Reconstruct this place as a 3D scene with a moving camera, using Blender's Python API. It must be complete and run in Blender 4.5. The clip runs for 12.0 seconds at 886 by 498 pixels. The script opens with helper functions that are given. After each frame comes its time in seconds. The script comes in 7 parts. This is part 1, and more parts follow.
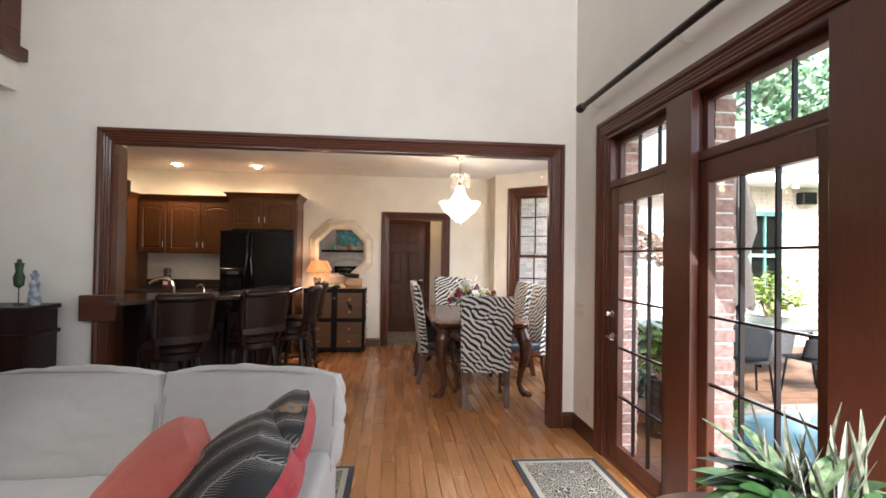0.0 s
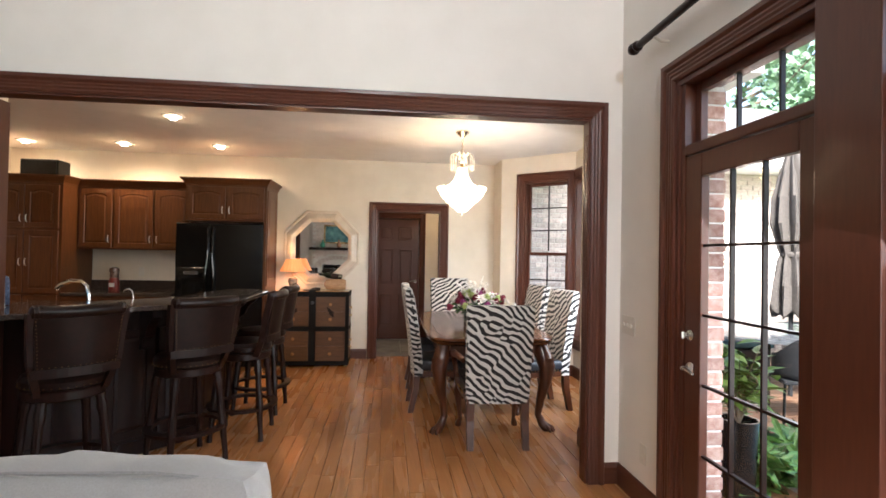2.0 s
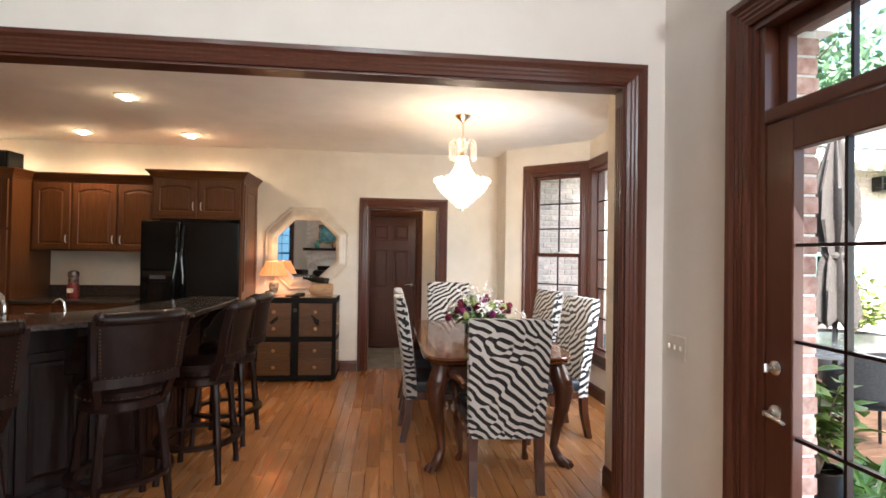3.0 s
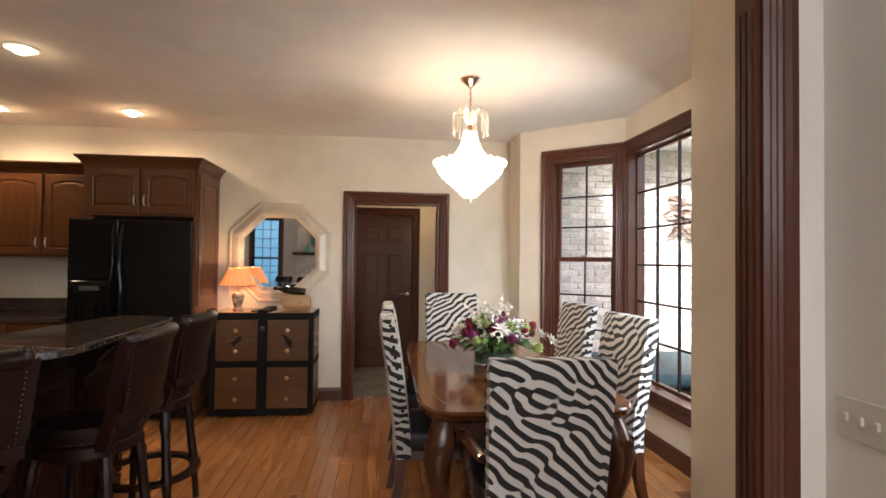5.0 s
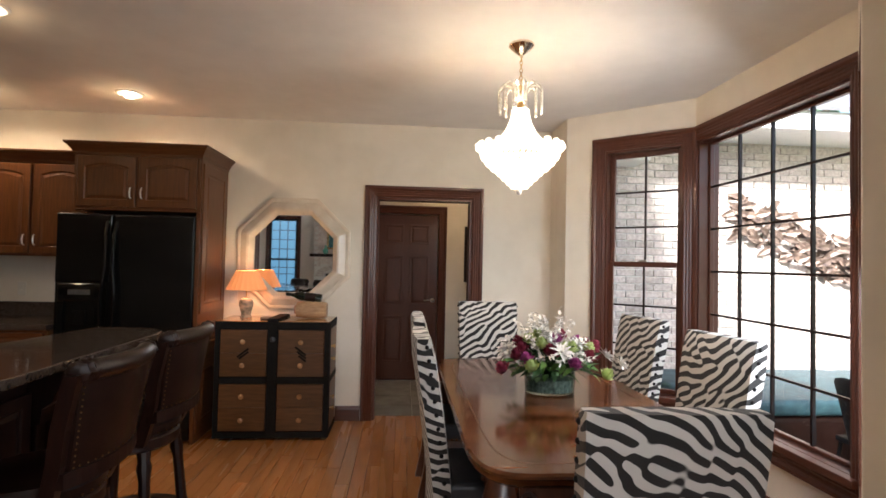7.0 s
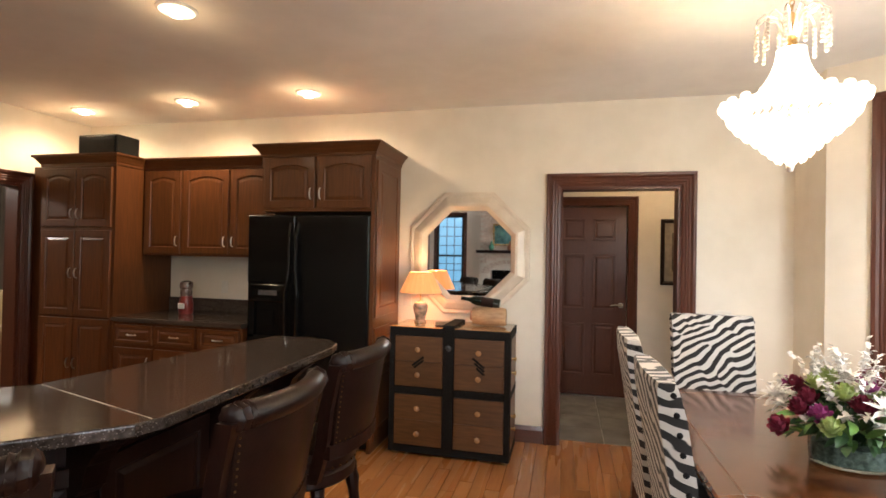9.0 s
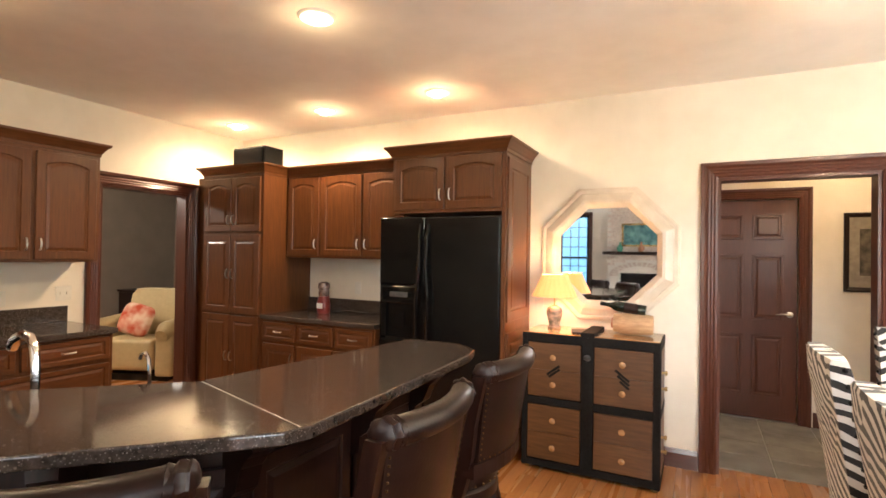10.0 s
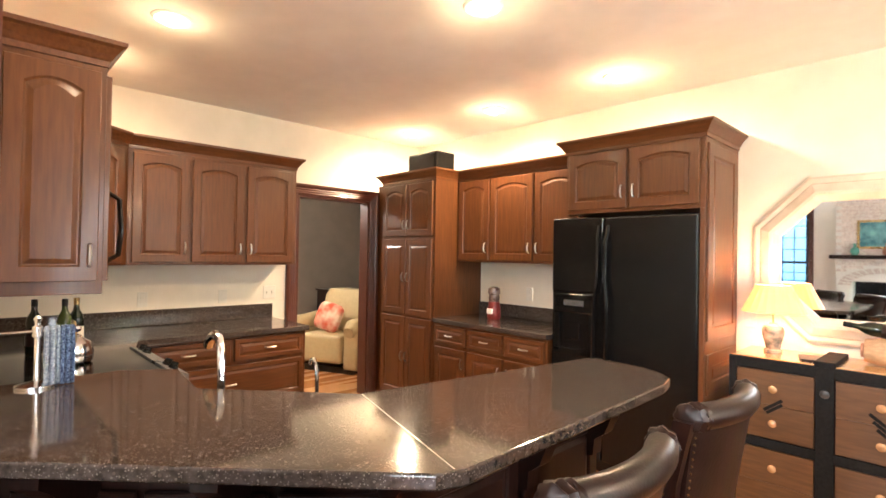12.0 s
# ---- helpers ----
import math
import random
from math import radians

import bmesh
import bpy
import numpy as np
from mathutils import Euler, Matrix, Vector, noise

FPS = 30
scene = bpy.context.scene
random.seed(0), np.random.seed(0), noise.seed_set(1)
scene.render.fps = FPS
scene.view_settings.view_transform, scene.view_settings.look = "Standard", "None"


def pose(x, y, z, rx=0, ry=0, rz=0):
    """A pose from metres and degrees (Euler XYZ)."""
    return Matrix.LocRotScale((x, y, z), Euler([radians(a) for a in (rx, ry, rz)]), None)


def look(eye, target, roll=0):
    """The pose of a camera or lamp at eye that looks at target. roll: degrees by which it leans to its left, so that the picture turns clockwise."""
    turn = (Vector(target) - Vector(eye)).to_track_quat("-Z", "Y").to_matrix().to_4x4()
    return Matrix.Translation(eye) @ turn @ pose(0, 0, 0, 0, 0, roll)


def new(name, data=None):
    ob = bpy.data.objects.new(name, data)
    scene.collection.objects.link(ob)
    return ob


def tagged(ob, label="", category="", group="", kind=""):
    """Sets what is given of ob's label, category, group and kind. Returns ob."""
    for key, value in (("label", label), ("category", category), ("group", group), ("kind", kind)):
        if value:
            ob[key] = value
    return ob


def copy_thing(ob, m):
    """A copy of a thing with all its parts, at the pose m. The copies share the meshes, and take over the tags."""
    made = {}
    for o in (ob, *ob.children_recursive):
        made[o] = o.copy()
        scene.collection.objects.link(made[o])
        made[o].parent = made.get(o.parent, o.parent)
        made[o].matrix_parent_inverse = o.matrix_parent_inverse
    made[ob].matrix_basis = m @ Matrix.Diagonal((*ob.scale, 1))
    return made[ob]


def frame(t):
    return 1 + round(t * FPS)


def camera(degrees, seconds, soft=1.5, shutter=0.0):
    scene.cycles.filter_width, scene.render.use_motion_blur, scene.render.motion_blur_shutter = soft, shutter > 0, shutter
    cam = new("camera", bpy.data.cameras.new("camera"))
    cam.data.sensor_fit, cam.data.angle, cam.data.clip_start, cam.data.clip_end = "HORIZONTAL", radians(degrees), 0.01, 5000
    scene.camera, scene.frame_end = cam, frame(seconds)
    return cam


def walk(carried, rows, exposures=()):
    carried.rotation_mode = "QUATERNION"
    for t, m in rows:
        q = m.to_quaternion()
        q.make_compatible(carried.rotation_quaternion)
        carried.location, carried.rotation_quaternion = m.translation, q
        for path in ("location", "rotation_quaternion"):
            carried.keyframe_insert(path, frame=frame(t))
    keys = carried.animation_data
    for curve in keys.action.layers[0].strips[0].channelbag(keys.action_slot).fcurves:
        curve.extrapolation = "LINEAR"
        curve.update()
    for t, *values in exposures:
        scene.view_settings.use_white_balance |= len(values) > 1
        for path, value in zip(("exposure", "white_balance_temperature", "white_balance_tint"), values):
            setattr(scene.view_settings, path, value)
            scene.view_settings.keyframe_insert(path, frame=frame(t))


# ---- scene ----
cam = camera(82.7, 12.0, soft=1.6)
PATH = [
    (0, (0.018, 0.04, 1.426), (0.213, 2.03, 1.459), 0.9),
    (0.5, (0.039, 0.241, 1.404), (0.235, 2.231, 1.437), 0.8),
    (1, (0.065, 0.533, 1.414), (0.267, 2.522, 1.443), 0.8),
    (1.5, (0.09, 0.825, 1.423), (0.3, 2.813, 1.448), 0.9),
    (2, (0.087, 1.149, 1.413), (0.304, 3.137, 1.441), 1.0),
    (2.5, (0.127, 1.473, 1.421), (0.345, 3.461, 1.445), 0.7),
    (3, (0.18, 1.809, 1.428), (0.397, 3.797, 1.457), 0.9),
    (5, (0.267, 2.853, 1.434), (0.49, 4.84, 1.48), 0.7),
    (5.5, (0.272, 3.021, 1.428), (0.487, 5.008, 1.482), 0.9),
    (6, (0.249, 3.183, 1.431), (0.456, 5.171, 1.485), 0.8),
    (6.5, (0.206, 3.32, 1.427), (0.405, 5.309, 1.488), 1.0),
    (8.5, (0.078, 3.896, 1.5), (-0.179, 5.879, 1.518), 1.0),
    (9, (-0.028, 4.018, 1.481), (-0.5, 5.961, 1.503), 1.1),
    (9.5, (-0.122, 4.091, 1.478), (-0.82, 5.965, 1.5), 1.0),
    (10, (-0.18, 4.153, 1.473), (-1.089, 5.935, 1.496), 0.9),
    (10.5, (-0.219, 4.216, 1.482), (-1.308, 5.893, 1.504), 1.0),
    (11, (-0.259, 4.277, 1.481), (-1.493, 5.85, 1.505), 1.0),
    (11.5, (-0.296, 4.323, 1.48), (-1.651, 5.794, 1.503), 1.1),
    (12, (-0.314, 4.359, 1.485), (-1.765, 5.735, 1.508), 1.0),
]
walk(cam, [(t, look(eye, target, roll)) for t, eye, target, roll in PATH],
     exposures=[(0.0, 2.35, 6050, 10), (3.0, 2.5, 6050, 10), (5.0, 2.15, 6150, 10), (6.5, 1.95, 6000, 10), (8.5, 2.15, 6100, 10), (9.5, 3.05, 6450, 10), (10.5, 3.5, 6250, 10), (12.0, 4.0, 6150, 10)])

# ---- world and light ----
world = bpy.data.worlds.new("sky")
scene.world = world
world.use_nodes = True
wn = world.node_tree
sky = wn.nodes.new("ShaderNodeTexSky")
sky.sky_type, sky.sun_disc = "NISHITA", False
sky.sun_elevation, sky.sun_rotation = radians(37), radians(197)
sky.dust_density, sky.air_density = 3.0, 1.0
bg = wn.nodes["Background"]
bg.inputs[1].default_value = 0.15
wn.links.new(sky.outputs[0], bg.inputs[0])


def lamp(name, kind, m, energy, color=(1, 1, 1), **kw):
    data = bpy.data.lights.new(name, kind)
    data.energy, data.color = energy, color
    for k, v in kw.items():
        if k == "size":
            data.size = v
        elif k == "size_y":
            data.shape, data.size_y = "RECTANGLE", v
        elif k == "radius":
            data.shadow_soft_size = v
        elif k == "spread":
            data.spread = radians(v)
        elif k == "angle":
            data.angle = v
        elif k == "spot":
            data.spot_size, data.spot_blend = radians(v), 0.6
    ob = new(name, data)
    ob.matrix_world = m
    return ob


WARM = (1.0, 0.74, 0.46)
lamp("sun", "SUN", look((0, 0, 0), (0.30, 0.95, -0.75)), 5.0, (1.0, 0.95, 0.88), angle=radians(12))
# tall windows behind the walker let daylight into the two-storey room
lamp("window_daylight", "AREA", look((-1.2, -3.33, 3.9), (0.2, 4.0, 4.3)), 25, (1.0, 0.985, 0.96), size=3.4, size_y=1.6, spread=75)
# unseen point lamp, added to warm and brighten the hall
lamp("hall_ceiling_bulb", "POINT", pose(0.9, 8.9, 2.35), 1.8, (1.0, 0.70, 0.40), radius=0.08)
# no fixture here: added fill that lifts the den walls and recliner
lamp("den_ceiling_bulb", "POINT", pose(-6.3, 6.3, 2.45), 11.0, (1.0, 0.90, 0.76), radius=0.12)
# area lamp in an added, unseen side opening; brightens the front floor
lamp("window_daylight", "AREA", look((1.72, -0.3, 1.25), (-1.6, 1.6, 0.4)), 8, (0.96, 0.98, 1.0), size=2.4, size_y=2.1)
lamp("window_daylight", "AREA", look((1.93, 5.32, 1.42), (0.95, 6.7, 0.7)), 7, (0.97, 0.985, 1.0), size=0.55, size_y=1.75)
# the sky through the garden doors
lamp("window_daylight", "AREA", look((1.70, 2.55, 1.25), (-0.6, 2.9, -0.3)), 7, (0.97, 0.985, 1.0), size=1.8, size_y=1.9)
CANS = [(-1.955, 7.50), (-1.965, 6.165), (-3.07, 7.53), (-4.20, 7.59), (-3.21, 5.12), (-4.05, 4.95), (-2.0, 5.0)]
for cx, cy in CANS:
    lamp("recessed_bulb", "SPOT", pose(cx, cy, 2.650), 9.0 if cy > 7 else 3.0 if cx < -3 else 1.8, WARM, radius=0.03, spot=170)
    lamp("recessed_glow", "POINT", pose(cx, cy, 2.57), 0.40 if cy > 7 else 0.22, (1.0, 0.66, 0.32), radius=0.04)
lamp("chandelier_bulb", "POINT", pose(0.83, 6.27, 2.16), 16.5, (1.0, 0.71, 0.44), radius=0.06)
lamp("table_lamp_bulb", "POINT", pose(-1.13, 7.84, 1.30), 1.2, (1.0, 0.66, 0.32), radius=0.04)

# ---- materials ----
MATS = {}


def surf(name, c1, c2, scale=8.0, rough=0.5, bump=0.0, stretch=(1, 1, 1), metal=0.0, coat=0.0, detail=5.0, vary=0.0, blotch=0.0, sheen=0.0, rvar=0.08, bscale=None, spec=0.5):
    """A surface with grain and blotches, in metres of the object's own space."""
    m = bpy.data.materials.new(name)
    m.use_nodes = True
    nt = m.node_tree
    n, l = nt.nodes, nt.links
    b = n["Principled BSDF"]
    tc = n.new("ShaderNodeTexCoord")
    mp = n.new("ShaderNodeMapping")
    mp.inputs["Scale"].default_value = stretch
    l.new(tc.outputs["Object"], mp.inputs[0])
    if vary:
        oi = n.new("ShaderNodeObjectInfo")
        mu = n.new("ShaderNodeMath")
        mu.operation = "MULTIPLY"
        mu.inputs[1].default_value = 37.0
        l.new(oi.outputs["Random"], mu.inputs[0])
        l.new(mu.outputs[0], mp.inputs["Location"])
    no = n.new("ShaderNodeTexNoise")
    no.inputs["Scale"].default_value, no.inputs["Detail"].default_value = scale, detail
    l.new(mp.outputs[0], no.inputs["Vector"])
    rp = n.new("ShaderNodeValToRGB")
    rp.color_ramp.elements[0].color, rp.color_ramp.elements[1].color = (*c1, 1), (*c2, 1)
    rp.color_ramp.elements[0].position, rp.color_ramp.elements[1].position = 0.32, 0.68
    l.new(no.outputs[0], rp.inputs[0])
    col = rp.outputs[0]
    big = n.new("ShaderNodeTexNoise")
    big.inputs["Scale"].default_value, big.inputs["Detail"].default_value = max(scale * 0.12, 0.8), 2.0
    l.new(mp.outputs[0], big.inputs["Vector"])
    if blotch or vary:
        hs = n.new("ShaderNodeHueSaturation")
        mr = n.new("ShaderNodeMapRange")
        mr.inputs["To Min"].default_value, mr.inputs["To Max"].default_value = 1 - blotch, 1 + blotch
        l.new(big.outputs[0], mr.inputs[0])
        val = mr.outputs[0]
        if vary:
            m2 = n.new("ShaderNodeMapRange")
            m2.inputs["To Min"].default_value, m2.inputs["To Max"].default_value = 1 - vary, 1 + vary
            l.new(oi.outputs["Random"], m2.inputs[0])
            mm = n.new("ShaderNodeMath")
            mm.operation = "MULTIPLY"
            l.new(val, mm.inputs[0]), l.new(m2.outputs[0], mm.inputs[1])
            val = mm.outputs[0]
        l.new(val, hs.inputs["Value"])
        l.new(col, hs.inputs["Color"])
        col = hs.outputs[0]
    l.new(col, b.inputs["Base Color"])
    rr = n.new("ShaderNodeMapRange")
    rr.inputs["To Min"].default_value, rr.inputs["To Max"].default_value = max(rough - rvar, 0.02), min(rough + rvar, 1)
    l.new(big.outputs[0], rr.inputs[0])
    l.new(rr.outputs[0], b.inputs["Roughness"])
    b.inputs["Metallic"].default_value = metal
    b.inputs["Specular IOR Level"].default_value = spec
    if coat:
        b.inputs["Coat Weight"].default_value, b.inputs["Coat Roughness"].default_value = coat, 0.12
    if sheen:
        b.inputs["Sheen Weight"].default_value = sheen
    if bump:
        bn = n.new("ShaderNodeTexNoise")
        bn.inputs["Scale"].default_value, bn.inputs["Detail"].default_value = bscale or scale * 2.0, 4.0
        l.new(mp.outputs[0], bn.inputs["Vector"])
        bp = n.new("ShaderNodeBump")
        bp.inputs["Strength"].default_value, bp.inputs["Distance"].default_value = bump, 0.004
        l.new(bn.outputs[0], bp.inputs["Height"])
        l.new(bp.outputs[0], b.inputs["Normal"])
    MATS[name] = m
    return m


def glow(name, color, strength, base=None):
    m = bpy.data.materials.new(name)
    m.use_nodes = True
    b = m.node_tree.nodes["Principled BSDF"]
    b.inputs["Base Color"].default_value = (*(base or color), 1)
    b.inputs["Emission Color"].default_value, b.inputs["Emission Strength"].default_value = (*color, 1), strength
    return m


def glass_mat(name, rough=0.0, tint=(1, 1, 1)):
    """Thin pane: mostly clear, with a Fresnel gloss."""
    m = bpy.data.materials.new(name)
    m.use_nodes = True
    n, l = m.node_tree.nodes, m.node_tree.links
    n.remove(n["Principled BSDF"])
    tr, gl, mx, lw, fr = n.new("ShaderNodeBsdfTransparent"), n.new("ShaderNodeBsdfGlossy"), n.new("ShaderNodeMixShader"), n.new("ShaderNodeLayerWeight"), n.new("ShaderNodeMath")
    lw.inputs[0].default_value = 0.5
    fr.operation = "POWER"
    fr.inputs[1].default_value = 4.0
    l.new(lw.outputs["Facing"], fr.inputs[0])
    tr.inputs[0].default_value = (*tint, 1)
    gl.inputs["Roughness"].default_value = rough
    gl.inputs[0].default_value = (0.8, 0.8, 0.8, 1)
    l.new(fr.outputs[0], mx.inputs[0]), l.new(tr.outputs[0], mx.inputs[1]), l.new(gl.outputs[0], mx.inputs[2])
    l.new(mx.outputs[0], n["Material Output"].inputs[0])
    return m


Z = (6, 6, 0.5)
WALL = surf("plaster_cream", (0.74, 0.67, 0.56), (0.80, 0.73, 0.62), 5, 0.75, 0.10, blotch=0.04, bscale=90)
WALL_L = surf("plaster_offwhite", (0.78, 0.74, 0.68), (0.82, 0.78, 0.72), 4, 0.75, 0.08, blotch=0.03, bscale=90)
CEIL = surf("ceiling_paint", (0.78, 0.75, 0.71), (0.83, 0.80, 0.76), 5, 0.85, 0.12, blotch=0.03, bscale=120)
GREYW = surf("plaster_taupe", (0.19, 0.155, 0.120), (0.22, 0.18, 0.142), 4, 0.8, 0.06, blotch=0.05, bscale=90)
TRIM = surf("mahogany_trim", (0.078, 0.0245, 0.0135), (0.094, 0.0295, 0.0158), 14, 0.36, 0.02, stretch=(5, 5, 0.6), coat=0.15, blotch=0.05, rvar=0.02, spec=0.35)
TRIMH = surf("mahogany_trim_level", (0.078, 0.0245, 0.0135), (0.094, 0.0295, 0.0158), 14, 0.36, 0.02, stretch=(0.6, 5, 5), coat=0.15, blotch=0.05, rvar=0.02, spec=0.35)
TRIMY = surf("mahogany_trim_side", (0.078, 0.0245, 0.0135), (0.094, 0.0295, 0.0158), 14, 0.36, 0.02, stretch=(5, 0.6, 5), coat=0.15, blotch=0.05, rvar=0.02, spec=0.35)
CAB = surf("cherry_cabinet", (0.084, 0.0285, 0.0088), (0.122, 0.0425, 0.0128), 12, 0.36, 0.025, stretch=Z, coat=0.12, blotch=0.18, vary=0.10, spec=0.35)
CABH = surf("cherry_cabinet_level", (0.084, 0.0285, 0.0088), (0.122, 0.0425, 0.0128), 12, 0.36, 0.025, stretch=(0.5, 6, 6), coat=0.12, blotch=0.18, vary=0.10, spec=0.35)
DARKW = surf("dark_walnut", (0.0095, 0.0032, 0.0022), (0.0190, 0.0062, 0.0038), 12, 0.36, 0.06, stretch=Z, coat=0.04, blotch=0.2, spec=0.28)
MAHOG = surf("polished_mahogany", (0.042, 0.0115, 0.0048), (0.088, 0.026, 0.0100), 10, 0.30, 0.05, stretch=(3, 3, 0.8), coat=0.2, blotch=0.2)
FLOORW = surf("oak_plank", (0.345, 0.146, 0.047), (0.41, 0.182, 0.064), 9, 0.27, 0.04, stretch=(9, 0.7, 9), coat=0.25, vary=0.06, blotch=0.06)
GROUT = surf("floor_joint", (0.14, 0.06, 0.022), (0.18, 0.08, 0.03), 20, 0.7)
PINE = surf("pale_crate_wood", (0.080, 0.034, 0.0110), (0.125, 0.057, 0.0200), 10, 0.42, 0.08, stretch=(0.7, 5, 6), vary=0.10, blotch=0.15)
BLACKL = surf("black_leather_strap", (0.0050, 0.0045, 0.0045), (0.0110, 0.0100, 0.0095), 60, 0.80, 0.15, spec=0.2)
LEATHER = surf("brown_leather", (0.0080, 0.0032, 0.0024), (0.0165, 0.0066, 0.0046), 30, 0.31, 0.14, blotch=0.25, bscale=160, spec=0.30)
NAVY = surf("navy_leather", (0.0070, 0.0098, 0.0154), (0.0140, 0.0182, 0.0252), 40, 0.40, 0.2, bscale=160)
BLACKAP = surf("black_appliance", (0.0036, 0.0036, 0.0036), (0.0060, 0.0060, 0.0060), 80, 0.22, 0.10, bscale=300, spec=0.35)
BLACKGL = surf("black_glass", (0.004, 0.004, 0.004), (0.006, 0.006, 0.006), 20, 0.06)
CHROME = surf("chrome", (0.75, 0.75, 0.76), (0.82, 0.82, 0.83), 20, 0.10, 0, metal=1.0, rvar=0.03)
NICKEL = surf("satin_nickel", (0.52, 0.50, 0.47), (0.62, 0.60, 0.56), 40, 0.28, 0, metal=1.0)
BRASS = surf("antique_brass", (0.50, 0.33, 0.14), (0.62, 0.44, 0.20), 40, 0.28, 0, metal=1.0)
NAILB = surf("dark_brass", (0.16, 0.10, 0.05), (0.24, 0.16, 0.08), 40, 0.4, 0, metal=1.0)
SOFA = surf("offwhite_linen", (0.30, 0.288, 0.27), (0.34, 0.326, 0.308), 240, 0.9, 0.3, blotch=0.06, sheen=0.3, bscale=380)
PIPING = surf("grey_piping", (0.22, 0.215, 0.205), (0.28, 0.27, 0.26), 200, 0.9, 0.2)
CORAL = surf("coral_fabric", (0.36, 0.080, 0.058), (0.43, 0.105, 0.078), 160, 0.75, 0.25, blotch=0.10, sheen=0.1, bscale=300)
RED = surf("crimson_velvet", (0.20, 0.007, 0.014), (0.30, 0.012, 0.022), 60, 0.7, 0.1, sheen=0.1)
CREAMF = surf("cream_lacquer_frame", (0.66, 0.55, 0.43), (0.74, 0.64, 0.52), 12, 0.30, 0.03, coat=0.3, blotch=0.05)
IVORY = surf("ivory_plastic", (0.70, 0.66, 0.58), (0.74, 0.70, 0.62), 30, 0.4)
WHITE = surf("white_paint", (0.76, 0.76, 0.74), (0.82, 0.82, 0.80), 12, 0.5, 0.05)
TAN_L = surf("tan_leather", (0.42, 0.315, 0.155), (0.46, 0.345, 0.175), 24, 0.42, 0.2, blotch=0.1, bscale=140)
ORANGE = surf("orange_print_fabric", (0.50, 0.055, 0.012), (0.70, 0.50, 0.36), 9, 0.8, 0.2, detail=1.5)
TILE = surf("slate_tile", (0.16, 0.15, 0.13), (0.30, 0.28, 0.24), 5, 0.5, 0.2, blotch=0.2, vary=0.2)
BRICK = surf("red_brick", (0.33, 0.17, 0.13), (0.52, 0.36, 0.30), 30, 0.85, 0.5, vary=0.25, blotch=0.2)
BRICKP = surf("weathered_brick", (0.46, 0.38, 0.34), (0.68, 0.61, 0.56), 30, 0.85, 0.5, vary=0.22, blotch=0.2)
MORTAR = surf("pale_mortar", (0.64, 0.62, 0.58), (0.74, 0.72, 0.68), 40, 0.9, 0.4)
PAVE = surf("patio_stone", (0.17, 0.15, 0.13), (0.29, 0.25, 0.215), 6, 0.8, 0.3, blotch=0.15)
LEAF = surf("green_leaf", (0.0490, 0.1260, 0.0252), (0.1190, 0.2450, 0.0490), 25, 0.45, 0.1, vary=0.25, blotch=0.2)
LEAFL = surf("lime_leaf", (0.09, 0.165, 0.025), (0.19, 0.27, 0.05), 25, 0.45, 0.1, vary=0.2, blotch=0.2)
LEAFV = surf("variegated_leaf", (0.030, 0.080, 0.030), (0.22, 0.28, 0.16), 40, 0.38, 0.1, vary=0.15, detail=2)
LEAFD = surf("dark_leaf", (0.014, 0.045, 0.012), (0.040, 0.095, 0.025), 20, 0.5, 0.1, vary=0.3)
STRIPED = surf("striped_blade", (0.055, 0.075, 0.042), (0.22, 0.21, 0.17), 60, 0.45, 0.05, stretch=(4, 0.25, 4), vary=0.25, detail=2)
TREE = surf("tree_leaf", (0.085, 0.165, 0.085), (0.150, 0.250, 0.140), 3, 0.6, 0.1, vary=0.2)
BARK = surf("bark", (0.10, 0.075, 0.05), (0.17, 0.13, 0.09), 12, 0.9, 0.6, stretch=(4, 4, 0.7))
WICKER = surf("grey_wicker", (0.010, 0.0105, 0.012), (0.028, 0.029, 0.032), 90, 0.7, 0.6, stretch=(1, 1, 2), spec=0.15)
UMB = surf("taupe_canvas", (0.042, 0.036, 0.032), (0.062, 0.054, 0.048), 40, 0.9, 0.2, blotch=0.1)
SLATEG = surf("roof_shingle", (0.10, 0.10, 0.105), (0.18, 0.18, 0.185), 20, 0.9, 0.4)
RUST = surf("rusted_metal_leaf", (0.070, 0.045, 0.036), (0.24, 0.17, 0.13), 14, 0.5, 0.2, metal=0.3, vary=0.3)
TERRA = surf("terracotta", (0.30, 0.13, 0.075), (0.42, 0.20, 0.12), 16, 0.8, 0.2)
PANE = glass_mat("window_glass")
VGLASS = glass_mat("vase_glass", tint=(0.74, 0.80, 0.78))
MIRROR = surf("mirror_silver", (0.86, 0.86, 0.86), (0.88, 0.88, 0.88), 3, 0.012, metal=1.0, rvar=0.004)
BULB = glow("lit_lamp_lens", (1.0, 0.84, 0.60), 6)
SHADE = glow("lit_orange_shade", (1.0, 0.30, 0.08), 0.16, (0.75, 0.33, 0.14))
CRYSTAL = glow("lit_crystal", (1.0, 0.86, 0.64), 0.6, (0.9, 0.86, 0.8))
CRYSTALD = surf("clear_crystal", (0.78, 0.72, 0.64), (0.92, 0.88, 0.82), 60, 0.08, metal=0.4, coat=0.8)


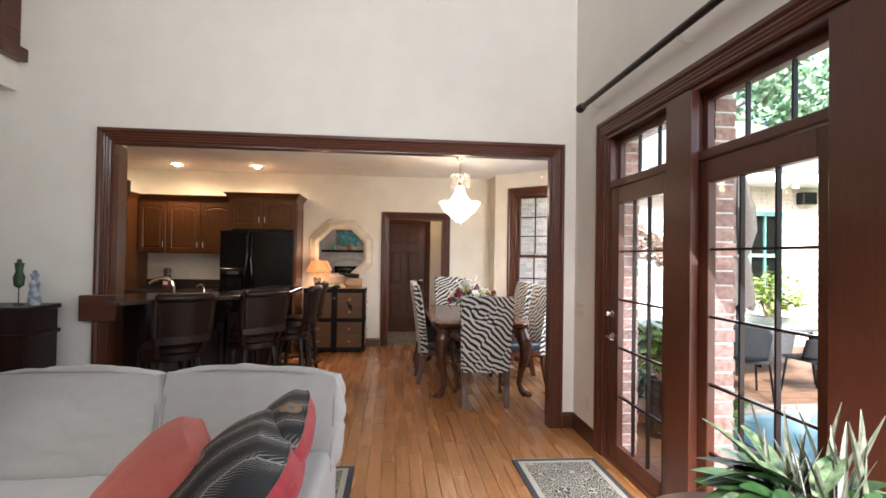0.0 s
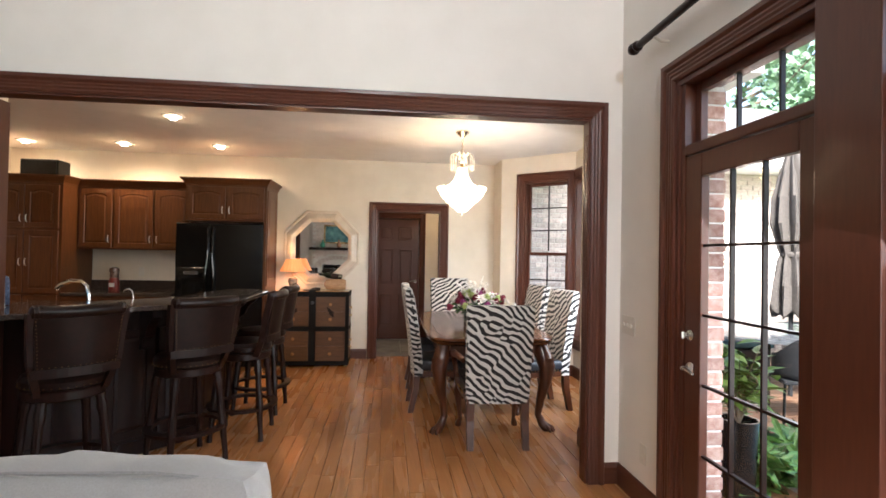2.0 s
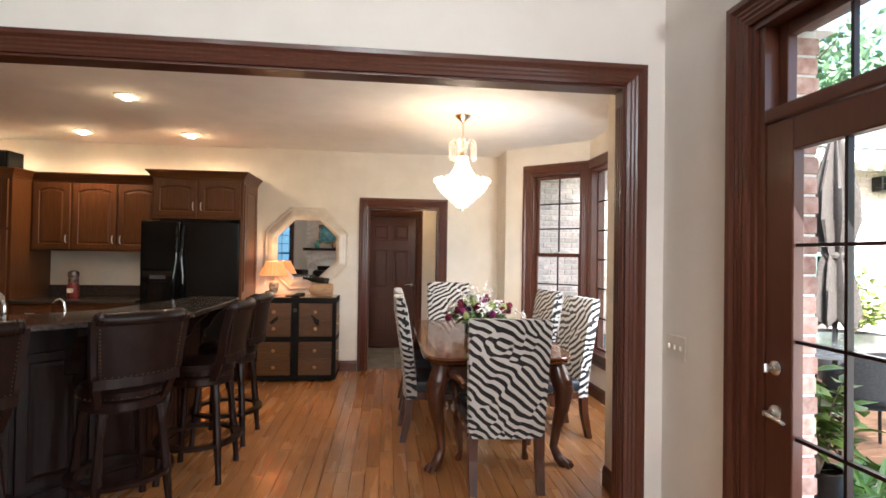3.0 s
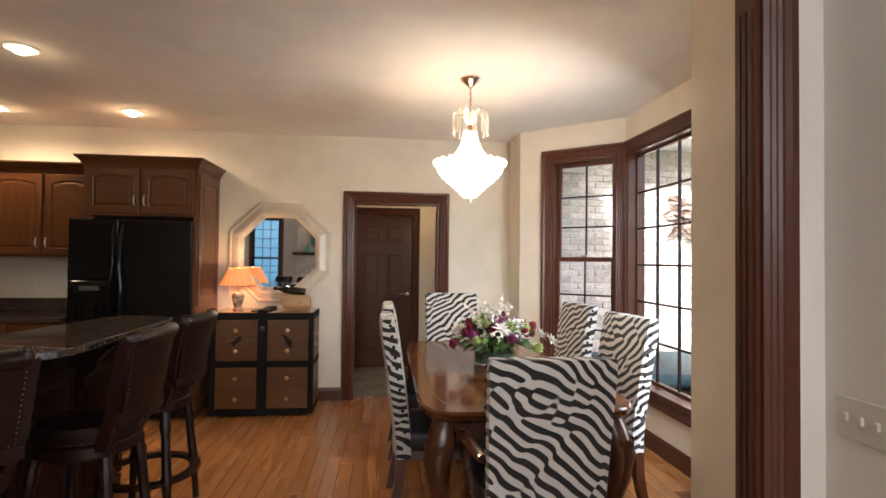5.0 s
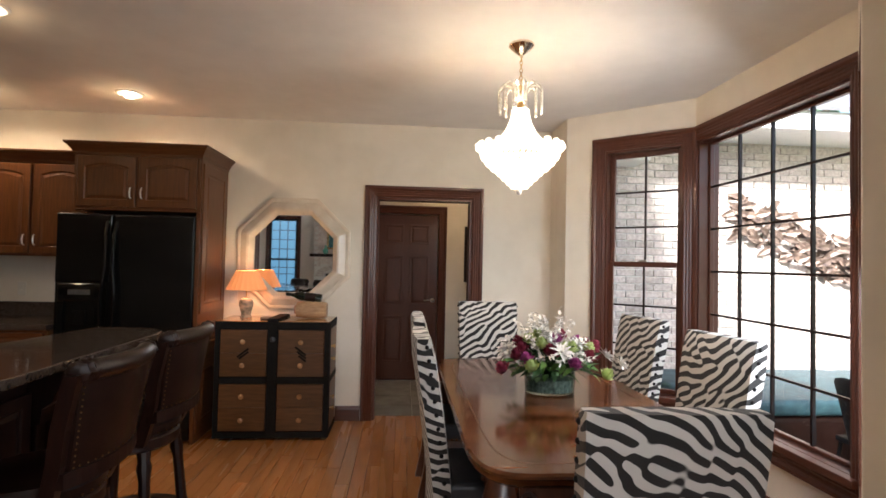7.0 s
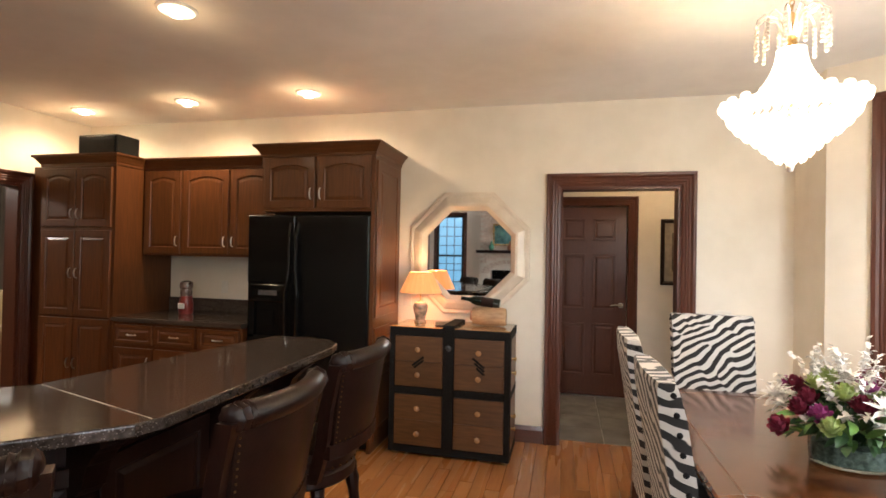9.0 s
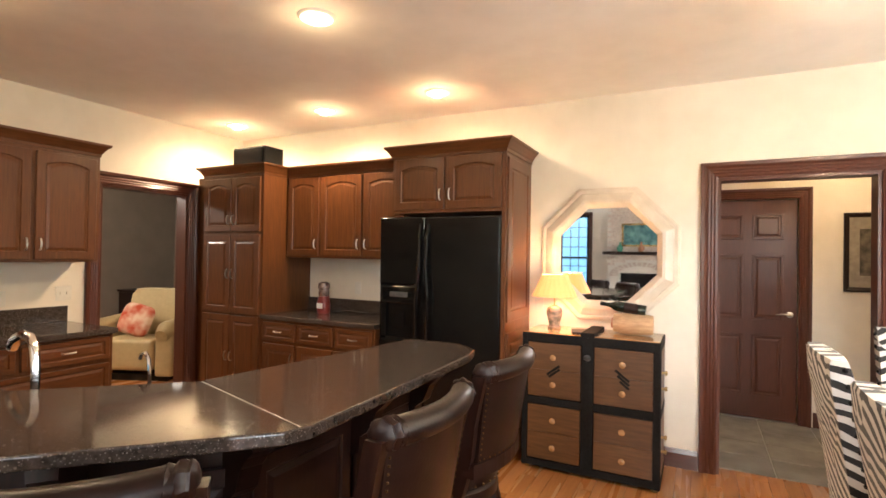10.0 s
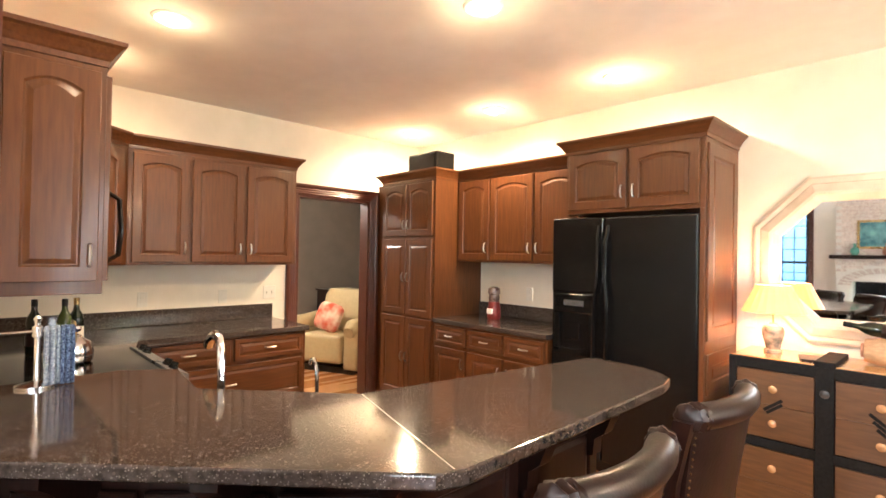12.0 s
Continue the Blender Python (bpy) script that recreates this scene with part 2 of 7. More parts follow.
def granite():
    """Dark stone with pale flakes."""
    m = surf("dark_granite", (0.030, 0.022, 0.0185), (0.072, 0.054, 0.045), 60, 0.085, 0.0, coat=0.2, detail=4, rvar=0.03)
    n, l = m.node_tree.nodes, m.node_tree.links
    b = n["Principled BSDF"]
    src = b.inputs["Base Color"].links[0].from_socket
    tc = n.new("ShaderNodeTexCoord")
    for sc, lim, colr in ((100, 0.17, (0.120, 0.094, 0.078, 1)), (180, 0.20, (0.170, 0.142, 0.122, 1)), (62, 0.17, (0.085, 0.060, 0.047, 1))):
        vo, th, mx, ns = n.new("ShaderNodeTexVoronoi"), n.new("ShaderNodeMath"), n.new("ShaderNodeMix"), n.new("ShaderNodeMath")
        vo.inputs["Scale"].default_value = sc
        l.new(tc.outputs["Object"], vo.inputs["Vector"])
        sp = n.new("ShaderNodeSeparateColor")
        l.new(vo.outputs["Color"], sp.inputs[0])
        th.operation = "LESS_THAN"
        ns.operation, ns.inputs[1].default_value = "MULTIPLY", lim * 1.8
        l.new(sp.outputs[0], ns.inputs[0])
        l.new(vo.outputs["Distance"], th.inputs[0]), l.new(ns.outputs[0], th.inputs[1])
        mx.data_type = "RGBA"
        mx.inputs["B"].default_value = colr
        l.new(th.outputs[0], mx.inputs["Factor"]), l.new(src, mx.inputs["A"])
        src = mx.outputs["Result"]
    l.new(src, b.inputs["Base Color"])
    return m


GRANITE = granite()

# ---- building helpers ----


def thing(name, m, label="", category="", group="", kind=""):
    ob = new(name)
    ob.empty_display_size = 0.1
    ob.matrix_world = m
    return tagged(ob, label, category, group, kind)


def mesh_of(bm, name, material, smooth=False):
    me = bpy.data.meshes.new(name)
    bmesh.ops.recalc_face_normals(bm, faces=bm.faces[:])
    if smooth:
        for f in bm.faces:
            f.smooth = True
    bm.to_mesh(me)
    bm.free()
    me.materials.append(material)
    return me


def soft(ob, deg=35):
    me = ob.data
    for p in me.polygons:
        p.use_smooth = True
    me.set_sharp_from_angle(angle=radians(deg))
    return ob


def part(name, bm, material, parent=None, label="", smooth=False, m=None):
    """One mesh object under a thing or under a part."""
    ob = new(name, mesh_of(bm, name, material))
    if smooth:
        soft(ob)
    if parent is not None:
        ob.parent = parent
    if m is not None:
        ob.matrix_local = m
    if label:
        ob["label"] = label
    return ob


def setting(name, bm, material, label="", smooth=False):
    return tagged(part(name, bm, material, None, "", smooth), label, "", "", "structure")


def bx(bm, x0, x1, y0, y1, z0, z1, bev=0.0, seg=2, m=None):
    """A box with rounded edges, added to bm."""
    c = [(x, y, z) for z in (z0, z1) for x, y in ((x0, y0), (x1, y0), (x1, y1), (x0, y1))]
    v = [bm.verts.new(m @ Vector(p) if m else p) for p in c]
    f = [bm.faces.new([v[i] for i in q]) for q in ((3, 2, 1, 0), (4, 5, 6, 7), (0, 1, 5, 4), (1, 2, 6, 5), (2, 3, 7, 6), (3, 0, 4, 7))]
    if bev:
        edges = list({e for g in f for e in g.edges})
        bmesh.ops.bevel(bm, geom=edges, offset=bev, segments=seg, profile=0.6, affect="EDGES")
    return bm


def box(x0, x1, y0, y1, z0, z1, bev=0.0, seg=2):
    return bx(bmesh.new(), x0, x1, y0, y1, z0, z1, bev, seg)


def loft(bm, loops, cap0=True, cap1=True, closed=True):
    rows = [[bm.verts.new(p) for p in lp] for lp in loops]
    n = len(rows[0])
    for a, b in zip(rows, rows[1:]):
        for i in range(n if closed else n - 1):
            j = (i + 1) % n
            bm.faces.new((a[i], a[j], b[j], b[i]))
    if cap0:
        bm.faces.new(rows[0][::-1])
    if cap1:
        bm.faces.new(rows[-1])
    return bm


def lathe(bm, profile, n=20, cx=0, cy=0, sx=1.0, sy=1.0, caps=True):
    loops = [[(cx + r * sx * math.cos(2 * math.pi * i / n), cy + r * sy * math.sin(2 * math.pi * i / n), z) for i in range(n)] for r, z in profile]
    return loft(bm, loops, caps, caps)


def tube(bm, pts, radius, n=8):
    """A round bar along points; radius a number or one for each point."""
    pts = [Vector(p) for p in pts]
    rad = radius if isinstance(radius, (list, tuple)) else [radius] * len(pts)
    loops = []
    side = None
    for i, p in enumerate(pts):
        d = (pts[min(i + 1, len(pts) - 1)] - pts[max(i - 1, 0)]).normalized()
        if side is None:
            side = d.orthogonal().normalized()
        side = (side - d * side.dot(d)).normalized()
        up = d.cross(side)
        loops.append([p + (side * math.cos(2 * math.pi * k / n) + up * math.sin(2 * math.pi * k / n)) * rad[i] for k in range(n)])
    return loft(bm, loops)


def slab(bm, outline, z0, z1, bev=0.0):
    """A flat piece of any outline."""
    a = [bm.verts.new((x, y, z0)) for x, y in outline]
    b = [bm.verts.new((x, y, z1)) for x, y in outline]
    n = len(a)
    fs = [bm.faces.new(a[::-1]), bm.faces.new(b)] + [bm.faces.new((a[i], a[(i + 1) % n], b[(i + 1) % n], b[i])) for i in range(n)]
    if bev:
        bmesh.ops.bevel(bm, geom=[e for f in fs[:2] for e in f.edges], offset=bev, segments=3, profile=0.5, affect="EDGES")
    return bm


def sphere(bm, c, r, n=10, sz=1.0):
    k = max(n // 2, 3)
    prof = [(r * math.sin(math.pi * (i + 0.02) / (k + 0.04)), c[2] + r * sz * -math.cos(math.pi * (i + 0.02) / (k + 0.04))) for i in range(k + 1)]
    return lathe(bm, prof, n, c[0], c[1])


def leaf_blade(bm, m, length, width, droop=0.2, fold=0.15, n=4):
    """One leaf: a folded, tapered blade that droops towards its tip."""
    rows = []
    for i in range(n + 1):
        t = i / n
        w = width * 0.5 * math.sin(math.pi * min(max(t * 0.92 + 0.06, 0), 1)) ** 0.8
        z = -droop * length * t * t
        rows.append([bm.verts.new(m @ Vector((-w, length * t, z + fold * w))), bm.verts.new(m @ Vector((0, length * t, z))), bm.verts.new(m @ Vector((w, length * t, z + fold * w)))])
    for a, b in zip(rows, rows[1:]):
        bm.faces.new((a[0], a[1], b[1], b[0])), bm.faces.new((a[1], a[2], b[2], b[1]))
    return bm


def panel_loops(w, h, rail, arch, n=9):
    """Outlines of a framed panel: outer edge and the arched opening, with points that match."""
    outer, inner = [], []
    inner += [(rail, rail), (w - rail, rail)]
    outer += [(0, 0), (w, 0)]
    for i in range(n):
        t = i / (n - 1)
        x = w - rail - (w - 2 * rail) * t
        inner.append((x, h - rail - arch + arch * (1 - (2 * t - 1) ** 2)))
        outer.append((w - w * t, h))
    return outer, inner


def raised_door(name, w, h, parent, m, material, arch=0.03, rail=0.055, thick=0.02, label=""):
    """A framed door with a raised field. Lies in x and z, front towards -y."""
    outer, inner = panel_loops(w, h, rail, arch)
    cx, cz = w / 2, h / 2

    def inset(lp, d):
        return [(x + (d if x < cx else -d) * min(1, abs(x - cx) / (0.25 * w)), z + (d if z < cz else -d)) for x, z in lp]
    bm = bmesh.new()
    loft(bm, [[(x, 0, z) for x, z in outer], [(x, -thick + 0.003, z) for x, z in outer], [(x, -thick, z) for x, z in inset(outer, 0.003)],
              [(x, -thick, z) for x, z in inner], [(x, -thick + 0.007, z) for x, z in inset(inner, 0.007)],
              [(x, -thick + 0.007, z) for x, z in inset(inner, 0.012)], [(x, -thick + 0.001, z) for x, z in inset(inner, 0.030)]], True, True)
    return part(name, bm, material, parent, label, m=m)


def pull(parent, m, length=0.085, material=None, level=False):
    """A bowed drawer or door pull."""
    bm = bmesh.new()
    pts = [(0, 0, -length / 2), (0, -0.018, -length / 2 + 0.006), (0, -0.026, 0), (0, -0.018, length / 2 - 0.006), (0, 0, length / 2)]
    if level:
        pts = [(z, y, x) for x, y, z in pts]
    tube(bm, pts, [0.006, 0.005, 0.0065, 0.005, 0.006], 6)
    return part("handle", bm, material or NICKEL, parent, smooth=True, m=m)


CROWN = [(0, -0.02), (0.006, -0.018), (0.008, 0.004), (0.014, 0.010), (0.024, 0.028), (0.042, 0.052), (0.056, 0.062), (0.058, 0.078)]


def crown(parent, w, d, z, left=1.0, right=1.0, material=None):
    bm = bmesh.new()
    loft(bm, [[(-e * left, -d - e, z + h), (w + e * right, -d - e, z + h), (w + e * right, 0, z + h), (-e * left, 0, z + h)] for e, h in CROWN])
    part("crown_moulding", bm, material or CABH, parent)


def cabinet(name, label, m, w, d, z0, z1, doors=(), drawers=(), top=None, kick=False, group="", rails=True):
    """A cabinet unit: back at y=0, front at y=-d. doors: x0, x1, z0, z1, arch, side of the handle (-1, 1), low or high handle; drawers: x0, x1, z0, z1."""
    c = thing(name, m, label, "cabinet", group)
    bm = bmesh.new()
    if kick:
        bx(bm, 0.0, w, -d + 0.07, 0, z0, z0 + 0.10)
        bx(bm, 0.0, w, -d, 0, z0 + 0.10, z1, 0.003)
    else:
        bx(bm, 0, w, -d, 0, z0, z1, 0.003)
    part("body", bm, CAB, c)
    for x0, x1, a, b, arch, side, low in doors:
        dr = raised_door("door", x1 - x0, b - a, c, pose(x0, -d - 0.001, a), CAB, arch)
        hx = (x1 - x0) - 0.028 if side > 0 else 0.028
        hz = 0.11 if low == "low" else (b - a) - 0.11 if low == "high" else (b - a) / 2
        pull(dr, pose(hx, -0.02, hz))
    for x0, x1, a, b in drawers:
        dr = raised_door("drawer", x1 - x0, b - a, c, pose(x0, -d - 0.001, a), CABH, 0.0, 0.03)
        pull(dr, pose((x1 - x0) / 2, -0.02, (b - a) / 2), level=True)
    if top:
        crown(c, w, d, z1, *top)
    return c

# ---- structure ----
KX, NY, FY, OY, RX, CZ, HZ = -4.70, 4.42, 8.10, 4.212, 1.56, 2.70, 5.2   # left wall, near wall, far wall, opening wall, right wall, ceiling, high ceiling


def wall_x(name, y0, y1, x0, x1, z0, z1, holes=(), material=None, label=""):
    """A wall along x, between y0 and y1 thick, with holes (x0, x1, z0, z1)."""
    bm = bmesh.new()
    xs = sorted({x0, x1, *[h[0] for h in holes], *[h[1] for h in holes]})
    zs = sorted({z0, z1, *[h[2] for h in holes], *[h[3] for h in holes]})
    grid_solid(bm, xs, zs, holes, lambda u, w, k: (u, (y0, y1)[k], w))
    return setting(name, bm, material or WALL, label)


def wall_y(name, x0, x1, y0, y1, z0, z1, holes=(), material=None, label=""):
    bm = bmesh.new()
    ys = sorted({y0, y1, *[h[0] for h in holes], *[h[1] for h in holes]})
    zs = sorted({z0, z1, *[h[2] for h in holes], *[h[3] for h in holes]})
    grid_solid(bm, ys, zs, holes, lambda u, w, k: ((x0, x1)[k], u, w))
    return setting(name, bm, material or WALL, label)


def grid_solid(bm, us, ws, holes, place):
    """A slab cut by rectangular holes: only outer faces and reveals, one vertex a corner."""
    nu, nw = len(us) - 1, len(ws) - 1

    def solid(i, j):
        if not (0 <= i < nu and 0 <= j < nw):
            return False
        u, w = (us[i] + us[i + 1]) / 2, (ws[j] + ws[j + 1]) / 2
        return not any(h[0] < u < h[1] and h[2] < w < h[3] for h in holes)
    cache = {}

    def v(i, j, k):
        if (i, j, k) not in cache:
            cache[i, j, k] = bm.verts.new(place(us[i], ws[j], k))
        return cache[i, j, k]
    for i in range(nu):
        for j in range(nw):
            if not solid(i, j):
                continue
            for k in (0, 1):
                bm.faces.new((v(i, j, k), v(i + 1, j, k), v(i + 1, j + 1, k), v(i, j + 1, k)))
            if not solid(i - 1, j):
                bm.faces.new((v(i, j, 0), v(i, j + 1, 0), v(i, j + 1, 1), v(i, j, 1)))
            if not solid(i + 1, j):
                bm.faces.new((v(i + 1, j, 0), v(i + 1, j + 1, 0), v(i + 1, j + 1, 1), v(i + 1, j, 1)))
            if not solid(i, j - 1):
                bm.faces.new((v(i, j, 0), v(i + 1, j, 0), v(i + 1, j, 1), v(i, j, 1)))
            if not solid(i, j + 1):
                bm.faces.new((v(i, j + 1, 0), v(i + 1, j + 1, 0), v(i + 1, j + 1, 1), v(i, j + 1, 1)))


# the wall between the rooms: thin above the opening, thick on the kitchen side
wall_x("wall_opening_right", OY, OY + 0.09, 1.353, RX, 0, 2.297, (), WALL_L, "narrow off-white wall beside the opening")
wall_x("wall_kitchen_near", OY + 0.10, NY, KX - 0.14, -2.192, 0, CZ, (), WALL, "cream kitchen wall behind the range")
wall_x("wall_opening", OY, OY + 0.10, -6.2, RX, 0, HZ, [(-2.192, RX, 0, 2.297)], WALL_L, "off-white plaster wall over a wide cased opening")
wall_x("wall_far", FY, FY + 0.14, KX - 0.14, 1.72, 0, CZ, [(-0.07, 0.81, 0, 2.03)], WALL, "cream plaster wall of kitchen and dining area")
wall_y("wall_kitchen", KX - 0.14, KX, NY, FY, 0, CZ, [(6.62, 7.44, 0, 2.03)], WALL, "cream kitchen wall with a cased doorway")
# the second hole is never in view; it is added for the side fill lamp
wall_y("wall_living", RX, RX + 0.22, -3.2, NY, 0, HZ, [(1.52, 3.60, 0, 2.345), (-1.6, 1.0, 0.15, 2.4)], WALL_L, "off-white living-room wall with glazed garden doors")
wall_y("wall_living_left", -6.34, -6.2, -3.2, OY, 0, HZ, (), WALL_L, "plain off-white wall")
wall_x("wall_back", -3.34, -3.2, -6.34, RX + 0.30, 0, HZ, [(-3.95, -3.10, 0.6, 2.7), (-2.9, 0.5, 3.1, 4.7)], WALL_L, "off-white back wall with windows and fireplace")
wall_y("wall_dining_return", RX, RX + 0.12, 7.66, FY, 0, CZ, (), WALL, "narrow cream wall beside the bay")
setting("ceiling", box(KX - 0.14, 2.62, OY + 0.10, FY + 0.14, CZ, CZ + 0.12), CEIL, "flat painted ceiling with recessed lights")
setting("ceiling_living", box(-6.34, RX + 0.30, -3.34, OY + 0.10, HZ, HZ + 0.12), CEIL, "high painted ceiling")
setting("subfloor", box(-6.34, 2.62, -3.34, FY + 0.14, -0.10, -0.012), GROUT, "dark floor joints under the planks")

wall_y("wall_dining_side", RX, RX + 0.12, OY + 0.09, 4.87, 0, CZ, (), WALL, "narrow cream wall between opening and bay")

# hall behind the far doorway
wall_x("wall_hall", 9.62, 9.74, -2.2, 2.6, 0, CZ, [(-0.17, 0.61, 0, 2.03)], WALL, "cream hall wall")
wall_x("wall_hall_back", 9.745, 9.80, -2.3, 2.6, -0.1, CZ, (), WALL, "plain hall wall")
wall_y("wall_hall_left", -2.3, -2.2, FY + 0.14, 9.74, 0, CZ, (), WALL, "plain hall wall")
wall_y("wall_hall_right", 1.9, 2.0, FY + 0.14, 9.62, 0, CZ, (), WALL, "plain hall wall")
setting("ceiling_hall", box(-2.3, 2.6, FY + 0.14, 9.74, CZ - 0.2, CZ - 0.1), CEIL, "flat hall ceiling")
setting("floor_hall", box(-2.3, 2.6, FY + 0.14, 9.74, -0.10, -0.008), MORTAR, "grouted hall floor bed")
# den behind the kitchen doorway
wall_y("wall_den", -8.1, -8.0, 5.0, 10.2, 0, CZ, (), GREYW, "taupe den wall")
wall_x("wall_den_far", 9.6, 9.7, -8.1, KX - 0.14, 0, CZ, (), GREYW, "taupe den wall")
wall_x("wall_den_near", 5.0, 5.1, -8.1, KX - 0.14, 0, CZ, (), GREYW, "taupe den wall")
setting("ceiling_den", box(-8.1, KX - 0.14, 5.0, 9.7, CZ, CZ + 0.1), CEIL, "flat den ceiling")
setting("floor_den", box(-8.1, KX - 0.14, 5.0, 9.7, -0.1, 0.004), FLOORW, "brown wooden den floor")
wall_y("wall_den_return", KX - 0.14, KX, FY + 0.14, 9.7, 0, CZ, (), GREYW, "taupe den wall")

PROF = [(0, 0), (0, 0.014), (0.018, 0.020), (0.030, 0.016), (0.042, 0.020), (0.054, 0.016), (0.066, 0.020), (0.078, 0.017), (0.095, 0.028), (0.118, 0.030), (0.124, 0.022), (0.124, 0)]


def casing(name, w, h, m, material, label, prof=PROF, k=1.0, sill=None):
    """A moulded door or window casing: round an opening of width w and height h, in x and z, proud towards -y. sill: also runs along the foot."""
    bm = bmesh.new()
    if sill is None:
        loft(bm, [[(-a * k, -b, 0) for a, b in prof], [(-a * k, -b, h + a * k) for a, b in prof], [(w + a * k, -b, h + a * k) for a, b in prof], [(w + a * k, -b, 0) for a, b in prof]])
    else:
        lps = [[(-a * k, -b, -a * k) for a, b in prof], [(-a * k, -b, h + a * k) for a, b in prof], [(w + a * k, -b, h + a * k) for a, b in prof], [(w + a * k, -b, -a * k) for a, b in prof]]
        loft(bm, lps + lps[:1], False, False)
    bmesh.ops.remove_doubles(bm, verts=bm.verts[:], dist=0.0002)
    ob = tagged(part(name, bm, material), label, "", "", "structure")
    ob.matrix_world = m
    return ob


casing("trim_opening", 3.545, 2.297, pose(-2.192, OY, 0), TRIM, "fluted dark mahogany casing round the wide opening", k=0.85)
bm = bmesh.new()
bx(bm, -2.192, -2.18, OY, NY + 0.001, 0, 2.285), bx(bm, 1.341, 1.353, OY, OY + 0.09, 0, 2.285), bx(bm, -2.192, 1.353, OY, OY + 0.101, 2.285, 2.297)
for x0, x1 in ((-2.18, -2.176), (1.337, 1.341)):
    for i in range(3):
        bx(bm, x0, x1, OY + 0.015 + i * 0.024, OY + 0.030 + i * 0.024, 0.1, 2.20)
setting("trim_opening_jamb", bm, TRIM, "fluted mahogany jamb lining")
casing("trim_hall_door", 0.88, 2.03, pose(-0.07, FY, 0), TRIM, "dark mahogany casing round the hall doorway", k=0.86)
setting("trim_hall_jamb", bx(bx(box(-0.07, -0.05, FY, FY + 0.14, 0, 2.03), 0.79, 0.81, FY, FY + 0.14, 0, 2.03), -0.05, 0.79, FY, FY + 0.14, 2.01, 2.03), TRIM, "mahogany jamb lining")
casing("trim_den_door", 0.82, 2.03, pose(KX, 6.62, 0, 0, 0, 90), TRIM, "dark mahogany casing round the den doorway", k=0.86)
setting("trim_den_jamb", bx(bx(box(KX - 0.14, KX, 6.62, 6.64, 0, 2.03), KX - 0.14, KX, 7.42, 7.44, 0, 2.03), KX - 0.14, KX, 6.64, 7.42, 2.01, 2.03), TRIM, "mahogany jamb lining")


def baseboard(x0, y0, x1, y1, h=0.13):
    """A moulded skirting board along a wall; the room lies to the left of its direction."""
    d = Vector((x1 - x0, y1 - y0, 0))
    nrm = Vector((-d.y, d.x, 0)).normalized()
    prof = [(0, 0), (0.016, 0), (0.016, h - 0.03), (0.010, h - 0.012), (0.006, h), (0, h)]
    bm = bmesh.new()
    loft(bm, [[Vector((px, py, 0)) + nrm * a + Vector((0, 0, b)) for a, b in prof] for px, py in ((x0, y0), (x1, y1))])
    setting("baseboard", bm, TRIMH, "dark mahogany baseboard")


baseboard(-0.18, FY, -0.40, FY), baseboard(RX, FY, 0.92, FY), baseboard(RX, 7.66, RX, FY), baseboard(RX, OY + 0.09, RX, 4.87)
baseboard(RX, OY, 1.458, OY), baseboard(-2.28, OY, -6.2, OY), baseboard(RX, 3.715, RX, OY)
baseboard(1.9, 9.62, 0.72, 9.62)

# bay: two slanting sides and a broad front
BX = 2.32
BAY = [(RX, 7.66, BX, 7.0), (BX, 7.0, BX, 5.67), (BX, 5.67, RX, 4.87)]


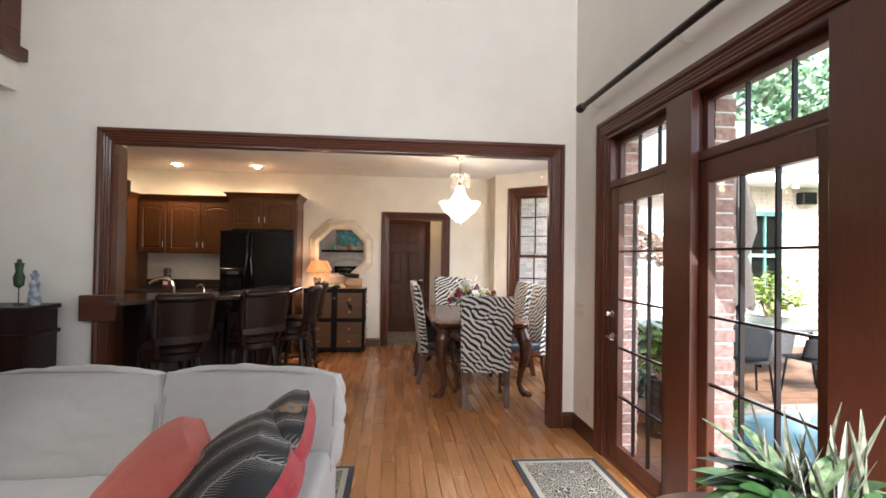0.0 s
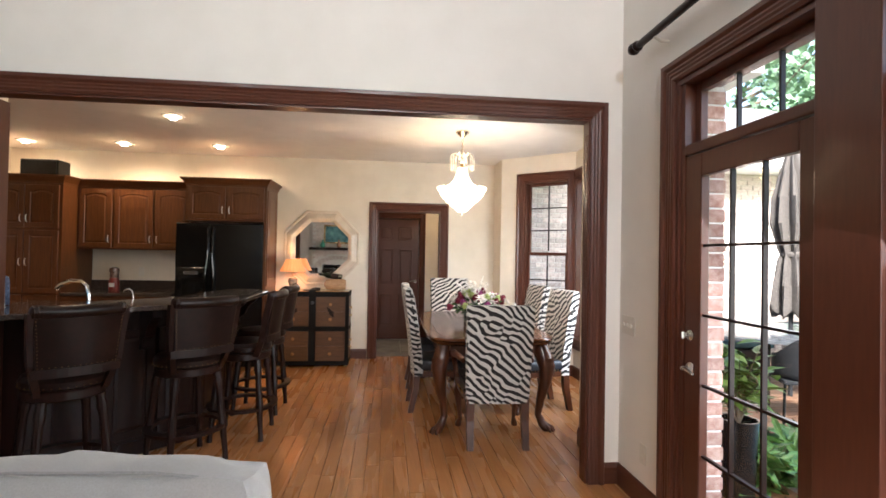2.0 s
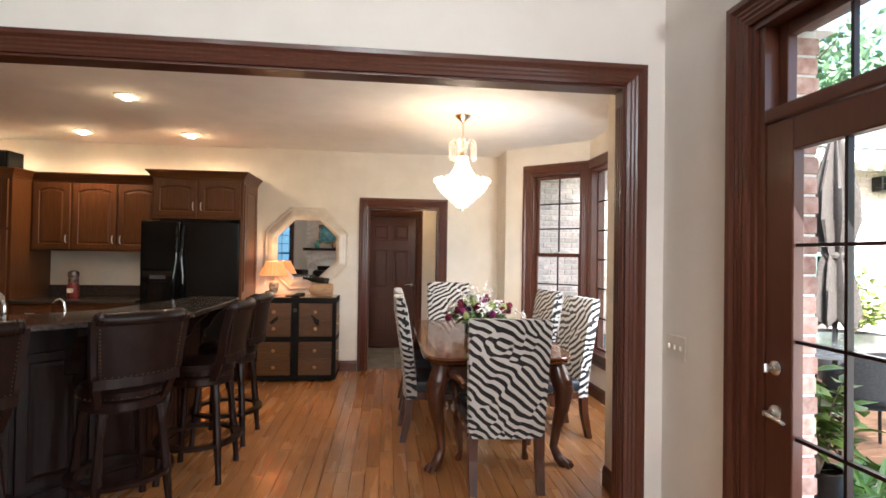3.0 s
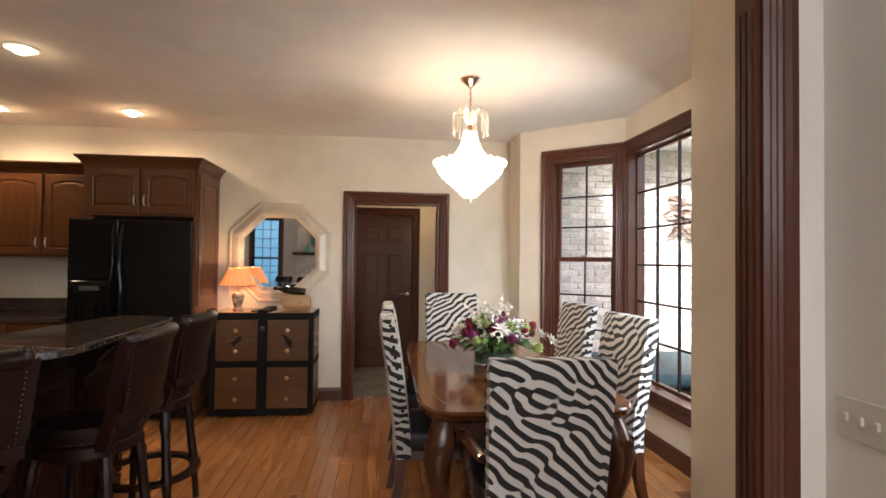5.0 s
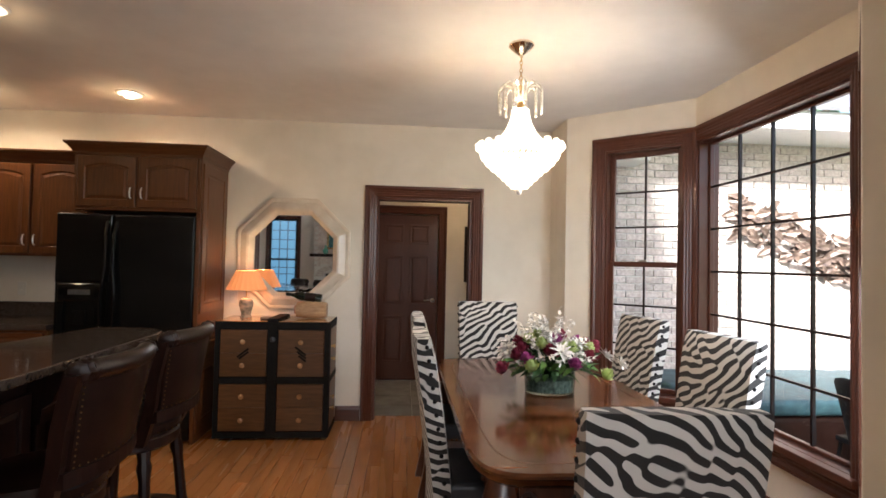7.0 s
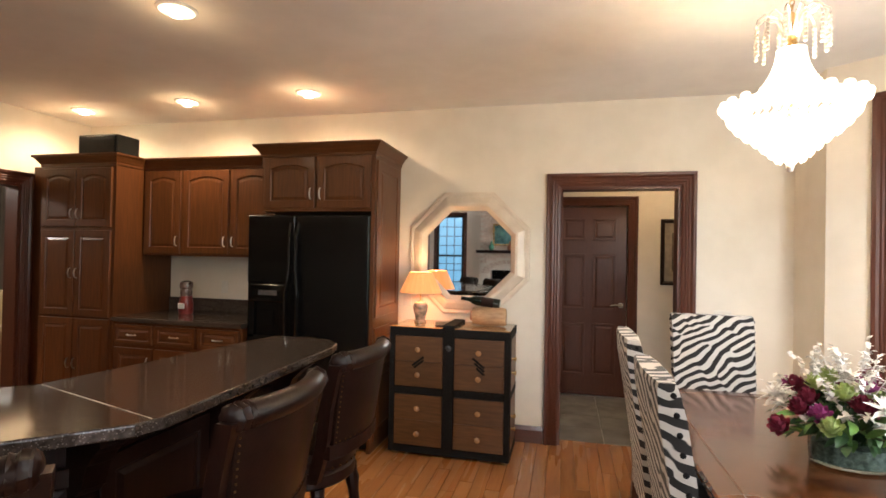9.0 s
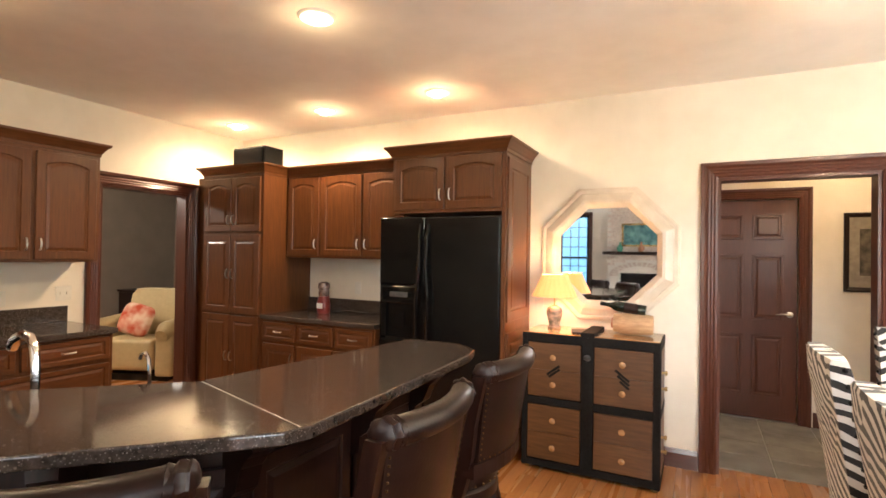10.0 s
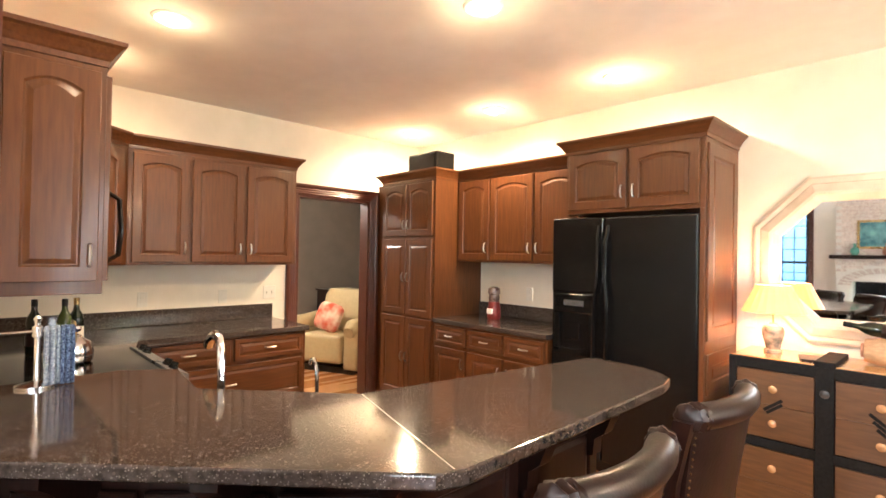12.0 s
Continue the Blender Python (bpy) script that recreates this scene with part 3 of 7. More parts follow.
def bay_side(i, x0, y0, x1, y1):
    """One side of the bay in its own space: x along the wall, room towards -y. Wall, window with casing, sashes, bars, panes, sill."""
    w = math.hypot(x1 - x0, y1 - y0)
    ang = math.degrees(math.atan2(y1 - y0, x1 - x0))
    m = pose(x0, y0, 0, 0, 0, ang)
    broad = w > 1.2
    a, b = (0.337, w - 0.09) if i == 0 else ((0.09, w - 0.26) if i == 2 else (0.03, w - 0.03))
    z0, z1 = 0.445, 2.375
    bm = bmesh.new()
    holes = [(a, b, z0, z1)]
    grid_solid(bm, [0, a, b, w], [0, z0, z1, CZ], holes, lambda u, v, k: (u, (0, 0.16)[k], v))
    ob = tagged(part(f"wall_bay_{i + 1}", bm, WALL), "cream plaster wall of the bay", "", "", "structure")
    ob.matrix_world = m
    win = thing(f"window_{i + 1}", m, "mahogany bay window with divided panes" if broad else "mahogany double-hung bay window, closed", "window", "", "structure")
    bm = bmesh.new()
    for u0, u1, v0, v1 in ((a, a + 0.015, z0, z1), (b - 0.015, b, z0, z1), (a + 0.015, b - 0.015, z1 - 0.015, z1), (a + 0.015, b - 0.015, z0, z0 + 0.03)):
        bx(bm, u0, u1, 0.0, 0.15, v0, v1)
    part("window_frame", bm, TRIM, win)
    bm = bmesh.new()
    prof = [(p, q) for p, q in PROF]
    k = 0.86
    lps = [[(a - p * k, -q, z0 - p * k) for p, q in prof], [(a - p * k, -q, z1 + p * k) for p, q in prof], [(b + p * k, -q, z1 + p * k) for p, q in prof], [(b + p * k, -q, z0 - p * k) for p, q in prof]]
    loft(bm, lps + lps[:1], False, False)
    bmesh.ops.remove_doubles(bm, verts=bm.verts[:], dist=0.0002)
    if i != 2:
        part("casing", bm, TRIM, win)
        part("window_sill", box(a - 0.05, b + 0.05, -0.055, 0.05, z0 - 0.012, z0 + 0.028, 0.006), TRIMH, win)
    sashes = [(a + 0.015, b - 0.015, z0 + 0.03, z1 - 0.015, 0.07, 4, 6, 0.02)] if broad else [(a + 0.015, b - 0.015, 1.44, z1 - 0.015, 0.09, 2, 3, 0.036), (a + 0.015, b - 0.015, z0 + 0.03, 1.48, 0.06, 2, 3, 0.036)]
    for u0, u1, v0, v1, y, nc, nr, st in sashes:
        bm = bmesh.new()
        for p in ((u0, u0 + st, v0, v1), (u1 - st, u1, v0, v1), (u0 + st, u1 - st, v1 - st, v1), (u0 + st, u1 - st, v0, v0 + st)):
            bx(bm, p[0], p[1], y, y + 0.035, p[2], p[3], 0.004, 1)
        sash = part("sash", bm, TRIM, win)
        bars = bmesh.new()
        for c in range(1, nc):
            u = u0 + st + (u1 - u0 - 2 * st) * c / nc
            bx(bars, u - 0.007, u + 0.007, y + 0.008, y + 0.028, v0 + st, v1 - st)
        for r in range(1, nr):
            v = v0 + st + (v1 - v0 - 2 * st) * r / nr
            bx(bars, u0 + st, u1 - st, y + 0.009, y + 0.027, v - 0.007, v + 0.007)
        part("glazing_bars", bars, DARKW, sash)
        pn = part("pane", box(u0 + st, u1 - st, y + 0.016, y + 0.020, v0 + st, v1 - st), PANE, sash)
        pn.visible_shadow = False
    if not broad:
        part("sash_lock", box((a + b) / 2 - 0.03, (a + b) / 2 + 0.03, 0.035, 0.07, 1.48, 1.50, 0.005), NICKEL, win)
    if i == 2:
        return
    bs = bmesh.new()
    loft(bs, [[(u, -q, v) for q, v in ((0, 0), (0.016, 0), (0.016, 0.10), (0.006, 0.13), (0, 0.13))] for u in (0, w)])
    ob = tagged(part("baseboard", bs, TRIMH), "dark mahogany baseboard", "", "", "structure")
    ob.matrix_world = m


for i, (x0, y0, x1, y1) in enumerate(BAY):
    bay_side(i, x0, y0, x1, y1)

# glazed garden doors with transoms
casing("trim_garden_doors", 2.08, 2.335, pose(RX, 3.60, 0, 0, 0, -90), TRIM, "broad mahogany casing round the garden doors", k=0.9)
bm = bmesh.new()
bx(bm, RX, 1.78, 3.576, 3.60, 0, 2.335), bx(bm, RX, 1.78, 1.52, 1.545, 0, 2.335), bx(bm, RX, 1.78, 1.545, 3.576, 2.31, 2.335)
setting("trim_garden_jamb", bx(bm, RX + 0.012, 1.66, 3.543, 3.574, 0.023, 2.309), TRIM, "mahogany jamb lining of the garden doors")
setting("trim_garden_post", bx(box(RX - 0.022, 1.76, 2.538, 2.709, 0, 2.31, 0.004), RX - 0.034, RX + 0.012, 2.479, 2.717, 0, 2.31, 0.004), TRIM, "thick mahogany post between the garden doors")
setting("trim_garden_post_end", bx(box(RX - 0.022, RX + 0.014, 1.406, 1.67, 0, 2.31, 0.004), RX + 0.014, 1.76, 1.546, 1.632, 0, 2.308), TRIM, "thick mahogany end post")
setting("trim_outer_reveal", bx(box(1.662, 1.676, 3.545, 3.574, 0.023, 2.309), 1.630, 1.676, 2.512, 2.535, 0.023, 2.309), WHITE, "white painted outer reveal of the garden doors")
setting("threshold", box(RX, 1.83, 1.545, 3.576, -0.01, 0.022, 0.006), TRIMY, "mahogany door threshold")


def garden_door(n, y0, y1, handle):
    """A glazed leaf between y0 and y1 (y0 larger) with its transom light, 3 by 5 panes."""
    d = thing(f"door_{n}", pose(1.578, y0, 0, 0, 0, -90), "closed mahogany garden door with divided glass panes", "door", "", "structure")
    w = y0 - y1
    st = 0.125
    bm = bmesh.new()
    for p in ((0, st, 0.025, 1.935), (w - st, w, 0.025, 1.935), (st, w - st, 1.822, 1.935), (st, w - st, 0.025, 0.14)):
        bx(bm, p[0], p[1], 0, 0.045, p[2], p[3], 0.004, 1)
    part("leaf_frame", bm, TRIM, d)
    part("transom_bar", box(0, w, -0.01, 0.09, 1.94, 1.992, 0.008), TRIMY, d)
    bm = bmesh.new()
    for p in ((0, 0.04, 1.992, 2.31), (w - 0.04, w, 1.992, 2.31), (0.04, w - 0.04, 2.262, 2.31), (0.04, w - 0.04, 1.992, 2.012)):
        bx(bm, p[0], p[1], 0.05, 0.09, p[2], p[3], 0.003, 1)
    tr = part("transom_frame", bm, TRIM, d)
    bars = bmesh.new()
    for c in (1, 2):
        u = st + (w - 2 * st) * c / 3
        bx(bars, u - 0.006, u + 0.006, 0.012, 0.034, 0.14, 1.822)
    for r in range(1, 5):
        v = 0.14 + (1.822 - 0.14) * r / 5
        bx(bars, st, w - st, 0.013, 0.033, v - 0.006, v + 0.006)
    part("glazing_bars", bars, DARKW, d)
    bars = bmesh.new()
    for c in (1, 2):
        u = 0.04 + (w - 0.08) * c / 3
        bx(bars, u - 0.006, u + 0.006, 0.06, 0.08, 2.012, 2.262)
    part("glazing_bars", bars, DARKW, tr)
    for nm, par, b in (("pane", d, (st, w - st, 0.021, 0.026, 0.14, 1.822)), ("pane", tr, (0.04, w - 0.04, 0.068, 0.072, 2.012, 2.262))):
        pn = part(nm, box(*b), PANE, par)
        pn.visible_shadow = False
    if handle:
        for z, r in ((1.045, 0.027), (0.882, 0.029)):
            bm = bmesh.new()
            loft(bm, [[(0.055 + rr * math.cos(k * math.pi / 8), y, z + rr * math.sin(k * math.pi / 8)) for k in range(16)] for rr, y in ((r, 0), (r, -0.006), (r * 0.8, -0.013), (0.011, -0.017), (0.011, -0.036))])
            if z < 1:
                tube(bm, [(0.05, -0.040, z), (0.08, -0.046, z + 0.002), (0.115, -0.042, z - 0.006), (0.135, -0.040, z - 0.012)], [0.011, 0.012, 0.009, 0.007], 8)
                part("lever_handle", bm, NICKEL, d, smooth=True)
            else:
                bx(bm, 0.052, 0.058, -0.05, -0.034, z - 0.016, z + 0.016, 0.002)
                part("deadbolt", bm, NICKEL, d, smooth=True)


garden_door(1, 3.541, 2.711, True)
garden_door(2, 2.536, 1.634, False)

# ---- kitchen ----
G = "kitchen cabinets"
cabinet("upper_cabinet", "tall brown cherry cabinet above the refrigerator", pose(-2.345, FY, 0), 0.945, 0.59, 1.79, 2.232,
        [(0.03, 0.46, 1.815, 2.205, 0.03, 1, "low"), (0.485, 0.915, 1.815, 2.205, 0.03, -1, "low")], (), (1, 1), group=G)
fp = thing("end_panel", pose(-1.402, FY, 0), "panelled cherry end panel beside the refrigerator", "cabinet", G)
part("body", box(-0.028, 0.0, -0.59, 0, 0, 1.79, 0.002), CAB, fp)
for a, b in ((0.08, 0.62), (0.68, 0.92), (1.0, 2.18)):
    raised_door("panel", 0.52, b - a, fp, pose(0.001, -0.56, a, 0, 0, 90), CAB, 0.0, 0.07, 0.012)

cabinet("upper_cabinet", "brown cherry wall cabinet with arched raised-panel doors", pose(-3.70, FY, 0), 1.35, 0.34, 1.425, 2.20,
        [(0.03, 0.40, 1.445, 2.17, 0.03, 1, "low"), (0.43, 0.88, 1.445, 2.17, 0.035, 1, "low"), (0.905, 1.32, 1.445, 2.17, 0.03, -1, "low")], (), (0, 0), group=G)
cabinet("base_cabinet", "brown cherry base cabinet with drawers and doors", pose(-3.70, FY, 0), 1.23, 0.62, 0.0, 0.868,
        [(0.02, 0.40, 0.13, 0.66, 0, 1, "high"), (0.43, 0.81, 0.13, 0.66, 0, 1, "high"), (0.84, 1.21, 0.13, 0.66, 0, -1, "high")],
        [(0.02, 0.40, 0.69, 0.85), (0.43, 0.81, 0.69, 0.85), (0.84, 1.21, 0.69, 0.85)], None, True, group=G)
cabinet("pantry_cabinet", "floor-to-ceiling cherry pantry with paired doors", pose(-4.50, FY, 0), 0.80, 0.63, 0.0, 2.20,
        [(0.03, 0.395, 1.66, 2.16, 0.03, 1, "low"), (0.405, 0.77, 1.66, 2.16, 0.03, -1, "low"), (0.03, 0.395, 0.90, 1.63, 0, 1, "mid"), (0.405, 0.77, 0.90, 1.63, 0, -1, "mid"),
         (0.03, 0.395, 0.12, 0.88, 0, 1, "none"), (0.405, 0.77, 0.12, 0.88, 0, -1, "none")], (), (1, 1), True, group=G)
for o in [o for o in bpy.data.objects if o.name.startswith("pantry")][0].children:
    if o.name.startswith("door") and abs(o.matrix_local.translation.z - 0.12) < 0.01:
        for h in list(o.children):
            bpy.data.objects.remove(h)
setting("pantry_filler", box(KX, -4.50, 7.56, FY, 0, 2.20), CAB, "cherry filler strip beside the pantry")

ct = thing("countertop", pose(-3.70, FY, 0), "dark polished granite worktop with upstand along the far wall", "countertop")
part("slab", slab(bmesh.new(), [(0, 0), (0, -0.65), (1.235, -0.65), (1.235, 0)], 0.872, 0.910, 0.006), GRANITE, ct)
part("upstand", box(0, 1.235, -0.022, 0, 0.910, 1.03, 0.003), GRANITE, ct)

# left wall run
cabinet("upper_cabinet", "brown cherry wall cabinet with three arched doors", pose(KX, 5.17, 0, 0, 0, 90), 1.27, 0.32, 1.375, 2.215,
        [(0.03, 0.40, 1.395, 2.17, 0.03, 1, "low"), (0.425, 0.81, 1.395, 2.17, 0.03, 1, "low"), (0.84, 1.24, 1.395, 2.17, 0.03, -1, "low")], (), (0, 1), group=G)
cabinet("base_cabinet", "brown cherry base cabinet with deep drawers", pose(KX, 5.17, 0, 0, 0, 90), 1.20, 0.66, 0.0, 0.858, (),
        [(0.03, 0.60, 0.68, 0.84), (0.63, 1.17, 0.68, 0.84), (0.03, 1.17, 0.38, 0.65), (0.03, 1.17, 0.12, 0.36)], None, True, group=G)
ct = thing("countertop", pose(KX, NY, 0), "dark polished granite worktop along the kitchen wall", "countertop")
part("slab", slab(bmesh.new(), [(0, 0), (0.99, 0), (0.99, 0.68), (0.70, 0.75), (0.70, 1.965), (0, 1.965)], 0.86, 0.898, 0.006), GRANITE, ct)
part("upstand", box(0, 0.022, 0.022, 1.965, 0.898, 1.02, 0.003), GRANITE, ct)
part("upstand", box(0.0, 0.99, 0, 0.022, 0.898, 1.02, 0.003), GRANITE, ct)

# slanting corner cabinet
cc = thing("corner_cabinet", pose(KX, NY, 0), "slanting cherry corner wall cabinet", "cabinet", G)
fo = [(0, 0), (0.69, 0), (0.69, 0.33), (0.32, 0.75), (0, 0.75)]
part("body", slab(bmesh.new(), fo, 1.375, 2.215), CAB, cc)
raised_door("door", 0.46, 0.775, cc, pose(0.665, 0.358, 1.395, 0, 0, 131.4), CAB, 0.03)
bm = bmesh.new()
loft(bm, [[(0, 0, 2.215 + h), (0.69, 0, 2.215 + h), (0.69, 0.33 + e, 2.215 + h), (0.32 + e, 0.75 + e * 0.4, 2.215 + h), (0, 0.75, 2.215 + h)] for e, h in CROWN])
part("crown_moulding", bm, CABH, cc)

# near wall run: cabinets, microwave, range
cabinet("upper_cabinet", "brown cherry wall cabinet above the microwave", pose(-2.96, NY, 0, 0, 0, 180), 1.05, 0.33, 1.80, 2.215,
        [(0.03, 0.51, 1.82, 2.17, 0.03, 1, "low"), (0.54, 1.02, 1.82, 2.17, 0.03, -1, "low")], (), (0, 0), group=G)
endc = cabinet("upper_cabinet", "brown cherry wall cabinet with a door on its end", pose(-2.66, NY, 0, 0, 0, 180), 0.30, 0.33, 1.31, 2.215,
               [(0.02, 0.28, 1.36, 2.17, 0.03, 1, "low")], (), (1, 0), group=G)
dr = raised_door("door", 0.29, 0.81, endc, pose(0.0, -0.31, 1.36, 0, 0, -90) @ pose(-0.29, 0, 0), CAB, 0.03)
pull(dr, pose(0.262, -0.02, 0.10))
mw = thing("microwave", pose(-2.97, NY, 0, 0, 0, 180), "black built-in microwave with a curved handle", "microwave")
part("body", box(0, 0.76, -0.38, 0, 1.375, 1.79, 0.006), BLACKAP, mw)
part("door", box(0.015, 0.60, -0.405, -0.381, 1.40, 1.77, 0.008), BLACKGL, mw)
bm = bmesh.new()
tube(bm, [(0.03, -0.40, 1.43), (0.03, -0.445, 1.46), (0.03, -0.455, 1.58), (0.03, -0.445, 1.71), (0.03, -0.40, 1.74)], 0.011, 8)
part("handle", bm, BLACKGL, mw, smooth=True)
part("control_panel", box(0.615, 0.745, -0.40, -0.381, 1.40, 1.77, 0.004), BLACKGL, mw)

rg = thing("range", pose(-2.94, NY, 0, 0, 0, 180), "black glass-top range with front control panel", "stove")
part("body", box(0, 0.76, -0.66, 0, 0.0, 0.895, 0.005), BLACKAP, rg)
part("cooktop", box(0.005, 0.755, -0.64, -0.03, 0.896, 0.912, 0.004), BLACKGL, rg)
part("backguard", box(0.0, 0.76, -0.03, -0.002, 0.896, 1.04, 0.006), BLACKAP, rg)
bm = bmesh.new()
loft(bm, [[(x, -0.645, 0.920), (x, -0.74, 0.885), (x, -0.74, 0.80), (x, -0.645, 0.80)] for x in (0, 0.76)])
part("control_panel", bm, surf("grey_enamel", (0.10, 0.10, 0.10), (0.14, 0.14, 0.14), 30, 0.3), rg)
for x in (0.08, 0.18, 0.58, 0.68):
    bm = bmesh.new()
    lathe(bm, [(0.022, 0), (0.024, 0.010), (0.018, 0.022), (0.016, 0.024)], 14)
    bx(bm, -0.004, 0.004, -0.018, 0.018, 0.022, 0.034, 0.002)
    part("knob", bm, BLACKAP, rg, m=pose(x, -0.69, 0.904, 20))
bm = bmesh.new()
tube(bm, [(0.06, -0.665, 0.70), (0.06, -0.71, 0.70), (0.70, -0.71, 0.70), (0.70, -0.665, 0.70)], 0.012, 8)
part("oven_handle", bm, NICKEL, rg, smooth=True)

# refrigerator
fr = thing("refrigerator", pose(-2.452, FY, 0), "black side-by-side refrigerator with an ice dispenser", "refrigerator")
part("body", box(0.004, 1.018, -0.53, -0.02, 0.02, 1.735, 0.006), BLACKAP, fr)
part("kick_grille", box(0.02, 1.0, -0.55, -0.50, 0.015, 0.10, 0.004), BLACKAP, fr)
ld = part("freezer_door", bx(bx(box(0.004, 0.405, -0.605, -0.535, 1.235, 1.762, 0.012, 3), 0.004, 0.405, -0.605, -0.535, 0.11, 0.80, 0.012, 3), 0.004, 0.405, -0.59, -0.535, 0.79, 1.245), BLACKAP, fr)
part("door", box(0.415, 1.018, -0.605, -0.535, 0.11, 1.762, 0.014, 3), BLACKAP, fr)
for hx in (0.375, 0.445):
    bm = bmesh.new()
    s = -1 if hx < 0.4 else 1
    tube(bm, [(hx, -0.600, 1.70), (hx - s * 0.006, -0.630, 1.60), (hx - s * 0.008, -0.634, 1.35), (hx + s * 0.012, -0.640, 1.18), (hx + s * 0.012, -0.640, 0.60), (hx, -0.600, 0.48)], [0.013, 0.014, 0.014, 0.016, 0.014, 0.012], 8)
    part("handle", bm, BLACKGL, fr, smooth=True)
dp = part("ice_dispenser", bx(bx(bx(box(0.03, 0.345, -0.612, -0.590, 1.09, 1.225, 0.006), 0.03, 0.075, -0.612, -0.59, 0.81, 1.09, 0.004), 0.30, 0.345, -0.612, -0.59, 0.81, 1.09, 0.004), 0.03, 0.345, -0.612, -0.59, 0.79, 0.835, 0.004), BLACKGL, ld)
part("paddle", box(0.14, 0.235, -0.606, -0.59, 0.90, 1.02, 0.006), BLACKAP, dp)
part("display", box(0.11, 0.27, -0.615, -0.611, 1.14, 1.18, 0.002), surf("lit_display", (0.05, 0.05, 0.05), (0.1, 0.1, 0.1), 90, 0.2), dp)

# breakfast bar
bar = thing("breakfast_bar", pose(0, 0, 0), "angled breakfast bar with granite top and dark panelled front", "bar counter")
top = [(-2.13, 4.06), (-2.02, 4.05), (-1.035, 5.035), (-1.012, 5.10), (-1.038, 6.10), (-1.065, 6.21), (-1.14, 6.285), (-1.25, 6.315), (-1.45, 6.315), (-1.60, 5.24), (-1.98, 4.885), (-2.30, 4.93), (-2.40, 4.77), (-2.40, NY + 0.002), (-2.170, NY + 0.002), (-2.170, 4.345), (-2.14, 4.34)]
tp = part("countertop", slab(bmesh.new(), top, 1.021, 1.055, 0.006), GRANITE, bar)
seam = bmesh.new()
tube(seam, [(-1.03, 5.08, 1.0545), (-1.595, 5.245, 1.0545)], 0.0022, 4)
part("seam", seam, surf("pale_epoxy", (0.30, 0.27, 0.23), (0.36, 0.32, 0.28), 40, 0.3), tp)
low = [(-2.06, 4.40), (-1.34, 5.18), (-1.36, 6.19), (-1.46, 6.19), (-1.52, 5.28), (-2.02, 4.80), (-2.35, 4.80), (-2.35, NY + 0.002), (-2.06, NY + 0.002)]
part("body", slab(bmesh.new(), low, 0.0, 1.019), DARKW, bar)
dv = Vector((0.72, 0.78, 0)).normalized()
for k in range(3):
    p0 = Vector((-2.02, 4.435, 0)) + dv * (0.04 + k * 0.335)
    raised_door("panel", 0.31, 0.74, bar, Matrix.Translation((p0.x, p0.y, 0.13)) @ pose(0, 0, 0, 0, 0, math.degrees(math.atan2(dv.y, dv.x))) @ pose(0, -0.004, 0), DARKW, 0, 0.05, 0.015)
for k in range(2):
    raised_door("panel", 0.46, 0.74, bar, pose(-1.337, 5.21 + k * 0.49, 0.13, 0, 0, 90), DARKW, 0, 0.05, 0.015)
for k, (px, py, an) in enumerate(((-1.86, 4.60, 47), (-1.60, 4.88, 47), (-1.36, 5.17, 70), (-1.345, 5.70, 90), (-1.355, 6.12, 90))):
    bm = bmesh.new()
    pr = [(0, 1.0205), (-0.20, 1.0205), (-0.205, 0.965), (-0.17, 0.94), (-0.13, 0.90), (-0.10, 0.83), (-0.06, 0.80), (-0.055, 0.74), (0, 0.72)]
    loft(bm, [[(x, y, z) for y, z in pr] for x in (-0.03, 0.03)])
    part("corbel", bm, DARKW, bar, m=pose(px, py, 0, 0, 0, an))
part("base_trim", slab(bmesh.new(), [(-2.06, 4.385), (-1.325, 5.175), (-1.345, 6.20), (-1.37, 6.20), (-1.35, 5.185), (-2.075, 4.405)], 0.0, 0.10), DARKW, bar)
setting("trim_bar_end", box(-2.345, -2.08, OY - 0.115, OY - 0.032, 0.90, 1.095, 0.006), TRIMH, "mahogany bar end block on the wall")

# sink counter behind the bar, with its taps
sk = cabinet("sink_cabinet", "brown cherry sink cabinet behind the bar", pose(-1.56, 5.28, 0, 0, 0, 223.5), 0.62, 0.42, 0.0, 0.868, [(0.03, 0.30, 0.13, 0.66, 0, 1, "high"), (0.32, 0.59, 0.13, 0.66, 0, -1, "high")], (), None, True, group=G)
part("worktop", box(-0.01, 0.63, -0.45, -0.002, 0.87, 0.905, 0.005), GRANITE, sk)
fc = thing("faucet", pose(-2.02, 4.98, 0.905), "chrome gooseneck kitchen faucet behind the bar", "faucet")
bm = bmesh.new()
lathe(bm, [(0.03, 0), (0.03, 0.008), (0.018, 0.02), (0.016, 0.10), (0.014, 0.12)], 14)
part("base", bm, CHROME, fc, smooth=True)
bm = bmesh.new()
tube(bm, [(0, 0, 0.10), (0, 0, 0.19), (-0.018, 0.004, 0.25), (-0.06, 0.012, 0.282), (-0.13, 0.022, 0.285), (-0.20, 0.032, 0.262), (-0.235, 0.036, 0.232)], [0.013, 0.013, 0.014, 0.015, 0.016, 0.018, 0.018], 10)
part("spout", bm, CHROME, fc, smooth=True)
so = thing("filter_tap", pose(-1.84, 5.23, 0.905), "small chrome filtered-water tap", "faucet")
bm = bmesh.new()
lathe(bm, [(0.018, 0), (0.018, 0.006), (0.009, 0.014), (0.008, 0.03)], 12)
part("base", bm, CHROME, so, smooth=True)
bm = bmesh.new()
tube(bm, [(0, 0, 0.02), (0, 0, 0.16), (-0.009, 0.002, 0.195), (-0.033, 0.006, 0.215), (-0.062, 0.010, 0.205), (-0.072, 0.012, 0.19)], 0.0065, 8)
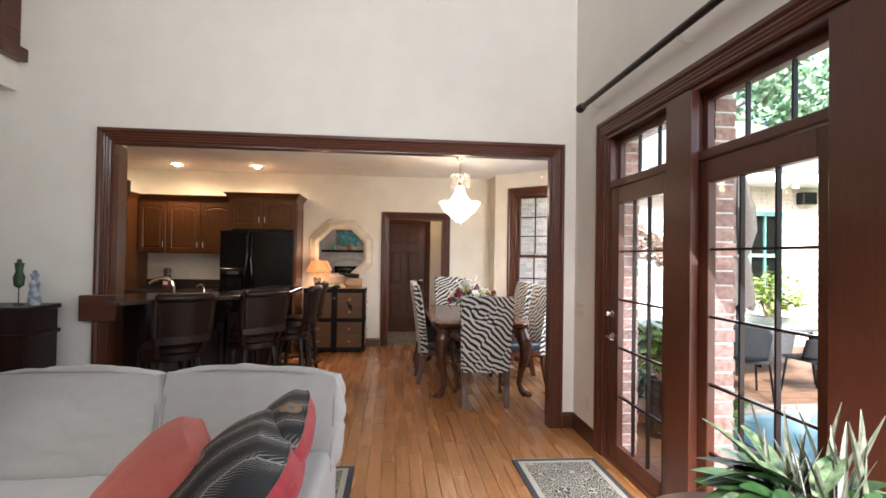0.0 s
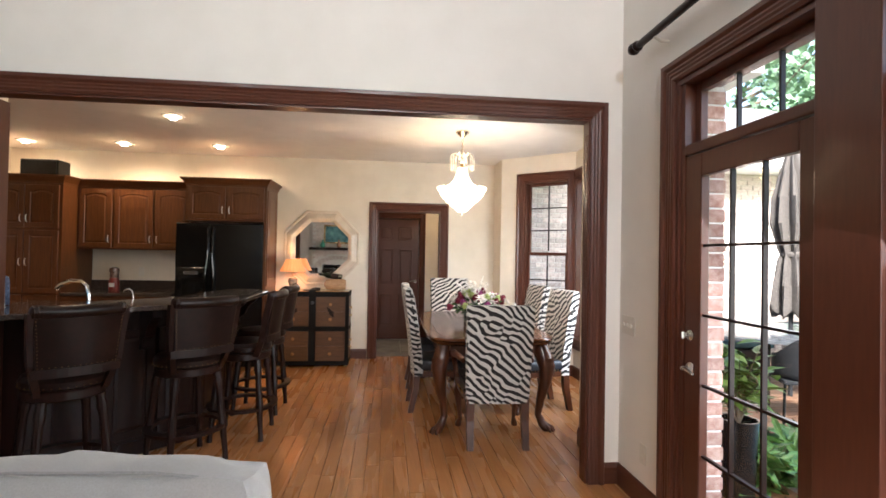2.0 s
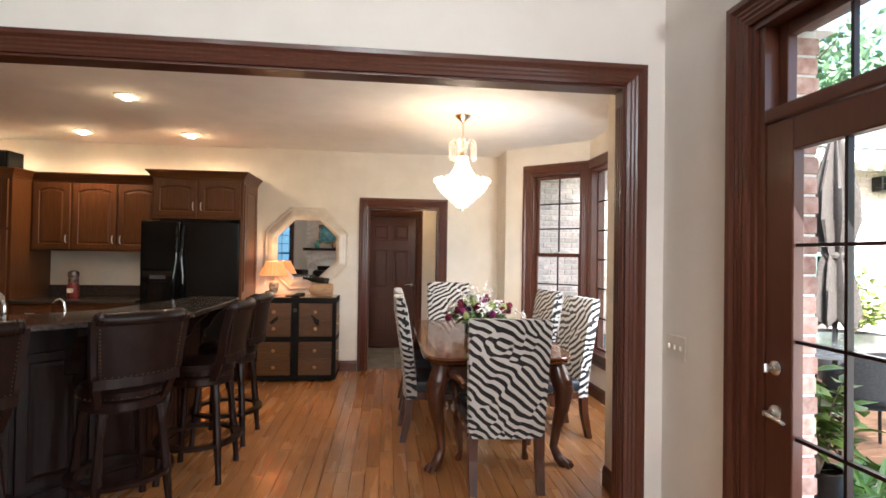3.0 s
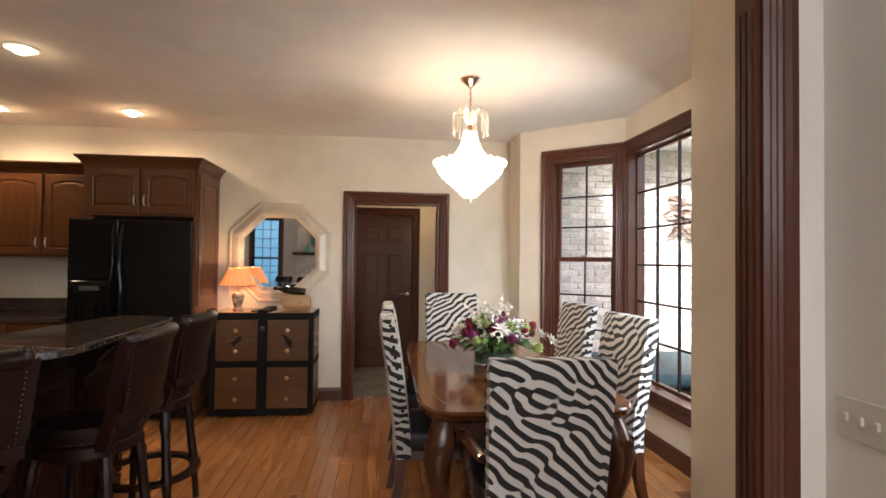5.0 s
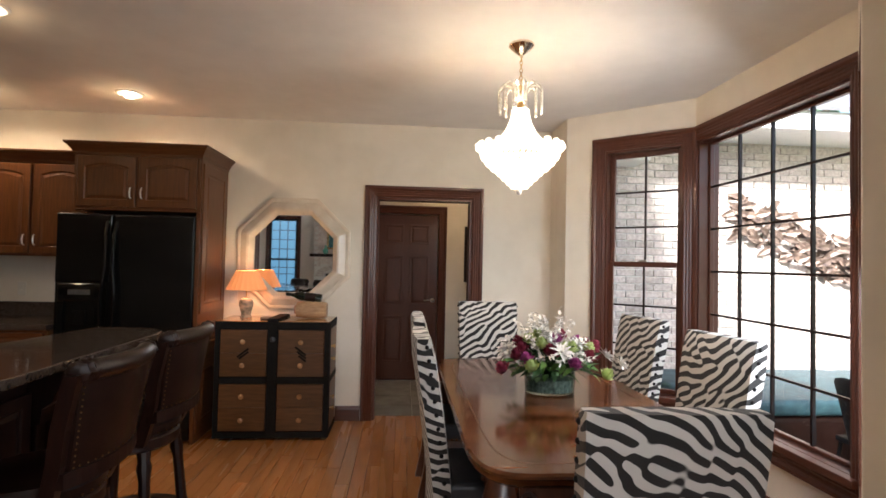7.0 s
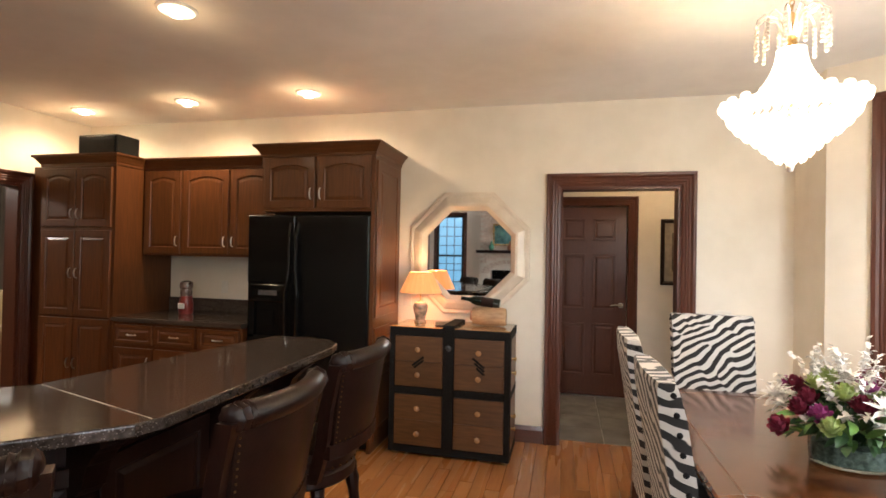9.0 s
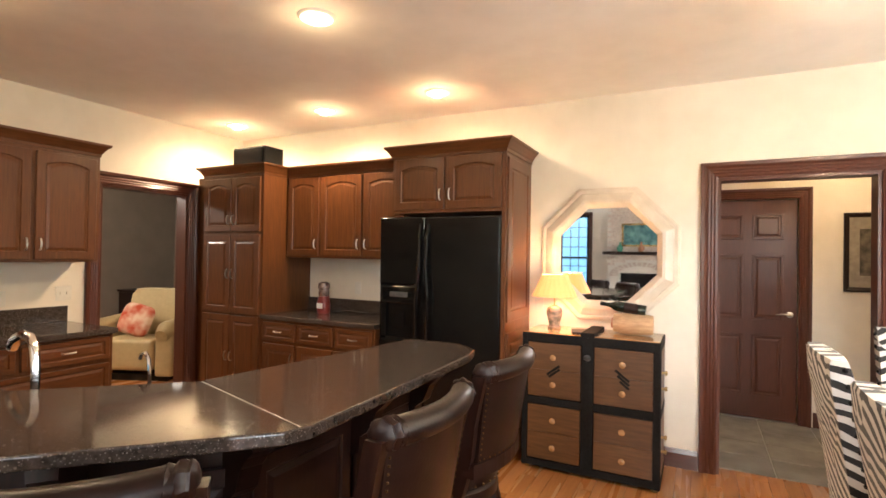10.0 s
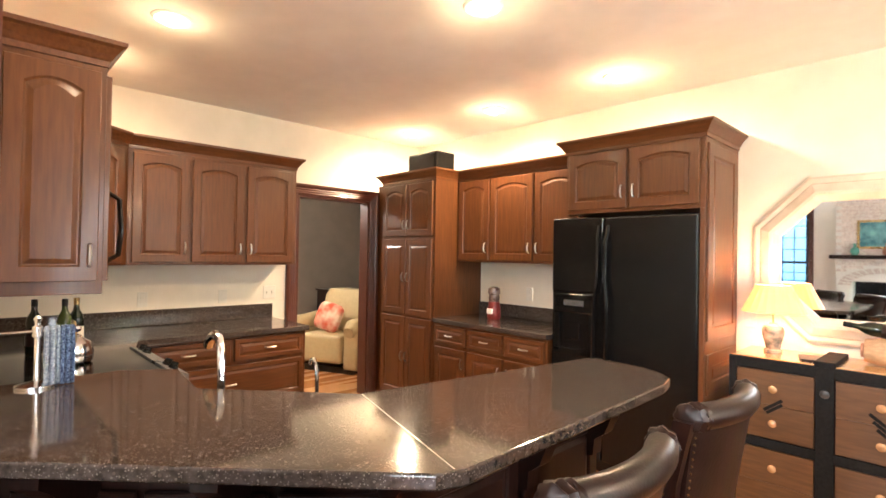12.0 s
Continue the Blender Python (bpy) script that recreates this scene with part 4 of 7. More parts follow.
part("spout", bm, CHROME, so, smooth=True)

# recessed ceiling lights
for cx, cy in CANS:
    c = thing("recessed_light", pose(cx, cy, CZ), "round recessed ceiling light with white trim, lit", "ceiling light", "recessed lights")
    bm = bmesh.new()
    lathe(bm, [(0.062, 0.03), (0.062, -0.004), (0.085, -0.012), (0.098, -0.006), (0.100, 0.0)], 28, caps=False)
    part("trim_ring", bm, WHITE, c, smooth=True)
    bm = bmesh.new()
    lathe(bm, [(0.044, -0.001), (0.042, -0.018), (0.030, -0.034), (0.004, -0.040)], 24)
    part("lens", bm, BULB, c, smooth=True)

sp = thing("speaker", pose(-4.05, 7.72, 2.278), "black box loudspeaker on top of the pantry", "speaker")
part("cabinet_box", box(-0.21, 0.21, -0.12, 0.12, 0, 0.205, 0.012), BLACKAP, sp)
part("grille", box(-0.195, 0.195, -0.132, -0.121, 0.015, 0.19, 0.005), BLACKL, sp)
nj = thing("nutcracker_jar", pose(-3.30, 7.84, 0.910), "red and white festive ceramic figure jar on the worktop", "jar")
bm = bmesh.new()
lathe(bm, [(0.055, 0), (0.062, 0.02), (0.060, 0.10), (0.05, 0.15), (0.052, 0.16)], 16)
part("body", bm, surf("red_glaze", (0.13, 0.010, 0.010), (0.30, 0.05, 0.04), 34, 0.3), nj, smooth=True)
bm = bmesh.new()
lathe(bm, [(0.045, 0.161), (0.05, 0.19), (0.045, 0.225), (0.055, 0.235), (0.052, 0.28), (0.02, 0.295)], 16)
part("lid", bm, surf("dark_glaze", (0.05, 0.02, 0.015), (0.30, 0.22, 0.18), 26, 0.25), nj, smooth=True)
bm = bmesh.new()
bx(bm, -0.03, 0.03, -0.068, -0.05, 0.05, 0.10, 0.006)
part("front_panel", bm, WHITE, nj)


def plate(x, y, z, rz, toggles, label):
    p = thing("wall_switch" if toggles else "wall_outlet", pose(x, y, z, 0, 0, rz), label, "switch" if toggles else "outlet")
    w = 0.035 + 0.023 * max(toggles - 1, 0)
    part("cover_plate", box(-w, w, -0.006, 0, -0.057, 0.057, 0.003), IVORY, p)
    if toggles:
        for i in range(toggles):
            x0 = (i - (toggles - 1) / 2) * 0.046
            part("toggle", box(x0 - 0.005, x0 + 0.005, -0.016, -0.005, -0.010, 0.012, 0.002), IVORY, p)
    else:
        for dz in (-0.022, 0.022):
            part("socket", box(-0.014, 0.014, -0.008, -0.005, dz - 0.014, dz + 0.014, 0.002), IVORY, p)


plate(RX, 4.09, 1.01, -90, 3, "ivory triple light switch beside the opening")
plate(RX, 3.90, 0.30, -90, 0, "ivory wall outlet beside the garden doors")
plate(KX, 6.36, 1.12, 90, 2, "ivory double switch on the backsplash")
plate(KX, 5.35, 1.10, 90, 0, "ivory outlet on the backsplash")
plate(KX, 5.95, 1.10, 90, 0, "ivory outlet on the backsplash")
plate(-3.10, FY, 1.14, 0, 0, "ivory outlet on the backsplash")
plate(1.10, FY, 1.05, 0, 2, "ivory switch plate behind the dining chair")
plate(-1.32, FY, 1.10, 0, 0, "ivory outlet beside the lamp")

# ---- bar stools ----


def bar_stool(m):
    """A swivel stool that faces +y: leather seat, curved leather back with a rolled top and carved ends, turned legs, ring footrest."""
    c = thing("bar_stool", m, "dark wooden bar stool with brown leather seat and rolled back", "bar stool", "stools at the bar")
    bm = bmesh.new()
    lathe(bm, [(0.185, 0.655), (0.205, 0.665), (0.208, 0.70), (0.19, 0.728), (0.10, 0.742), (0.01, 0.745)], 28)
    part("seat", bm, LEATHER, c, smooth=True)
    bm = bmesh.new()
    lathe(bm, [(0.19, 0.595), (0.202, 0.605), (0.202, 0.645), (0.192, 0.655)], 28)
    part("seat_ring", bm, DARKW, c, smooth=True)
    bm = bmesh.new()
    for k in range(36):
        a = 2 * math.pi * k / 36
        sphere(bm, (0.208 * math.cos(a), 0.208 * math.sin(a), 0.672), 0.005, 5)
    part("nailheads", bm, NAILB, c)
    for sx in (-1, 1):
        for sy in (-1, 1):
            bm = bmesh.new()
            x, y = sx * 0.135, sy * 0.135
            pts = [(1.0, 0.60, 0.028), (1.04, 0.56, 0.024), (1.06, 0.53, 0.03), (1.10, 0.48, 0.022), (1.22, 0.28, 0.024), (1.24, 0.24, 0.03), (1.26, 0.20, 0.022), (1.34, 0.05, 0.017), (1.36, 0.0, 0.020)]
            tube(bm, [(x * k, y * k, z) for k, z, r in pts], [r for k, z, r in pts], 10)
            part("leg", bm, DARKW, c, smooth=True)
    bm = bmesh.new()
    R = 0.235
    loft(bm, [[((R + a) * math.cos(t), (R + a) * math.sin(t), 0.235 + b) for a, b in ((-0.024, -0.011), (0.024, -0.011), (0.026, 0.011), (-0.026, 0.011))] for t in [2 * math.pi * i / 32 for i in range(33)]], False, False)
    part("footrest", bm, DARKW, c)

    def arc(x, bow=0.06):
        return -0.185 - bow * (1 - (x / 0.23) ** 2)
    bm = bmesh.new()
    lps = []
    for j in range(8):
        t = j / 7
        z = 0.790 + 0.280 * t
        lean = -0.045 * t
        hw = 0.185 + 0.02 * t
        f = [(hw * (2 * i / 8 - 1)) for i in range(9)]
        lps.append([(x, arc(x) + lean - 0.017, z) for x in f] + [(x, arc(x) + lean + 0.022, z) for x in f[::-1]])
    loft(bm, lps)
    bk = part("backrest", bm, LEATHER, c, "brown leather back panel", smooth=True)
    bm = bmesh.new()
    f = [0.205 * (2 * i / 14 - 1) for i in range(15)]
    for x in f[1:-1]:
        sphere(bm, (x * 0.9, arc(x * 0.9) - 0.019, 0.798), 0.0036, 5)
    for s in (-1, 1):
        for j in range(15):
            t = j / 14
            x = s * (0.176 + 0.02 * t)
            sphere(bm, (x, arc(x) - 0.045 * t - 0.018, 0.798 + 0.264 * t), 0.0036, 5)
    part("nailheads", bm, NAILB, bk)
    bm = bmesh.new()
    loft(bm, [[(x, arc(x) + a, z) for a, z in ((-0.022, 0.742), (0.022, 0.742), (0.022, 0.790), (-0.022, 0.790))] for x in [0.205 * (2 * i / 8 - 1) for i in range(9)]])
    part("lower_rail", bm, DARKW, c)
    for s in (-1, 1):
        bm = bmesh.new()
        pts = [(0.155, -0.13, 0.63), (0.178, -0.165, 0.72), (0.198, -0.192, 0.81), (0.206, -0.206, 0.92), (0.214, -0.236, 1.05), (0.216, -0.245, 1.085)]
        loft(bm, [[(s * x + a, y + b, z) for a, b in ((-0.017, -0.022), (0.017, -0.022), (0.017, 0.022), (-0.017, 0.022))] for x, y, z in pts])
        part("back_post", bm, DARKW, c)
    bm = bmesh.new()
    f = [0.175 * (2 * i / 10 - 1) for i in range(11)]
    tube(bm, [(x, arc(x) - 0.048, 1.090) for x in f], 0.034, 12)
    part("top_roll", bm, LEATHER, c, "rolled leather top rail", smooth=True)
    for s in (-1, 1):
        bm = bmesh.new()
        y0 = arc(0.172) - 0.048
        lobes = []
        for dx, dy, r0, lobe in ((0.168, 0.0, 0.033, 0.0), (0.172, 0.001, 0.037, 0.04), (0.178, 0.003, 0.034, 0.06), (0.182, 0.004, 0.032, 0.03), (0.188, 0.006, 0.037, 0.07), (0.195, 0.009, 0.037, 0.08), (0.202, 0.011, 0.033, 0.06), (0.207, 0.012, 0.035, 0.06), (0.214, 0.015, 0.027, 0.05), (0.219, 0.017, 0.013, 0.0)):
            lobes.append([(s * dx, y0 + dy + r0 * (1 + lobe * math.cos(8 * k * math.pi / 16)) * math.cos(k * math.pi / 16), 1.090 + r0 * (1 + lobe * math.cos(8 * k * math.pi / 16)) * math.sin(k * math.pi / 16)) for k in range(32)])
        loft(bm, lobes)
        part("carved_end", bm, DARKW, c, smooth=True)
    return c


ST = bar_stool(pose(-1.72, 4.225, 0, 0, 0, 45))
copy_thing(ST, pose(-1.25, 4.745, 0, 0, 0, 45))
copy_thing(ST, pose(-1.02, 5.25, 0, 0, 0, 90))
copy_thing(ST, pose(-1.04, 5.88, 0, 0, 0, 88))


# ---- dining area ----


def zebra():
    m = bpy.data.materials.new("zebra_print")
    m.use_nodes = True
    n, l = m.node_tree.nodes, m.node_tree.links
    b = n["Principled BSDF"]
    tc, mp = n.new("ShaderNodeTexCoord"), n.new("ShaderNodeMapping")
    l.new(tc.outputs["Object"], mp.inputs[0])
    oi, ml = n.new("ShaderNodeObjectInfo"), n.new("ShaderNodeMath")
    ml.operation, ml.inputs[1].default_value = "MULTIPLY", 9.0
    l.new(oi.outputs["Random"], ml.inputs[0]), l.new(ml.outputs[0], mp.inputs["Location"])
    warp, add, amp = n.new("ShaderNodeTexNoise"), n.new("ShaderNodeVectorMath"), n.new("ShaderNodeVectorMath")
    warp.inputs["Scale"].default_value, warp.inputs["Detail"].default_value = 3.2, 0.5
    amp.operation, amp.inputs["Scale"].default_value = "SCALE", 0.10
    l.new(mp.outputs[0], warp.inputs["Vector"]), l.new(warp.outputs["Color"], amp.inputs[0])
    l.new(mp.outputs[0], add.inputs[0]), l.new(amp.outputs[0], add.inputs[1])
    gab = n.new("ShaderNodeTexGabor")
    gab.gabor_type = "3D"
    gab.inputs["Scale"].default_value, gab.inputs["Frequency"].default_value = 5.4, 4.3
    gab.inputs["Anisotropy"].default_value, gab.inputs["Orientation"].default_value = 0.76, (0.2, 0.0, 1.0)
    l.new(add.outputs[0], gab.inputs["Vector"])
    rp = n.new("ShaderNodeValToRGB")
    e = rp.color_ramp.elements
    e[0].color, e[0].position = (0.010, 0.008, 0.0075, 1), 0.493
    e[1].color, e[1].position = (0.56, 0.53, 0.49, 1), 0.507
    l.new(gab.outputs["Value"], rp.inputs[0])
    l.new(rp.outputs[0], b.inputs["Base Color"])
    no, bp = n.new("ShaderNodeTexNoise"), n.new("ShaderNodeBump")
    no.inputs["Scale"].default_value = 420
    bp.inputs["Strength"].default_value, bp.inputs["Distance"].default_value = 0.35, 0.002
    l.new(tc.outputs["Object"], no.inputs["Vector"]), l.new(no.outputs[0], bp.inputs["Height"]), l.new(bp.outputs[0], b.inputs["Normal"])
    b.inputs["Roughness"].default_value, b.inputs["Sheen Weight"].default_value = 0.85, 0.2
    return m


ZEBRA = zebra()


def dining_chair(m, arms, high=1.03):
    """A zebra-backed chair that faces +y; origin on the floor under the seat's middle."""
    c = thing("dining_chair", m, "zebra-print upholstered dining chair with dark wooden legs" if not arms else "zebra-print dining armchair with curved wooden arms", "chair", "chairs round the table")
    w = 0.25 if arms else 0.235
    bm = bmesh.new()
    lps = []
    for t in range(9):
        z = 0.40 + (high - 0.40) * t / 8
        y = -0.235 - 0.10 * (t / 8) ** 1.2
        ww = w * (0.94 + 0.06 * t / 8)
        th = 0.040 if t < 8 else 0.030
        bow = 0.012
        lps.append([(-ww, y - th, z), (-ww * 0.5, y - th - bow, z), (0, y - th - bow * 1.3, z), (ww * 0.5, y - th - bow, z), (ww, y - th, z),
                    (ww + 0.004, y, z), (ww, y + th, z), (ww * 0.5, y + th + bow, z), (0, y + th + bow, z), (-ww * 0.5, y + th + bow, z), (-ww, y + th, z), (-ww - 0.004, y, z)])
    lps.append([(x * 0.985, y + (0.006 if y < -0.335 else -0.006), z + 0.014) for x, y, z in lps[-1]])
    lps.insert(0, [(x, y, 0.33) for x, y, z in lps[0]])
    loft(bm, lps)
    bk = part("backrest", bm, ZEBRA, c, smooth=True)
    for s in (-1, 1):
        for t in range(12):
            z = 0.42 + (high - 0.44) * t / 11
            y = -0.235 - 0.10 * ((z - 0.40) / (high - 0.40)) ** 1.2
            bm = bmesh.new()
            lathe(bm, [(0.010, 0), (0.009, 0.004), (0.004, 0.008)], 8)
            part("button", bm, BLACKL, bk, m=pose(s * (w * (0.94 + 0.06 * (z - 0.4) / (high - 0.4)) + 0.004), y + 0.012, z, 0, 90 * s, 0))
    bm = bmesh.new()
    sh = [(-w + 0.01, -0.20), (w - 0.01, -0.20), (w + 0.015, 0.22), (w - 0.03, 0.245), (-w + 0.03, 0.245), (-w - 0.015, 0.22)]
    slab(bm, sh, 0.37, 0.475, 0.030)
    part("seat", bm, NAVY, c, "dark navy leather seat", smooth=True)
    bm = bmesh.new()
    slab(bm, [(x * 0.97, y * 0.97) for x, y in sh], 0.325, 0.372)
    part("seat_rail", bm, MAHOG, c)
    bm = bmesh.new()
    for i in range(15):
        sphere(bm, (-w + 0.02 + (2 * w - 0.04) * i / 14, 0.247, 0.385), 0.0065, 6)
        for s in (-1, 1):
            sphere(bm, (s * (w + 0.004 + 0.012 * i / 14), -0.18 + 0.40 * i / 14, 0.385), 0.0065, 6)
    part("nailheads", bm, BRASS, c)
    for sx in (-1, 1):
        bm = bmesh.new()
        loft(bm, [[(sx * (w - 0.045) + a * r, -0.245 - k + b * r, z) for a, b in ((-1, -1), (1, -1), (1, 1), (-1, 1))] for r, z, k in ((0.023, 0.0, 0.055), (0.027, 0.20, 0.012), (0.03, 0.38, 0.0))])
        part("leg", bm, MAHOG, c)
        bm = bmesh.new()
        x = sx * (w - 0.02)
        tube(bm, [(x, 0.21, 0.36), (x + sx * 0.015, 0.235, 0.30), (x + sx * 0.005, 0.225, 0.18), (x - sx * 0.004, 0.215, 0.07), (x + sx * 0.008, 0.235, 0.02), (x + sx * 0.008, 0.24, 0.0)], [0.032, 0.036, 0.022, 0.016, 0.026, 0.024], 10)
        part("leg", bm, MAHOG, c, smooth=True)
        if arms:
            bm = bmesh.new()
            x = sx * (w + 0.015)
            tube(bm, [(x - sx * 0.01, -0.24, 0.64), (x + sx * 0.02, -0.12, 0.655), (x + sx * 0.035, 0.02, 0.64), (x + sx * 0.03, 0.12, 0.635), (x + sx * 0.015, 0.16, 0.60), (x + sx * 0.02, 0.13, 0.55), (x + sx * 0.01, 0.05, 0.47), (x - sx * 0.005, 0.03, 0.40)], [0.02, 0.023, 0.026, 0.030, 0.026, 0.022, 0.021, 0.022], 10)
            part("arm", bm, MAHOG, c, smooth=True)
    return c


ARM = dining_chair(pose(0.925, 5.09, 0, 0, 0, -2), True, 1.045)
dining_chair(pose(0.875, 7.17, 0, 0, 0, 181), False, 1.12)
SIDE = dining_chair(pose(0.61, 5.90, 0, 0, 0, -89), False, 1.09)
copy_thing(SIDE, pose(0.62, 6.72, 0, 0, 0, -90))
copy_thing(SIDE, pose(1.47, 5.84, 0, 0, 0, 98))
copy_thing(SIDE, pose(1.47, 6.70, 0, 0, 0, 96))

# dining table
tb = thing("dining_table", pose(0.955, 6.08, 0), "polished mahogany dining table with carved cabriole legs", "table")
TOPM = surf("crotch_mahogany_veneer", (0.034, 0.0085, 0.0035), (0.185, 0.066, 0.022), 2.6, 0.13, 0.0, stretch=(1.1, 5.0, 1), coat=0.2, blotch=0.3, detail=7, rvar=0.04, spec=0.45)
HW, HL = 0.535, 1.02


def table_outline(k=0.0):
    pts = []
    for i in range(64):
        a = 2 * math.pi * i / 64
        c, s = math.cos(a), math.sin(a)
        x = math.copysign(abs(c) ** 0.19, c)
        y = math.copysign(abs(s) ** 0.19, s)
        bow = 1 - 0.055 * math.sin(2 * a) ** 2 - 0.02 * math.cos(4 * a)
        pts.append((x * (HW + k) * bow, y * (HL + k) * bow))
    return pts


bm = bmesh.new()
loft(bm, [[(x, y, z) for x, y in table_outline(k)] for k, z in ((-0.030, 0.700), (-0.012, 0.712), (-0.004, 0.722), (-0.018, 0.730), (0.0, 0.742), (0.002, 0.752), (-0.006, 0.760))])
tt = part("tabletop", bm, TOPM, tb, smooth=True)
bm = bmesh.new()
o1, o2 = table_outline(-0.085), table_outline(-0.091)
loft(bm, [[(x, y, 0.7605) for x, y in o1], [(x, y, 0.7608) for x, y in o2]], False, False)
part("inlay", bm, PINE, tt)
bm = bmesh.new()
loft(bm, [[(x, y, z) for x, y in table_outline(k)] for k, z in ((-0.11, 0.60), (-0.085, 0.605), (-0.085, 0.69), (-0.06, 0.70))])
part("apron", bm, MAHOG, tb, smooth=True)
bm = bmesh.new()
for i in range(64):
    x, y = table_outline(-0.080)[i]
    sphere(bm, (x, y, 0.612), 0.012, 6)
part("gadroon_moulding", bm, MAHOG, tb)
for sx in (-1, 1):
    for sy in (-1, 1):
        bx0, by0 = sx * 0.40, sy * 0.86
        bm = bmesh.new()
        tube(bm, [(bx0, by0, 0.70), (bx0 + sx * 0.015, by0 + sy * 0.02, 0.62), (bx0 + sx * 0.045, by0 + sy * 0.05, 0.52), (bx0 + sx * 0.035, by0 + sy * 0.04, 0.40), (bx0 + sx * 0.005, by0 + sy * 0.01, 0.24), (bx0 - sx * 0.01, by0, 0.12), (bx0 + sx * 0.02, by0 + sy * 0.02, 0.05), (bx0 + sx * 0.05, by0 + sy * 0.045, 0.02), (bx0 + sx * 0.055, by0 + sy * 0.05, 0.0)],
             [0.055, 0.068, 0.066, 0.05, 0.033, 0.028, 0.034, 0.04, 0.03], 12)
        lg = part("leg", bm, MAHOG, tb, smooth=True)
        bm = bmesh.new()
        for k in range(9):
            a = math.radians(-60 + 15 * k) + math.atan2(sy, sx)
            leaf_blade(bm, Matrix.Translation((bx0 + sx * 0.04 + 0.062 * math.cos(a), by0 + sy * 0.045 + 0.062 * math.sin(a), 0.60)) @ pose(0, 0, 0, -96, 0, math.degrees(a) - 90), 0.20, 0.045, 0.1)
        part("carving", bm, MAHOG, lg)
        bm = bmesh.new()
        for k in (-1, 0, 1):
            a = math.atan2(sy, sx) + k * 0.5
            tube(bm, [(bx0 + sx * 0.03, by0 + sy * 0.03, 0.055), (bx0 + sx * 0.045 + 0.05 * math.cos(a), by0 + sy * 0.04 + 0.05 * math.sin(a), 0.028), (bx0 + sx * 0.045 + 0.07 * math.cos(a), by0 + sy * 0.04 + 0.07 * math.sin(a), 0.004)], [0.016, 0.016, 0.008], 6)
        part("claw_foot", bm, MAHOG, lg, smooth=True)

# flowers
vs = thing("flower_arrangement", pose(0.98, 6.12, 0.761), "mixed flower arrangement in a round glass vase on the table", "flowers")
bm = bmesh.new()
lathe(bm, [(0.124, 0), (0.132, 0.004), (0.136, 0.06), (0.134, 0.135), (0.128, 0.135), (0.128, 0.012), (0.02, 0.012)], 32, sy=0.72)
va = part("vase", bm, VGLASS, vs, "clear glass vase", smooth=True)
va.visible_shadow = False
bm = bmesh.new()
lathe(bm, [(0.126, 0.013), (0.126, 0.075), (0.10, 0.082)], 24, sy=0.72)
part("pebbles", bm, surf("grey_pebbles", (0.035, 0.045, 0.035), (0.20, 0.22, 0.19), 60, 0.4), vs)
rnd = random.Random(5)
st = bmesh.new()
for i in range(26):
    a, r = rnd.uniform(0, 6.28), rnd.uniform(0.02, 0.09)
    tube(st, [(r * math.cos(a), r * math.sin(a), 0.03), (r * 0.6 * math.cos(a + 2), r * 0.6 * math.sin(a + 2), 0.15)], 0.0035, 5)
part("stems", st, LEAFD, vs)
FCOL = {"burgundy": surf("burgundy_petal", (0.12, 0.004, 0.018), (0.26, 0.02, 0.05), 40, 0.7), "magenta": surf("magenta_petal", (0.25, 0.02, 0.13), (0.42, 0.08, 0.26), 40, 0.7),
        "green": surf("green_petal", (0.35, 0.45, 0.12), (0.55, 0.62, 0.28), 40, 0.7), "white": surf("white_petal", (0.68, 0.64, 0.58), (0.80, 0.77, 0.72), 40, 0.7)}


def bloom(kind, c, r, tilt):
    bm = bmesh.new()
    n = 26 if kind != "white" else 18
    for i in range(n):
        t = i / n
        a = i * 2.4
        el = 15 + 75 * (1 - t)
        L = r * (0.75 + 0.35 * t)
        leaf_blade(bm, pose(*c) @ tilt @ pose(0, 0, 0, 90 - el * 0.9 if kind != "white" else 60 * (1 - t) + 10, 0, math.degrees(a)), L, L * (0.75 if kind != "white" else 0.30), -0.25 if kind != "white" else 0.3, 0.4, 3)
    part("bloom", bm, FCOL[kind], vs)


BLOOMS = [("burgundy", -0.14, -0.06, 0.20), ("burgundy", -0.03, -0.10, 0.23), ("magenta", 0.05, -0.13, 0.17), ("green", -0.10, -0.12, 0.16), ("green", 0.17, -0.12, 0.12), ("white", 0.10, -0.04, 0.27),
          ("burgundy", 0.14, 0.03, 0.24), ("white", -0.02, -0.02, 0.31), ("white", -0.18, 0.0, 0.23), ("burgundy", 0.02, 0.10, 0.25), ("green", 0.10, 0.12, 0.20), ("burgundy", -0.20, -0.10, 0.15),
          ("white", 0.22, -0.02, 0.20), ("burgundy", 0.20, 0.08, 0.22), ("magenta", -0.10, 0.10, 0.22), ("white", 0.0, -0.14, 0.25), ("white", 0.26, -0.06, 0.17), ("green", -0.04, 0.04, 0.24)]
MORE = [(("burgundy", "green", "magenta", "burgundy", "green", "white")[i % 6], 0.24 * math.cos(i * 2.4) * ((i + 1) / 22) ** 0.5, 0.17 * math.sin(i * 2.4) * ((i + 1) / 22) ** 0.5, 0.285 - 0.11 * (i + 1) / 22) for i in range(22)]
for kind, x, y, z in [(k, x * 1.35, y * 1.35, z - 0.01) for k, x, y, z in BLOOMS] + MORE:
    bloom(kind, (x, y, z), 0.060 if kind != "white" else 0.066, pose(0, 0, 0, -y * 150, x * 150, 0))
fol, fol2 = bmesh.new(), bmesh.new()
